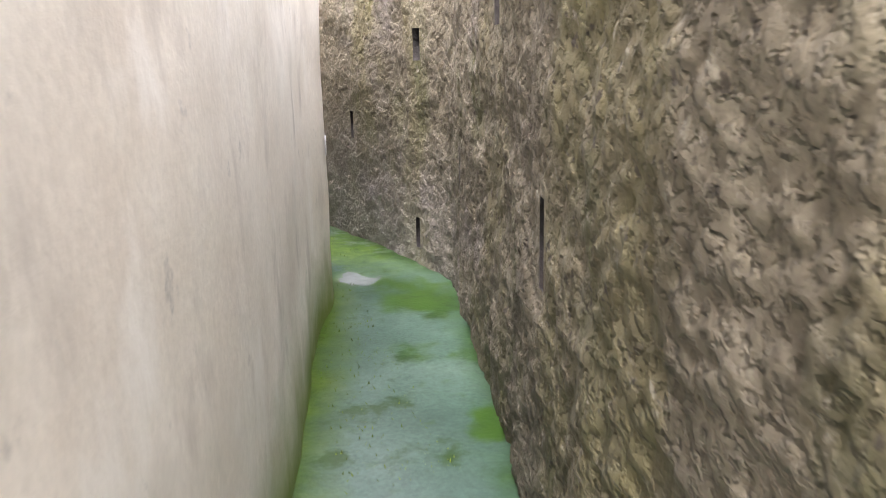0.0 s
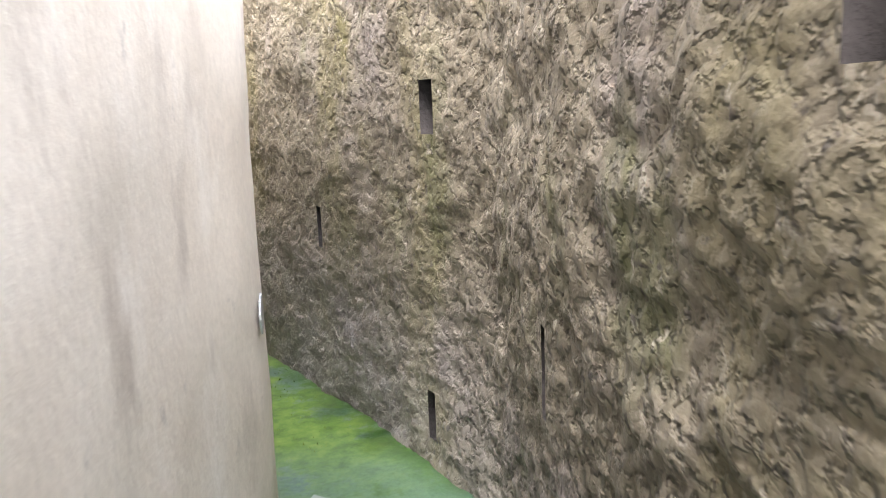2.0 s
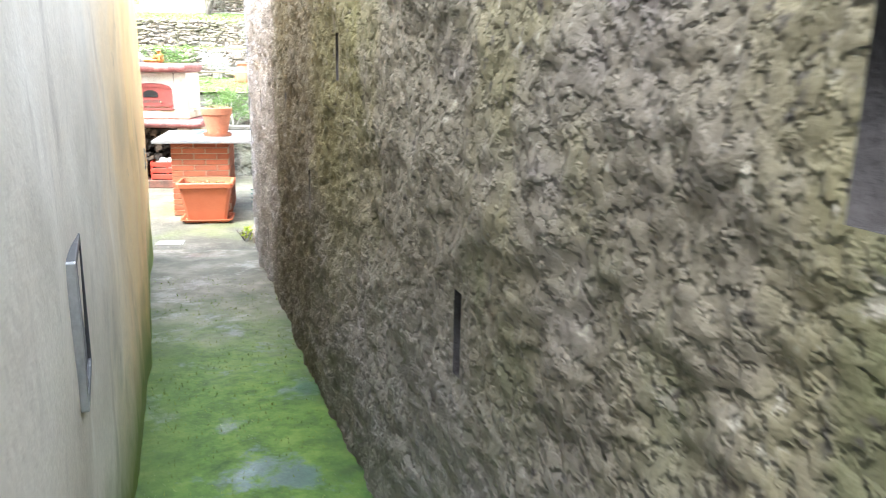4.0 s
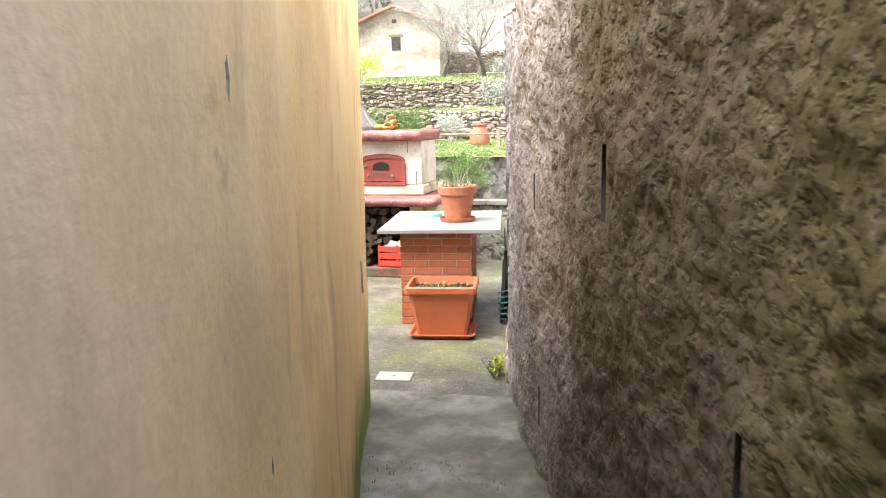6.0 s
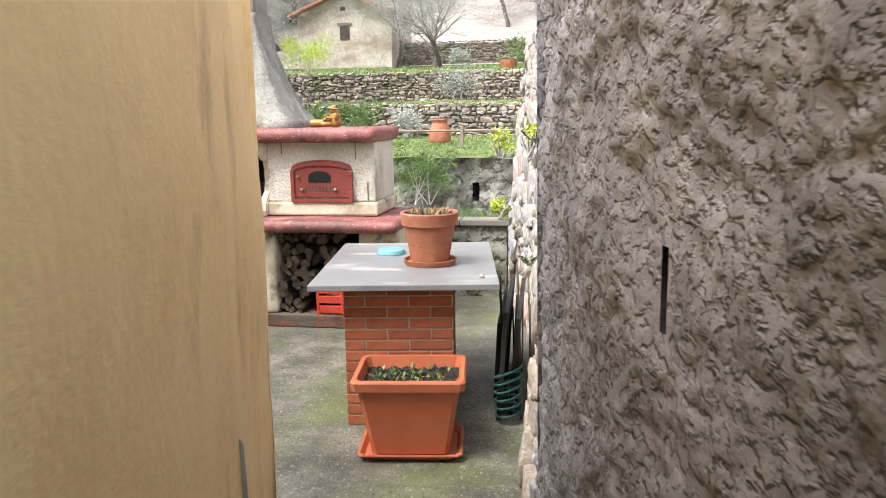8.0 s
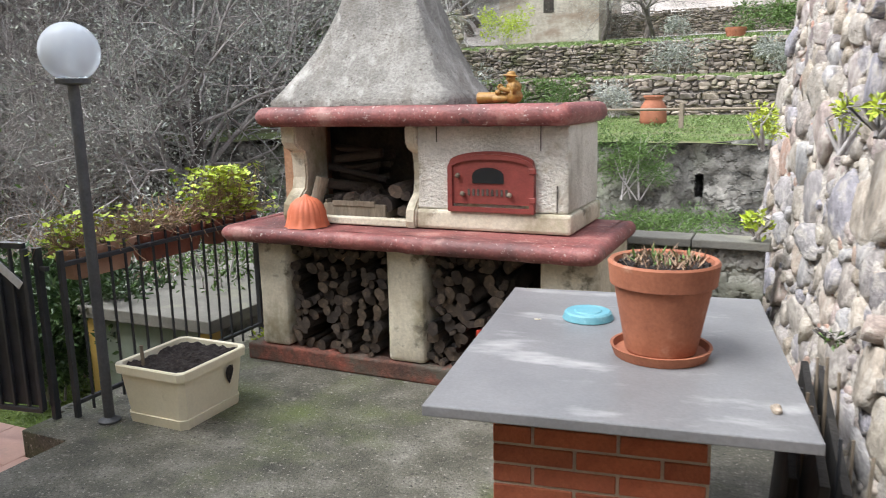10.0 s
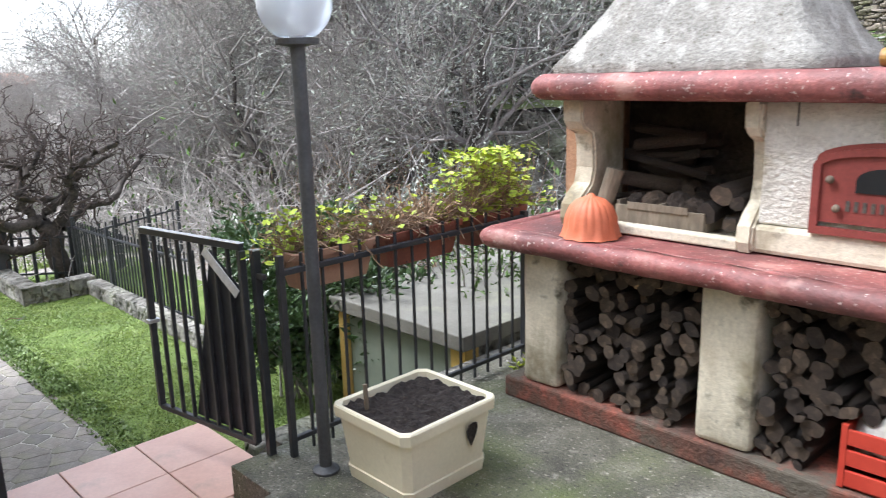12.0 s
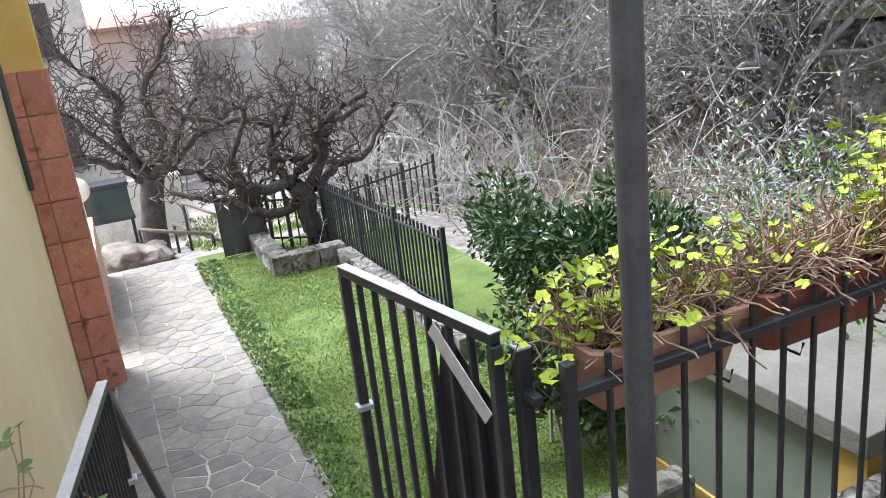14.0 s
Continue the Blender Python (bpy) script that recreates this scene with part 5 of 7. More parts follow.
for ob in list(bpy.data.objects):
    if ob.parent is None and ob.type in ("MESH", "EMPTY") and not ob.name.startswith(("outdoor_oven", "wall", "floor")):
        p = ob.matrix_basis.translation
        if -0.62 < p.x < 1.9 and 12.5 < p.y < 13.7 and p.z > 0.70:
            ob.matrix_basis = Matrix.Translation((0, 0, lift(p.z))) @ ob.matrix_basis
        elif p.length < 1e-6 and ob.type == "MESH":
            vs_ = [v.co for v in ob.data.vertices]
            if all(-0.75 < v.x < 1.95 and 12.4 < v.y < 13.75 and v.z > 0.70 for v in vs_):
                for v in ob.data.vertices:
                    v.co.z += lift(v.co.z)
for ob in bpy.data.objects:
    if ob.type == "MESH" and ob.parent is not None and ob.parent.name.startswith("outdoor_oven"):
        for v in ob.data.vertices:
            v.co.z += lift(v.co.z)

# dark panels added for the black shade between the table and the stone wall
SHADE_PANEL = surf("shade_black", [(0.3, (0.012, 0.011, 0.010)), (0.6, (0.03, 0.027, 0.024)), (0.78, (0.07, 0.06, 0.05))], 7, 0.85, 0.4, 50, stretch=(1, 1, 0.3), grain=0.4)
for x, y0, y1, h, lean in ((2.87, 10.85, 11.95, 0.66, 4), (2.93, 10.95, 12.1, 0.60, 5), (2.82, 11.2, 12.0, 0.5, 3)):
    solo("leaning_board", boxed(-0.014, 0.014, 0, y1 - y0, 0, h, 0.003), SHADE_PANEL, "dark panel standing in for the black shade beside the table", "board", "boards by the table", m=pose(x, y0, 0.002, 0, lean, 2))

# ---- ground, hill and distance ----
def step01(a, b, v):
    t = max(0.0, min(1.0, (v - a) / (b - a)))
    return t * t * (3 - 2 * t)


def ground_z(x, y):
    """The lie of the land: a flat garden, a stream, then a wooded hill that sinks to the west."""
    dx, dy = x - 0.0, y - 11.0
    r = math.hypot(dx, dy)
    az = math.degrees(math.atan2(-dx, dy))
    wood = 1 - step01(44, 66, abs(az)) if az > 0 else 1 - step01(70, 110, -az)
    base = -0.74
    dip = -0.9 * step01(14.2, 16.5, y) * (1 - step01(17, 26, y)) * (1 - step01(-3.0, 0.5, x))
    west = -0.7 * step01(8.5, 12.5, -x) * (1 - step01(14, 18, y)) - 3.2 * step01(14, 40, -x) * step01(48, 66, az) * (1 - step01(110, 150, az))
    shelf = 0.45 * step01(-0.5, 1.0, x) * step01(13.9, 14.3, y)
    rise = wood * (2.2 * step01(19, 32, r) + 9.0 * step01(28, 62, r) + 42.0 * step01(50, 150, r)) * step01(14, 24, y + 0.25 * max(0, -x))
    wavy = fbm(x * 0.13, y * 0.13, 2, 3) * 0.5 * step01(18, 30, r) + fbm(x * 0.9, y * 0.9, 5, 2) * 0.03
    if x > -0.98 and y < 14.2:
        return -0.74
    return base + dip + west + shelf + rise + wavy


bm = bmesh.new()
axis_x = [-400, -260, -180, -130, -100, -80, -65] + [-54 + 1.5 * i for i in range(24)] + [-18 + 0.6 * i for i in range(45)] + [9 + 2.5 * i for i in range(10)] + [40, 60, 90, 130, 200, 400]
axis_y = [-400, -200, -100, -50, -25, -10, 0, 5] + [8 + 0.5 * i for i in range(14)] + [15 + 0.8 * i for i in range(30)] + [39 + 3 * i for i in range(14)] + [84, 95, 110, 130, 160, 200, 280, 400]
rows = [[bm.verts.new((x, y, ground_z(x, y))) for x in axis_x] for y in axis_y]
for a, b in zip(rows, rows[1:]):
    for i in range(len(a) - 1):
        bm.faces.new((a[i], a[i + 1], b[i + 1], b[i]))
solo("ground", bm, HILL_SOIL, "brown and green winter ground rising to a wooded hill", "ground", kind="structure", smooth=True)

# lawn with short blades
solo("lawn", boxed(-8.6, -2.45, 11.425, 13.9, -0.80, -0.715), GRASS_SOIL, "bright green mossy lawn beside the garden path", "lawn", kind="structure")
solo("lawn", boxed(-2.448, -0.98, 11.52, 12.92, -0.80, -0.715), GRASS_SOIL, "shaded green ground below the terrace railing", "lawn", kind="structure")


def blades(name, boxes, per, h, seed, mat, label, zf, wide=(0.18, 0.5)):
    rnd = random.Random(seed)
    vs, fs = [], []
    for x0, x1, y0, y1 in boxes:
        for _ in range(int((x1 - x0) * (y1 - y0) * per)):
            x, y = rnd.uniform(x0, x1), rnd.uniform(y0, y1)
            if noise.noise((x * 1.7, y * 1.7, 3)) < -0.25 and rnd.random() < 0.7:
                continue
            a, l, w = rnd.random() * 6.28, h * rnd.uniform(0.4, 1.3), h * rnd.uniform(*wide)
            z = zf(x, y)
            t = rnd.uniform(0.2, 1.0)
            tip = (x + math.cos(a) * l * t, y + math.sin(a) * l * t, z + l * (1.1 - t * 0.6))
            b = len(vs)
            vs += [(x - math.sin(a) * w / 2, y + math.cos(a) * w / 2, z), (x + math.sin(a) * w / 2, y - math.cos(a) * w / 2, z), tip]
            fs.append((b, b + 1, b + 2))
    ob = new(name, as_mesh(name, vs, fs, mat, False))
    return tagged(ob, label, "grass", kind="stuff")


clump = lambda x, y: -0.716 + max(0.0, noise.noise((x * 2.2, y * 2.2, 9))) * 0.035
blades("grass", [(-8.3, -2.45, 11.46, 13.1), (-2.45, -1.0, 11.56, 12.9)], 10000, 0.015, 3, LEAF_GRASS, "short bright green grass and clover blades", clump, (0.5, 1.0))
blades("grass", [(-8.3, -2.5, 11.37, 11.62)], 7000, 0.026, 5, LEAF_CLOVER, "tufts of clover creeping over the path edge", lambda x, y: clump(x, y) + 0.02 * noise.noise((x * 6, y * 6, 2)) + 0.012, (0.5, 1.2))
blades("grass", [(-14, -9.0, 11.6, 16)], 500, 0.08, 6, LEAF_GRASS, "grass of the lower garden", lambda x, y: ground_z(x, y))
blades("grass", [(1.3, 3.6, 14.3, 16.5)], 1600, 0.12, 7, LEAF_MID, "low leafy green plants behind the parapet", lambda x, y: ground_z(x, y))

# ---- leaf clouds ----
def leaf_cloud(pts_fn, n, size, seed, mat, narrow=0.45):
    rnd = random.Random(seed)
    vs, fs = [], []
    for _ in range(n):
        p, out = pts_fn(rnd)
        d = (out + Vector((rnd.uniform(-1, 1), rnd.uniform(-1, 1), rnd.uniform(-0.8, 1)))).normalized()
        s = d.orthogonal().normalized()
        s = (Matrix.Rotation(rnd.random() * 6.28, 3, d) @ s)
        l = size * rnd.uniform(0.6, 1.4)
        w = s * l * narrow * 0.5
        nrm = d.cross(s) * l * 0.12
        b = len(vs)
        vs += [p, p + d * l * 0.5 + w + nrm, p + d * l, p + d * l * 0.5 - w + nrm]
        fs += [(b, b + 1, b + 2), (b, b + 2, b + 3)]
    return as_mesh("leaves", vs, fs, mat, False)


def blob_fn(c, r, lumps, seed):
    """Random points in a lumpy mass."""
    rr_ = random.Random(seed)
    balls = []
    for _ in range(lumps):
        a, b = rr_.random() * 6.28, rr_.uniform(-0.5, 1)
        k = rr_.uniform(0.3, 0.85)
        balls.append((Vector((c[0] + math.cos(a) * r[0] * k, c[1] + math.sin(a) * r[1] * k, c[2] + b * r[2] * k)), rr_.uniform(0.25, 0.5)))

    def f(rnd):
        q, k = rnd.choice(balls)
        d = Vector((rnd.gauss(0, 1), rnd.gauss(0, 1), rnd.gauss(0, 1))).normalized()
        s = k * rnd.random() ** 0.35
        return q + Vector((d.x * r[0] * s, d.y * r[1] * s, d.z * r[2] * s)), d
    return f


def bush(name, label, c, r, n, size, seed, mat, lumps=14, narrow=0.45, group=""):
    t = thing(name, label, "bush", (c[0], c[1], c[2] - r[2]), 0, group)
    vs, fs = [], []
    rnd = random.Random(seed)
    for _ in range(9):
        p = Vector((c[0] + rnd.uniform(-0.3, 0.3) * r[0], c[1] + rnd.uniform(-0.3, 0.3) * r[1], c[2] - r[2] * 1.05))
        q = Vector((c[0] + rnd.uniform(-0.8, 0.8) * r[0], c[1] + rnd.uniform(-0.8, 0.8) * r[1], c[2] + r[2] * rnd.uniform(0, 0.7)))
        ribbon([p, p.lerp(q, 0.5) + Vector((rnd.uniform(-0.1, 0.1), rnd.uniform(-0.1, 0.1), 0.05)), q], [0.012, 0.008, 0.003], vs, fs, 4)
    for nm, me in (("stem_tangle", as_mesh("stem_tangle", vs, fs, TWIG)), ("foliage", leaf_cloud(blob_fn(c, r, lumps, seed), n, size, seed, mat, narrow))):
        ob = new(nm, me)
        ob.parent = t
        ob.matrix_parent_inverse = INVERSE[t.name]
        tagged(ob, kind="stuff")
    return t


bush("laurel_hedge", "dark glossy green laurel hedge behind the railing", (-4.0, 13.6, -0.2), (1.35, 0.55, 0.72), 9000, 0.075, 1, LEAF_DARK, 30)
bush("laurel_hedge", "dark glossy green laurel hedge behind the railing", (-2.75, 13.35, -0.15), (0.75, 0.5, 0.7), 6500, 0.075, 2, LEAF_DARK, 24)
bush("ivy_bush", "dark ivy beside the low outbuilding", (-2.78, 12.75, -0.28), (0.3, 0.4, 0.45), 3600, 0.055, 31, LEAF_DARK, 22, 0.7)
bush("shrub", "loose green shrub with tall shoots behind the troughs", (-1.9, 13.9, 0.35), (1.0, 0.55, 0.75), 1500, 0.06, 4, LEAF_MID, 26, 0.35)
bush("shrub", "loose grey-green shrub behind the outbuilding", (-3.6, 15.2, 0.0), (1.7, 0.8, 0.9), 2200, 0.06, 5, LEAF_GREY, 26, 0.35)
bush("weed", "small yellow-green weed at the wall foot", (3.05, 9.42, 0.06), (0.05, 0.10, 0.07), 130, 0.035, 6, LEAF_LIME, 8)
bush("weed", "yellow-green fern growing from the stone wall", (2.62, 13.9, 1.55), (0.10, 0.18, 0.16), 360, 0.035, 7, LEAF_LIME, 12, 0.4)
bush("weed", "small yellow-green weed rooted in the stone wall", (2.97, 12.3, 1.62), (0.05, 0.13, 0.14), 200, 0.03, 8, LEAF_LIME, 8)
bush("weed", "small yellow-green weed rooted in the stone wall", (3.05, 11.7, 1.66), (0.05, 0.08, 0.08), 60, 0.04, 9, LEAF_LIME, 6)
bush("weed", "small yellow-green weed at the wall corner", (2.60, 14.0, 0.9), (0.08, 0.1, 0.1), 120, 0.05, 10, LEAF_LIME, 6)
bush("weed", "tiny green weed rooted in the stone wall", (2.98, 12.0, 0.75), (0.04, 0.1, 0.03), 60, 0.03, 12, LEAF_MID, 5)
bush("weed", "small weed sprouting at the terrace edge", (-0.70, 13.0, 0.04), (0.05, 0.12, 0.05), 80, 0.04, 13, LEAF_LIME, 6)

# ---- outbuilding below the railing ----
ob_ = thing("outbuilding", "low outbuilding with pale concrete roof, grey-green wall and yellow trim", "outbuilding", (-1.7, 13.6, -0.72))
GREEN_WALL = surf("grey_green_paint", [(0.3, (0.17, 0.20, 0.165)), (0.7, (0.23, 0.26, 0.215))], 2, 0.6, 0.1, 60, grain=0.06)
YELLOW_TRIM = surf("yellow_trim", [(0.3, (0.52, 0.34, 0.08)), (0.7, (0.60, 0.42, 0.14))], 3, 0.8, 0.15, 60, grain=0.08)
PALE_CONC = surf("pale_concrete_roof", [(0.3, (0.13, 0.124, 0.106)), (0.7, (0.20, 0.192, 0.167))], 2.5, 0.85, 0.25, 50, stains=[((0.25, 0.25, 0.18), 2, 0.55, 0.75, None)], grain=0.12)
part("roof_slab", boxed(-2.46, -1.08, 12.88, 14.9, 0.045, 0.145, 0.008), PALE_CONC, ob_, "pale stained concrete roof slab")
part("front_wall", boxed(-2.32, -1.24, 12.955, 13.05, -0.62, 0.043), GREEN_WALL, ob_, "grey-green painted front panel")
part("corner_pier", boxed(-2.42, -2.32, 12.93, 13.05, -0.74, 0.043), YELLOW_TRIM, ob_, "yellow painted pier")
part("corner_pier", boxed(-1.24, -1.11, 12.93, 13.05, -0.74, 0.043), YELLOW_TRIM, ob_, "yellow painted pier")
part("foot_band", boxed(-2.32, -1.24, 12.94, 13.05, -0.74, -0.62), YELLOW_TRIM, ob_, "yellow painted foot band")
part("side_wall", boxed(-1.21, -1.11, 13.05, 14.85, -0.74, 0.043), WALL_GREY, ob_)
part("side_wall", boxed(-2.42, -2.32, 13.05, 14.85, -0.74, 0.043), WALL_GREY, ob_)
solo("retaining_wall", boxed(-1.06, -0.972, 11.52, 14.0, -0.74, -0.005), WALL_GREY, "grey concrete edge wall of the terrace", "wall", kind="structure")
solo("kerb_low", boxed(-2.1, -1.95, 11.9, 12.9, -0.72, -0.52, 0.02), WALL_GREY, "low grey concrete kerb", "kerb", kind="structure")

# parapet behind the oven
pw = thing("parapet_wall", "low grey parapet wall with pale capping stones", "wall", (2.3, 14.1, 0), kind="structure")
part("parapet_body", boxed(-0.95, 2.66, 14.0, 14.18, 0.0, 0.715), WALL_GREY, pw)
for k in range(5):
    part("cap_stone", boxed(0.2 + k * 0.5, 0.692 + k * 0.5, 13.96, 14.22, 0.717, 0.775, 0.008), PALE_CONC, pw)

# steps and landing
st = thing("garden_steps", "pink tiled steps going down from the terrace", "steps", (-1.7, 11.0, -0.74), kind="structure")
for k, (x1, x0, z) in enumerate(((-0.622, -0.974, -0.15), (-0.975, -1.80, -0.15), (-1.80, -2.12, -0.335), (-2.12, -2.44, -0.52))):
    part("step_body", boxed(x0, x1, 10.36, 11.238 if x1 > -0.9 else 11.5, -0.76, z - 0.014), JOINT, st)

# path bed
solo("path_bed", boxed(-8.7, -2.44, 10.38, 11.42, -0.80, -0.708), JOINT, "pale mortar bed of the paved garden path", "path", kind="structure")

# ---- the house by the path ----
hs = thing("house", "yellow rendered house with a terracotta tiled corner pier", "house", (-3.5, 9.5, -0.74))
part("house_wall", boxed(-5.45, -1.30, 8.2, 10.18, -0.80, 5.0), WALL_YELLOW, hs, "cream yellow rendered wall")
part("house_wall", boxed(-5.72, -5.45, 8.2, 10.18, -0.80, 5.0), WALL_YELLOW, hs)
part("pier", boxed(-5.72, -5.452, 10.182, 10.455, -0.80, 5.0), YELLOW_TRIM, hs, "ochre yellow corner pier")
PIER_TILE = surf("rust_red_tile", [(0.3, (0.36, 0.14, 0.09)), (0.6, (0.47, 0.205, 0.14)), (0.78, (0.54, 0.28, 0.21))], 7, 0.8, 0.3, 60, stains=[((0.13, 0.06, 0.045), 9, 0.58, 0.72, None)], grain=0.2, random_tint=0.12)
zt = -0.74
k = 0
while zt < 1.58:
    h = 0.30
    part("pier_tile", boxed(-5.452, -5.43, 10.286, 10.465, zt + 0.004, zt + h - 0.004, 0.004), PIER_TILE, hs)
    part("pier_tile", boxed(-5.452, -5.43, 10.185, 10.28, zt + 0.004, zt + h - 0.004, 0.004), PIER_TILE, hs)
    part("pier_tile", boxed(-5.72, -5.455, 10.457, 10.475, zt + 0.004, zt + h - 0.004, 0.004), PIER_TILE, hs)
    zt += h
    k += 1
bm = bmesh.new()
tube(bm, (-5.2, 10.21, 0.9), (-5.2, 10.21, 3.0), 0.02, 0.02, 12)
part("downpipe", bm, POLE_GREY, hs, "grey downpipe", smooth=True)
# the house between alley and terrace
bm = bmesh.new()
lines = [(2.25, 8.80), (-0.9, 7.9), (-1.35, 8.2), (-1.35, 5.0), (3.0, 4.0)]
for a, b in zip(lines, lines[1:]):
    q = [bm.verts.new((*a, -0.8)), bm.verts.new((*b, -0.8)), bm.verts.new((*b, 3.3)), bm.verts.new((*a, 3.3))]
    bm.faces.new(q)
solo("wall_north", bm, WALL_YELLOW, "yellow rendered house front beside the terrace", "wall", kind="structure")
lw = thing("low_wall", "low pink rendered wall with a pot beside the path", "wall", (-7.4, 10.3, -0.74))
part("wall_body", boxed(-8.6, -6.3, 10.2, 10.45, -0.74, 0.0, 0.01), surf("pink_render", [(0.3, (0.50, 0.30, 0.22)), (0.7, (0.60, 0.40, 0.31))], 3, 0.9, 0.2, 50), lw)
bm = bmesh.new()
lathe(bm, [(0.001, 0), (0.07, 0), (0.10, 0.16), (0.11, 0.165), (0.11, 0.2), (0.09, 0.2), (0.001, 0.18)], 20)
solo("flower_pot", bm, TERRACOTTA, "small terracotta pot on the low wall", "flower pot", m=pose(-7.0, 10.33, 0.003))
bm = bmesh.new()
bmesh.ops.create_uvsphere(bm, u_segments=20, v_segments=12, radius=0.13)
lp2 = thing("garden_lamp", "white globe garden lamp on a short post", "lamp", (-7.9, 10.38, 0.0), local=True)
part("globe", bm, surf("white_globe", [(0.3, (0.75, 0.75, 0.74)), (0.7, (0.82, 0.82, 0.8))], 3, 0.3, 0, 20, grain=0), lp2, smooth=True, m=pose(0, 0, 0.42))
bm = bmesh.new()
tube(bm, (0, 0, 0.002), (0, 0, 0.30), 0.03, 0.03, 10)
part("post", bm, IRON, lp2)


# ---- block bed, far fence and gate ----
bd = thing("block_bed", "raised bed edged with grey concrete blocks", "raised bed", (-7.8, 12.6, -0.72))
for k in range(4):
    part("block", boxed(-8.47 + k * 0.34, -8.14 + k * 0.34, 12.03, 12.23, -0.72, -0.50, 0.012), WALL_GREY, bd)
for k in range(2):
    part("block", boxed(-7.32, -7.11, 12.24 + k * 0.30, 12.53 + k * 0.30, -0.72, -0.51, 0.012), WALL_GREY, bd)
for k in range(7):
    part("block", boxed(-7.10 + k * 0.42, -6.69 + k * 0.42, 12.72, 12.88, -0.72, -0.55, 0.012), WALL_GREY, bd)


def picket_fence(a, b, z0, z1, n, label, name="fence"):
    a, b = Vector(a), Vector(b)
    g = thing(name, label, "fence", (a.x, a.y, z0))
    at = lambda u, z: (a.x + (b.x - a.x) * u, a.y + (b.y - a.y) * u, z)
    part("rail", bar_box(at(0, z1 - 0.08), at(1, z1 - 0.08), 0.025), IRON, g)
    part("rail", bar_box(at(0, z0 + 0.12), at(1, z0 + 0.12), 0.025), IRON, g)
    me = mesh_of("picket", boxed(-0.009, 0.009, -0.009, 0.009, 0, z1 - z0, 0.002, seg=1), IRON)
    for k in range(n + 1):
        ob = new("picket", me)
        ob.parent = g
        ob.matrix_parent_inverse = INVERSE[g.name]
        ob.matrix_basis = pose(*at(k / n, z0))
    for u in (0, 0.34, 0.67, 1):
        p = at(u, 0)
        part("post", boxed(p[0] - 0.02, p[0] + 0.02, p[1] - 0.02, p[1] + 0.02, z0, z1 + 0.04, 0.003), IRON, g)
    return g


picket_fence((-7.75, 12.86), (-4.85, 12.98), -0.72, 0.07, 38, "black iron picket fence behind the lawn")
picket_fence((-7.75, 12.9), (-8.6, 14.6), -0.95, -0.05, 16, "black iron picket fence of the lower garden")
picket_fence((-8.3, 12.30), (-7.85, 12.84), -0.72, -0.06, 6, "short black iron fence by the raised bed")
GATE2 = surf("charcoal_steel_sheet", [(0.3, (0.04, 0.043, 0.05)), (0.7, (0.07, 0.073, 0.08))], 4, 0.45, 0.05, 50, grain=0.08)
g2 = thing("sheet_gate", "charcoal steel sheet gate with a torn top edge", "gate", (-8.6, 12.2, -0.72))
for y0, y1, top in ((11.74, 11.86, (-0.02, -0.16)), (11.865, 11.99, (-0.02, -0.18)), (12.0, 12.24, (0.10, -0.02))):
    bm = bmesh.new()
    f_ = [bm.verts.new((-8.3, y, z)) for y, z in ((y0, -0.70), (y1, -0.70), (y1, top[1]), (y0, top[0]))]
    b_ = [bm.verts.new((-8.33, v.co.y, v.co.z)) for v in f_]
    bm.faces.new(f_)
    bm.faces.new(b_[::-1])
    for k in range(4):
        bm.faces.new((f_[k], b_[k], b_[(k + 1) % 4], f_[(k + 1) % 4]))
    part("gate_sheet", bm, GATE2, g2)
for y in (11.73, 11.995, 12.25):
    part("gate_stile", boxed(-8.335, -8.30, y - 0.008, y + 0.008, -0.72, 0.06), IRON, g2)
# wooden handrails by the far steps
for a, b, z in (((-9.4, 10.9), (-9.4, 11.75), -0.42), ((-9.7, 11.5), (-9.2, 12.0), -0.25), ((-9.9, 11.35), (-9.3, 11.9), -0.55)):
    hr = thing("handrail", "round rusty metal handrail by the far steps", "handrail", (*a, -1.0))
    bm = bmesh.new()
    tube(bm, (*a, z), (*b, z - 0.25), 0.022, 0.022, 8)
    part("rail", bm, OLD_WOOD, hr, smooth=True)
    for p, zz in ((a, z), (b, z - 0.25)):
        bm = bmesh.new()
        tube(bm, (*p, ground_z(*p) - 0.05), (*p, zz), 0.02, 0.02, 8)
        part("post", bm, IRON, hr, smooth=True)
bm = bmesh.new()
bmesh.ops.create_icosphere(bm, subdivisions=4, radius=1.0)
for v in bm.verts:
    v.co = Vector((v.co.x * 0.5, v.co.y * 0.42, v.co.z * 0.24)) * (1 + 0.35 * fbm(v.co.x * 1.5, v.co.y * 1.5, v.co.z * 1.5, 4))
solo("boulder", bm, STONE_FAR, "large grey boulder beside the garden path", "boulder", m=pose(-9.15, 10.72, -0.76), smooth=True)
ww = thing("garden_wall", "white stained garden wall", "wall", (-13.2, 11.0, -1.4))
part("wall_body", boxed(-13.35, -13.15, 9.9, 11.85, -1.5, -0.40, 0.02), PLASTER, ww)
hut = thing("glass_case", "dark framed glass case on thin legs", "glass case", (-10.0, 10.65, -1.1))
part("case_frame", boxed(-10.3, -9.9, 10.34, 10.92, 0.06, 0.12, 0.01), IRON, hut)
part("case_frame", boxed(-10.3, -9.9, 10.34, 10.92, -0.38, -0.33, 0.01), IRON, hut)
part("case_glass", boxed(-10.28, -9.92, 10.36, 10.90, -0.33, 0.06), surf("dark_green_glass", [(0.3, (0.03, 0.05, 0.05)), (0.7, (0.06, 0.085, 0.085))], 3, 0.1, 0, 20, grain=0), hut)
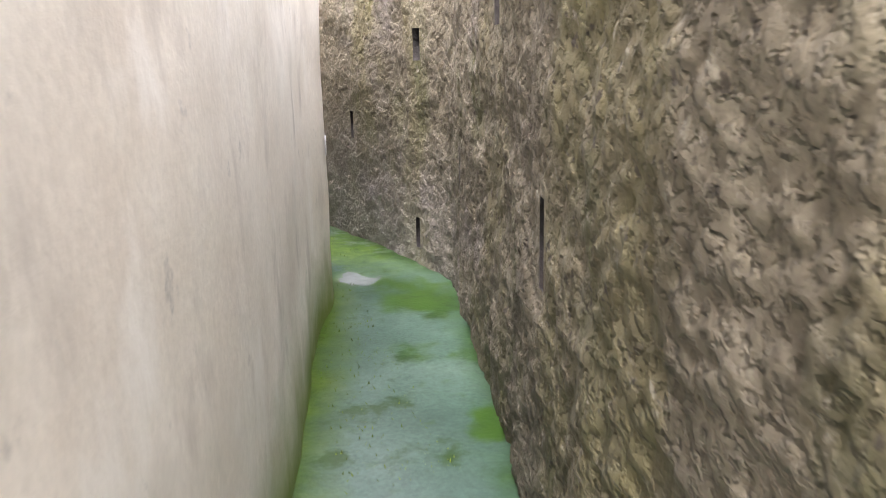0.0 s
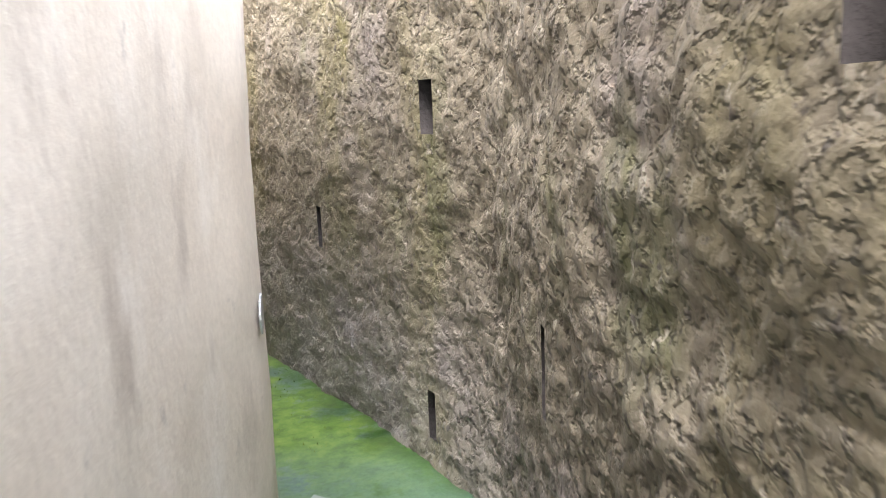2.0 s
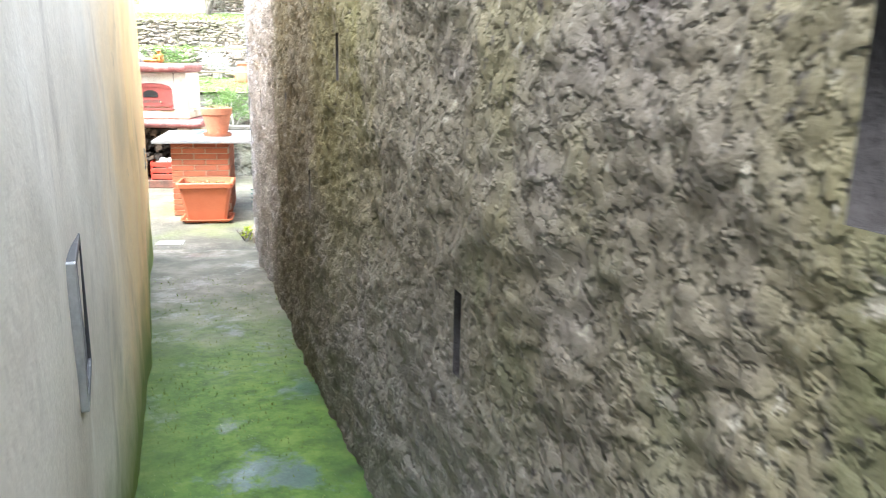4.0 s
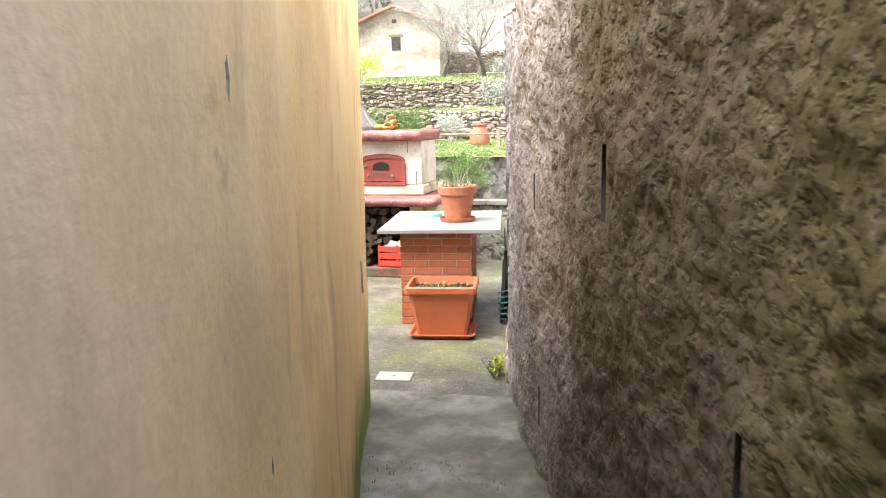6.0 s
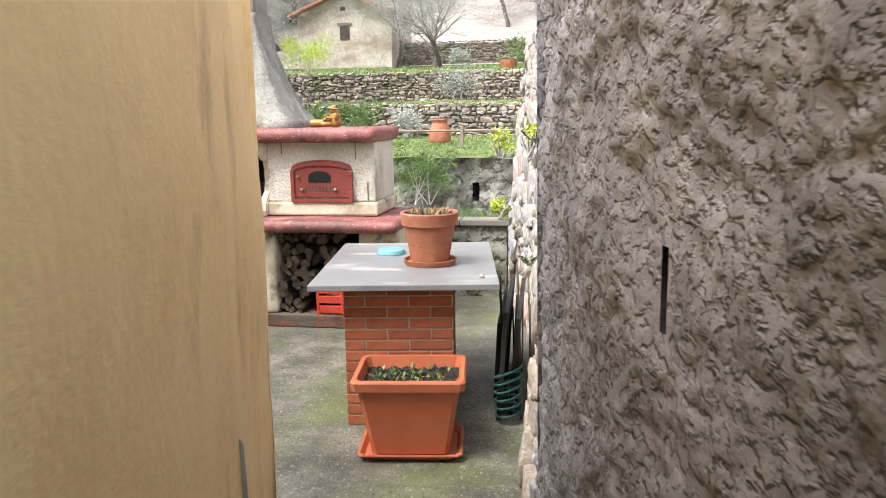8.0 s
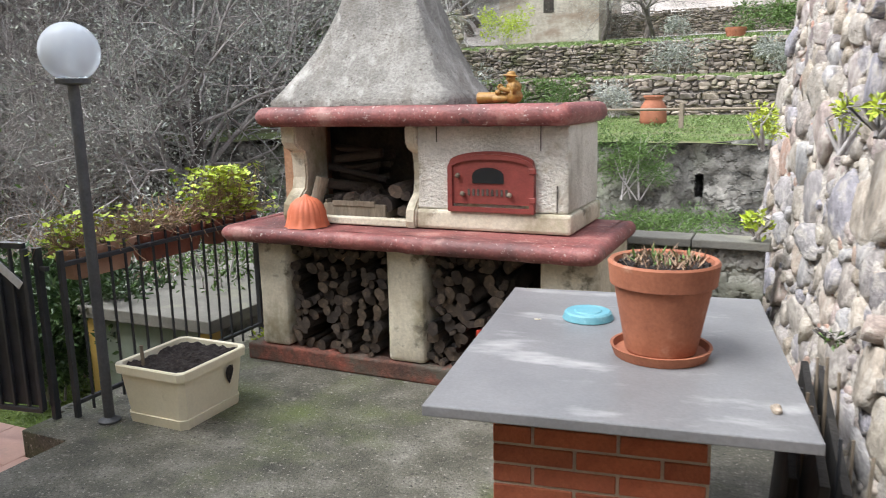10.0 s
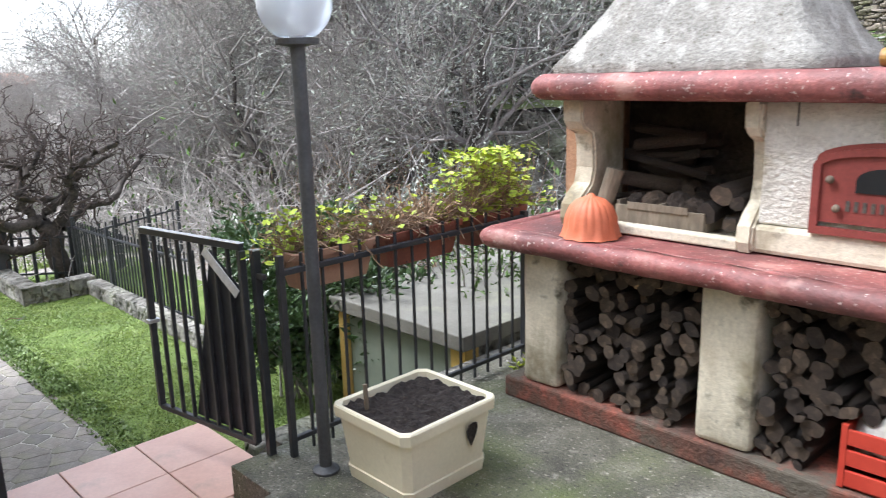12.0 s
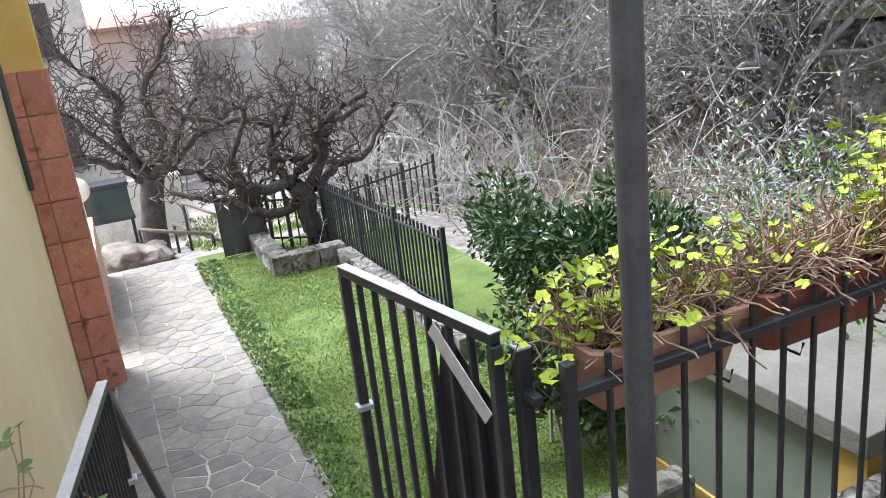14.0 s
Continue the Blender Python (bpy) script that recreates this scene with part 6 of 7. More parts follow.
for y in (10.36, 10.88):
    part("leg", boxed(-10.12, -10.08, y - 0.02, y + 0.02, -1.2, -0.38), IRON, hut)


# ---- trees ----
def limb(vs, fs, p, d, length, r, level, rnd, opt):
    """A wandering limb with side limbs; all go into one vertex list."""
    n = max(2, int(length / opt["seg"]))
    pts, rad = [p.copy()], [r]
    for i in range(n):
        k = (i + 1) / n
        d = (d + Vector((rnd.gauss(0, 1), rnd.gauss(0, 1), rnd.gauss(0, 1))) * opt["wander"] + Vector((0, 0, opt["up"]))).normalized()
        p = p + d * (length / n)
        pts.append(p.copy())
        rad.append(max(opt["tip"], r * (1 - k * opt["taper"])))
        if level < opt["levels"] and k > opt["bare"] * (1 if level == 0 else 0.4):
            for _ in range(opt["kids"][level]):
                if rnd.random() < opt["chance"]:
                    side = d.orthogonal().normalized()
                    side = Matrix.Rotation(rnd.random() * 6.28, 3, d) @ side
                    nd = (d * opt["ahead"] + side).normalized()
                    limb(vs, fs, p, nd, length * rnd.uniform(*opt["shrink"]), rad[-1] * rnd.uniform(0.45, 0.7), level + 1, rnd, opt)
    tv, tf = opt["trunk"] if level == 0 and "trunk" in opt else (vs, fs)
    ribbon(pts, rad, tv, tf, 6 if level == 0 else (4 if level < 2 else 3))
    if level == opt["levels"]:
        opt["ends"].append((pts[-1], d))
        opt["ends"].append((pts[len(pts) // 2], d))


def tree_kind(seed, height, r, **over):
    opt = dict(seg=0.45, wander=0.16, up=0.05, taper=0.75, levels=3, bare=0.25, kids=(2, 2, 1), chance=0.75, ahead=0.8, shrink=(0.38, 0.62), tip=0.006, ends=[])
    opt.update(over)
    rnd = random.Random(seed)
    vs, fs = [], []
    opt["trunk"] = ([], [])
    limb(vs, fs, Vector((0, 0, -0.2)), Vector((rnd.uniform(-0.15, 0.15), rnd.uniform(-0.15, 0.15), 1)), height, r, 0, rnd, opt)
    return as_mesh("trunk", *opt["trunk"], TRUNK), as_mesh("bare_crown", vs, fs, TWIG if seed % 2 else DARK_TWIG), opt["ends"]


DARK_TWIG = surf("dark_twig_bark", [(0.3, (0.16, 0.146, 0.14)), (0.7, (0.31, 0.292, 0.284))], 3, 0.95, 0.3, 30, grain=0.3, random_tint=0.25)
TRUNK = surf("grey_brown_trunk", [(0.3, (0.07, 0.06, 0.052)), (0.7, (0.17, 0.15, 0.132))], 5, 0.95, 0.7, 25, grain=0.4, random_tint=0.3, depth=0.02)
BARE = []
for s in range(5):
    tr, cr, ends = tree_kind(20 + s, 5.5 + s * 0.5, 0.10, wander=0.12, up=0.10, kids=(3, 3, 3), seg=0.42, tip=0.005)
    BARE.append((("trunk", tr), ("bare_crown", cr)))
OLIVES = []
for s in range(3):
    tr, cr, ends = tree_kind(60 + s, 4.2, 0.13, wander=0.24, kids=(3, 3, 2), seg=0.45, up=0.08)
    rnd = random.Random(s)
    pts = [e for e in ends]
    fn = lambda r_, pts=pts: ((lambda e: (e[0] + Vector((r_.gauss(0, 0.16), r_.gauss(0, 0.16), r_.gauss(0, 0.16))), e[1]))(r_.choice(pts)))
    OLIVES.append((("trunk", tr), ("limb_crown", cr), ("leaf_crown", leaf_cloud(fn, 9000, 0.058, s, LEAF_OLIVE if s != 2 else LEAF_GREY, 0.32))))
BRAMBLE = []
for s in range(3):
    rnd = random.Random(90 + s)
    vs, fs = [], []
    for _ in range(110):
        p = Vector((rnd.uniform(-0.9, 0.9), rnd.uniform(-0.9, 0.9), -0.1))
        d = Vector((rnd.gauss(0, 0.7), rnd.gauss(0, 0.7), 1.2)).normalized()
        pts = [p.copy()]
        for _k in range(8):
            p = p + d * rnd.uniform(0.14, 0.3)
            d = (d + Vector((rnd.gauss(0, 0.22), rnd.gauss(0, 0.22), -0.16 + rnd.gauss(0, 0.12)))).normalized()
            pts.append(p.copy())
        ribbon(pts, [0.008 * (1 - i / 10) for i in range(9)], vs, fs, 3)
    fn = lambda r_: (Vector((r_.gauss(0, 0.7), r_.gauss(0, 0.7), abs(r_.gauss(0, 0.6)))), Vector((0, 0, 1)))
    BRAMBLE.append((("stem_tangle", as_mesh("stem_tangle", vs, fs, TWIG if s else DRY_STEM)), ("foliage", leaf_cloud(fn, 260, 0.06, s, LEAF_MID, 0.4))))


def plant_tree(kind, name, label, category, group, x, y, turn, scale):
    t = thing(name, label, category, (x, y, ground_z(x, y)), turn, group, local=True)
    for nm, me in kind:
        c_ = new(nm, me)
        c_.parent = t
        if nm != "trunk":
            tagged(c_, kind="stuff")
    t.scale = (scale, scale, scale)
    return t


rnd = random.Random(77)
spots = []
while len(spots) < 84:
    az, r = radians(rnd.uniform(14, 74)), rnd.uniform(11, 52) if len(spots) > 30 else rnd.uniform(10, 24)
    x, y = -math.sin(az) * r, 11 + math.cos(az) * r
    if y < 15.6 or (az < radians(27) and r > 8) or (az < radians(33) and r < 21) or (az > radians(60) and r < 14) or az > radians(67) or any((x - a) ** 2 + (y - b) ** 2 < (1.1 + r * 0.02) ** 2 for a, b in spots):
        continue
    spots.append((x, y))
for i, (x, y) in enumerate(spots):
    if i % 2 == 1:
        plant_tree(OLIVES[i % len(OLIVES)], "olive_tree", "grey-green olive tree on the slope across the stream", "tree", "olive trees on the hillside", x, y, rnd.random() * 360, rnd.uniform(0.9, 1.5))
    else:
        plant_tree(BARE[i % len(BARE)], "bare_tree", "leafless grey winter tree on the slope", "tree", "bare trees on the hillside", x, y, rnd.random() * 360, rnd.uniform(0.75, 1.3) * (0.6 if y < 18 else 1) * (0.65 if y < 11 - 0.55 * x else 1))
n_ = 0
while n_ < 44:
    az, r = radians(rnd.uniform(5, 78)), rnd.uniform(5.5, 22)
    x, y = -math.sin(az) * r, 11 + math.cos(az) * r
    if y < 15.2 - 0.1 * r * (az > 1.0) or x > -2.6:
        continue
    plant_tree(BRAMBLE[n_ % 3], "bramble", "tangle of dry bramble stems on the bank", "bush", "brambles on the bank", x, y, rnd.random() * 360, rnd.uniform(0.8, 1.6))
    n_ += 1

# the crooked pruned trees over the far fence
PRUNED_TWIG = surf("purple_brown_twig", [(0.3, (0.05, 0.04, 0.037)), (0.7, (0.125, 0.098, 0.09))], 5, 0.95, 0.3, 30, grain=0.3)


def pruned(x0, trunk, limbs, seed, label, near, reach, twig_r):
    """A pruned tree whose limbs lie about in one upright plane. trunk: (y, z, radius); limbs: a radius, then (y, z) stations that it passes."""
    rnd = random.Random(seed)
    t = thing("pruned_tree", label, "tree", (x0, trunk[0][0], trunk[0][1]))

    def put(nm, vs, fs, mat, kind=""):
        ob = new(nm, as_mesh(nm, vs, fs, mat))
        ob.parent = t
        ob.matrix_parent_inverse = INVERSE[t.name]
        tagged(ob, kind=kind)

    def bend(pts, jitter):
        """A rounded, slightly knotty line through stations."""
        out = []
        for k in range(len(pts) - 1):
            p0, p1, p2, p3 = pts[max(k - 1, 0)], pts[k], pts[k + 1], pts[min(k + 2, len(pts) - 1)]
            for q in range(5):
                u = q / 5
                v = 0.5 * (2 * p1 + (p2 - p0) * u + (2 * p0 - 5 * p1 + 4 * p2 - p3) * u * u + (3 * p1 - p0 - 3 * p2 + p3) * u ** 3)
                out.append(v + Vector((rnd.gauss(0, jitter), rnd.gauss(0, jitter), rnd.gauss(0, jitter))))
        return out + [pts[-1]]
    vs, fs = [], []
    line = bend([Vector((x0 + rnd.uniform(-0.03, 0.03), y, z)) for y, z, r in trunk], 0.012)
    ribbon(line, [float(np.interp(k / (len(line) - 1) * (len(trunk) - 1), range(len(trunk)), [q[2] for q in trunk])) for k in range(len(line))], vs, fs, 10)
    put("trunk", vs, fs, DARK_BARK)
    tw, tf = [], []
    opt = dict(seg=0.075 * reach, wander=0.42, up=0.07, taper=0.5, levels=3, bare=0.3, kids=(1, 1, 1), chance=0.42, ahead=0.7, shrink=(0.4, 0.65), tip=twig_r, ends=[])
    for r, stations in limbs:
        drift = rnd.uniform(-0.35, 0.35) * reach
        pts = bend([Vector((x0 + drift * k, y, z)) for k, (y, z) in enumerate(stations)], 0.018)
        n = len(pts)
        rad = [r * (1 - 0.62 * k / n) * rnd.uniform(0.92, 1.1) for k in range(n)]
        vs, fs = [], []
        ribbon(pts, rad, vs, fs, 8)
        put("limb", vs, fs, DARK_BARK)
        for k in range(2, n):
            for _ in range(near if k > n * 0.35 else 1):
                d = Vector((rnd.gauss(0, 0.8), rnd.gauss(0, 0.8), rnd.uniform(0.1, 1.0))).normalized()
                limb(tw, tf, pts[k], d, rnd.uniform(0.3, 0.75) * reach, max(twig_r * 1.5, rad[k] * rnd.uniform(0.25, 0.45)), 1, rnd, opt)
    put("twig_crown", tw, tf, PRUNED_TWIG, "stuff")


pruned(-8.05, ((12.86, -0.82, 0.15), (12.74, -0.42, 0.12), (12.70, -0.1, 0.11), (12.55, 0.06, 0.10)), (
    (0.065, ((12.66, -0.2), (12.35, -0.28), (11.95, -0.12), (11.6, 0.0), (11.3, 0.1))),
    (0.070, ((12.55, 0.05), (12.1, 0.12), (11.75, 0.28), (11.4, 0.5), (11.1, 0.62))),
    (0.065, ((12.55, 0.06), (12.42, 0.42), (12.55, 0.68), (12.25, 0.82), (11.8, 0.86), (11.5, 1.05))),
    (0.075, ((12.74, -0.1), (12.98, 0.42), (12.86, 0.6), (13.1, 0.85), (13.4, 1.0))),
    (0.055, ((12.6, 0.12), (12.95, 0.36), (13.2, 0.66), (13.55, 0.8))),
    (0.060, ((12.8, -0.05), (13.2, 0.12), (13.6, 0.2), (14.05, 0.62), (14.2, 0.75))),
    (0.045, ((12.4, 0.4), (12.72, 0.32), (13.0, 0.42), (13.1, 0.9), (12.95, 1.15))),
    (0.045, ((12.5, 0.65), (12.75, 0.9), (12.7, 1.2))),
    (0.045, ((12.1, 0.12), (11.95, 0.5), (12.1, 0.85), (12.0, 1.1))),
), 4, "gnarled dark pruned fruit tree with bare crooked limbs", 1, 0.85, 0.007)
pruned(-12.0, ((11.15, -1.6, 0.24), (11.22, -0.8, 0.18), (11.35, -0.25, 0.17)), (
    (0.075, ((11.3, -0.4), (10.8, 0.1), (10.3, 0.3), (9.8, 0.5))),
    (0.075, ((11.35, -0.3), (11.0, 0.5), (11.1, 1.0), (10.6, 1.6), (10.2, 2.2))),
    (0.07, ((11.35, -0.25), (11.6, 0.4), (11.4, 1.0), (11.7, 1.6), (11.9, 2.0))),
    (0.07, ((11.4, -0.3), (12.0, 0.2), (12.5, 0.45), (12.9, 0.7))),
    (0.06, ((11.4, -0.3), (12.1, 0.6), (12.4, 1.0))),
    (0.055, ((11.3, -0.2), (10.9, 0.3), (10.4, 0.9), (9.9, 1.2))),
), 8, "second gnarled dark tree with bare limbs in the lower garden", 2, 1.3, 0.008)

# ---- terraced slope with dry walls ----
def stone_hull(rnd, pts=20, flat=0.75):
    """An angular field stone of about unit size."""
    bm = bmesh.new()
    for _ in range(pts):
        d = Vector((rnd.gauss(0, 1), rnd.gauss(0, 1), rnd.gauss(0, 1))).normalized()
        p = Vector([math.copysign(abs(c) ** 0.55, c) for c in d])
        p *= rnd.uniform(0.82, 1.0)
        bm.verts.new((p.x, p.y * flat, p.z))
    r = bmesh.ops.convex_hull(bm, input=bm.verts)
    junk = [e for e in r["geom_interior"] if isinstance(e, bmesh.types.BMVert)]
    bmesh.ops.delete(bm, geom=junk, context="VERTS")
    bmesh.ops.recalc_face_normals(bm, faces=bm.faces)
    return bm


hull_rnd = random.Random(31)
HULLS = []
for _ in range(10):
    b_ = stone_hull(hull_rnd)
    HULLS.append(([v.co.copy() for v in b_.verts], [[v.index for v in f.verts] for f in b_.faces] if not b_.verts.index_update() else None))
    b_.free()


def dry_wall(name, x0, x1, y, z0, z1, seed, label, course=(0.07, 0.13), width=(0.13, 0.34)):
    """A dry stone wall face towards the south, its stones joined into one mesh over a dark core."""
    rnd = random.Random(seed)
    w = thing(name, label, "wall", ((x0 + x1) / 2, y, z0), kind="structure")
    part("core", boxed(x0, x1, y + 0.04, y + 0.5, z0 - 1.2, z1 - 0.06), HILL_SOIL, w)
    vs, fs = [], []
    z = z0
    while z < z1 - 0.03:
        h = rnd.uniform(*course)
        x = x0 + rnd.uniform(-0.2, 0)
        while x < x1:
            l = rnd.uniform(*width) * rnd.choice((0.45, 0.7, 1.0, 1.0, 1.3))
            hv, hf = rnd.choice(HULLS)
            b = len(vs)
            a = rnd.uniform(-0.2, 0.2)
            hh = h * rnd.uniform(0.75, 1.45) * (1.25 if l > width[1] else 1)
            zc = z + h / 2 + rnd.uniform(-0.3, 0.3) * h
            yc = y + rnd.uniform(-0.05, 0.03)
            for p in hv:
                vs.append((x + l / 2 + p.x * l * 0.52, yc + p.y * 0.13, zc + p.z * hh * 0.5 + p.x * a * l * 0.5))
            fs += [[i + b for i in f] for f in hf]
            x += l * 0.95
        z += h * 0.95
    ob = new("wall_stones", as_mesh("wall_stones", vs, fs, STONE_FAR, False))
    ob.parent = w
    ob.matrix_parent_inverse = INVERSE[w.name]
    tagged(ob, kind="stuff")
    return w


def terrace_grass(name, y0, y1, za, zb, x0, x1, label):
    bm = bmesh.new()
    nx, ny = 40, 10
    rows = [[bm.verts.new((x0 + (x1 - x0) * i / nx, y0 + (y1 - y0) * j / ny, za + (zb - za) * j / ny + fbm((x0 + (x1 - x0) * i / nx) * 0.5, (y0 + (y1 - y0) * j / ny) * 0.5, za, 3) * 0.08)) for i in range(nx + 1)] for j in range(ny + 1)]
    for a, b in zip(rows, rows[1:]):
        for i in range(nx):
            bm.faces.new((a[i], a[i + 1], b[i + 1], b[i]))
    return solo(name, bm, HILL_SOIL if za > 4 else TERRACE_SOIL, label, "grass slope", kind="structure", smooth=True)


gw = thing("retaining_wall", "weathered grey retaining wall with a drain hole", "wall", (3, 20, 0), kind="structure")
bm = bmesh.new()
NX, NZ = 180, 24
gr = []
for i in range(NX + 1):
    x = -9.4 + 21.4 * i / NX
    top = 1.0 + 0.05 * max(x, -0.5) + fbm(x * 0.7, 1, 2, 2) * 0.06
    gr.append([bm.verts.new((x, 20.0 + fbm(x * 1.6, j * 0.4, 4, 5) * 0.20 + 0.12 * j / NZ, -1.6 + (top + 1.6) * j / NZ)) for j in range(NZ + 1)])
for a, b in zip(gr, gr[1:]):
    for j in range(NZ):
        if not (a[j].co.x < 1.65 < b[j].co.x and 0.28 < a[j].co.z < 0.52):
            bm.faces.new((a[j], b[j], b[j + 1], a[j + 1]))
part("wall_face", bm, WALL_GREY, gw, smooth=True)
part("wall_core", boxed(-9.4, 12, 20.5, 20.8, -1.8, 0.7), WALL_GREY, gw)
terrace_grass("terrace_lower", 19.98, 26.2, 1.07, 1.32, -9, 16, "green grass terrace above the grey wall")
terrace_grass("terrace_middle", 26.1, 31.2, 2.08, 2.3, -10, 17, "narrow grass terrace between dry stone walls")
terrace_grass("terrace_upper", 31.1, 46, 3.16, 4.4, -12, 18, "grass slope in front of the stone cottage")
terrace_grass("terrace_top", 46, 75, 4.4, 14.0, -16, 30, "rough grass slope behind the cottage")
dry_wall("dry_stone_wall", -9, 12, 26.0, 1.2, 2.12, 3, "dry stone terrace wall of brown and grey stones")
dry_wall("dry_stone_wall", -10, 13, 31.0, 2.2, 3.2, 4, "upper dry stone terrace wall of brown stones")
dry_wall("dry_stone_wall", -5.4, 6, 46.3, 4.2, 5.6, 5, "far dry stone wall beside the cottage")
dry_wall("dry_stone_wall", -22, -10.6, 40.0, 2.6, 5.4, 6, "tall dry stone wall on the slope left of the cottage", (0.14, 0.24), (0.3, 0.6))
blades("grass", [(-4, 8, 20.2, 25.8)], 900, 0.045, 21, LEAF_CLOVER, "grass on the lower terrace", lambda x, y: 1.08 + 0.04 * (y - 20.1))
blades("grass", [(-6, 8, 26.2, 30.9)], 400, 0.06, 22, LEAF_CLOVER, "grass on the middle terrace", lambda x, y: 2.08 + 0.043 * (y - 26.1))
blades("grass", [(-10, 10, 31.2, 44)], 120, 0.09, 23, LEAF_CLOVER, "grass on the upper slope", lambda x, y: 3.16 + 0.083 * (y - 31.1))

# cottage
ct = thing("stone_cottage", "old pale stone cottage with a terracotta tile roof", "house", (-8.1, 47.0, 4.2))
COTTAGE = surf("worn_cottage_plaster", [(0.3, (0.26, 0.21, 0.16)), (0.5, (0.46, 0.41, 0.34)), (0.7, (0.60, 0.56, 0.48))], 0.9, 0.95, 0.7, 7, stains=[((0.28, 0.20, 0.14), 0.6, 0.5, 0.7, (1, 1, 2))], grain=0.25, depth=0.05)
bm = bmesh.new()
gx0, gx1, gy0, gy1, ze, zr = -10.6, -5.7, 45.0, 50.0, 7.0, 7.95
pts = [(gx0, 3.4), (gx1, 3.4), (gx1, ze), ((gx0 + gx1) / 2, zr), (gx0, ze)]
a_ = [bm.verts.new((x, gy0, z)) for x, z in pts]
b_ = [bm.verts.new((x, gy1, z)) for x, z in pts]
bm.faces.new(a_)
bm.faces.new(b_[::-1])
for k in range(5):
    bm.faces.new((a_[k], b_[k], b_[(k + 1) % 5], a_[(k + 1) % 5]))
part("cottage_wall", bm, COTTAGE, ct)
cx_ = (gx0 + gx1) / 2
ROOF = surf("terracotta_roof", [(0.3, (0.28, 0.12, 0.07)), (0.7, (0.44, 0.22, 0.14))], 4, 0.9, 0.6, 9, stretch=(1, 0.2, 1), grain=0.3)
part("roof_slope", strip_bar((cx_, 47.3, zr + 0.06), (gx1 + 0.35, 47.3, ze - 0.08), 5.6, 0.12), ROOF, ct, "terracotta tile roof slope")
part("roof_slope", strip_bar((cx_, 47.3, zr + 0.06), (gx0 - 0.35, 47.3, ze - 0.08), 5.6, 0.12), ROOF, ct, "terracotta tile roof slope")
win = part("window", boxed(-8.36, -7.86, 44.97, 45.02, 5.72, 6.42), DARK_BROWN, ct, "small dark window")
part("lintel", boxed(-8.5, -7.72, 44.95, 45.03, 6.422, 6.56), OLD_WOOD, win, "wooden lintel")
part("window", boxed(-8.3, -8.06, 44.97, 45.02, 7.15, 7.35), DARK_BROWN, ct, "tiny attic opening")

# jar, rail and shrubs of the slope
bm = bmesh.new()
lathe(bm, [(0.001, 0), (0.22, 0), (0.25, 0.1), (0.24, 0.35), (0.17, 0.46), (0.15, 0.5), (0.19, 0.53), (0.19, 0.57), (0.14, 0.57), (0.001, 0.5)], 28)
solo("clay_jar", bm, TERRACOTTA, "large pale terracotta jar on the grass terrace", "jar", smooth=True, m=pose(0.36, 23.6, 1.18))
bm = bmesh.new()
lathe(bm, [(0.001, 0), (0.25, 0), (0.33, 0.3), (0.34, 0.38), (0.3, 0.38), (0.001, 0.3)], 24)
solo("flower_pot", bm, TERRACOTTA, "terracotta pot on the upper terrace", "flower pot", m=pose(0.9, 36.0, 3.5))
rf = thing("wooden_rail_fence", "thin grey wooden rail fence on the grass terrace", "fence", (0, 22.6, 1.1))
vs, fs = [], []
ribbon([Vector((-5, 22.6, 1.52)), Vector((-1, 22.6, 1.50)), Vector((3, 22.6, 1.50)), Vector((7, 22.6, 1.53))], 0.025, vs, fs, 6)
ob = new("rail", as_mesh("rail", vs, fs, OLD_WOOD))
ob.parent = rf
ob.matrix_parent_inverse = INVERSE[rf.name]
for k in range(7):
    part("post", boxed(-5.04 + 2 * k, -4.96 + 2 * k, 22.56, 22.64, 1.05, 1.6, 0.01), OLD_WOOD, rf)
for x, y, z, rx, ry, rz, n, s, mat, lab in (
        (0.7, 19.7, 0.85, 0.6, 0.4, 0.55, 3600, 0.05, LEAF_MID, "green leafy bush growing over the grey wall"),
        (1.5, 19.0, 0.0, 1.0, 0.5, 0.30, 3600, 0.05, LEAF_MID, "low green plants at the foot of the grey wall"),
        (-2.9, 24.9, 1.75, 0.55, 0.5, 0.6, 1500, 0.08, LEAF_MID, "green rosemary bush before the dry stone wall"),
        (-1.9, 25.0, 1.75, 0.55, 0.5, 0.55, 1500, 0.08, LEAF_MID, "green rosemary bush before the dry stone wall"),
        (-4.3, 25.0, 1.8, 0.85, 0.6, 0.75, 1800, 0.09, LEAF_GREY, "grey-green shrub before the dry stone wall"),
        (-0.75, 25.2, 1.7, 0.45, 0.4, 0.42, 1200, 0.07, LEAF_OLIVE, "silvery lavender bush before the dry stone wall"),
        (-0.2, 30.3, 2.75, 0.85, 0.5, 0.6, 1200, 0.09, LEAF_GREY, "grey leafless shrub on the middle terrace"),
        (2.4, 30.3, 2.75, 0.8, 0.5, 0.55, 1200, 0.09, LEAF_GREY, "grey leafless shrub on the middle terrace"),
        (1.9, 37.0, 4.2, 1.3, 0.9, 0.8, 2200, 0.12, LEAF_MID, "green bush on the upper slope"),
        (-6.0, 33.0, 4.0, 0.9, 0.8, 0.7, 1500, 0.10, LEAF_LIME, "yellow-green bush on the upper slope"),
        (-1.2, 37.5, 4.1, 0.5, 0.5, 0.5, 800, 0.10, LEAF_GREY, "purple-grey dry shrub on the upper slope"),
        (-8.4, 25.5, 2.7, 1.15, 1.0, 1.5, 5200, 0.09, LEAF_MID, "dense green evergreen bush on the slope")):
    bush("shrub", lab, (x, y, z), (rx, ry, rz), n, s, int(abs(x) * 100 + y), mat, 18, 0.32)
rnd = random.Random(12)
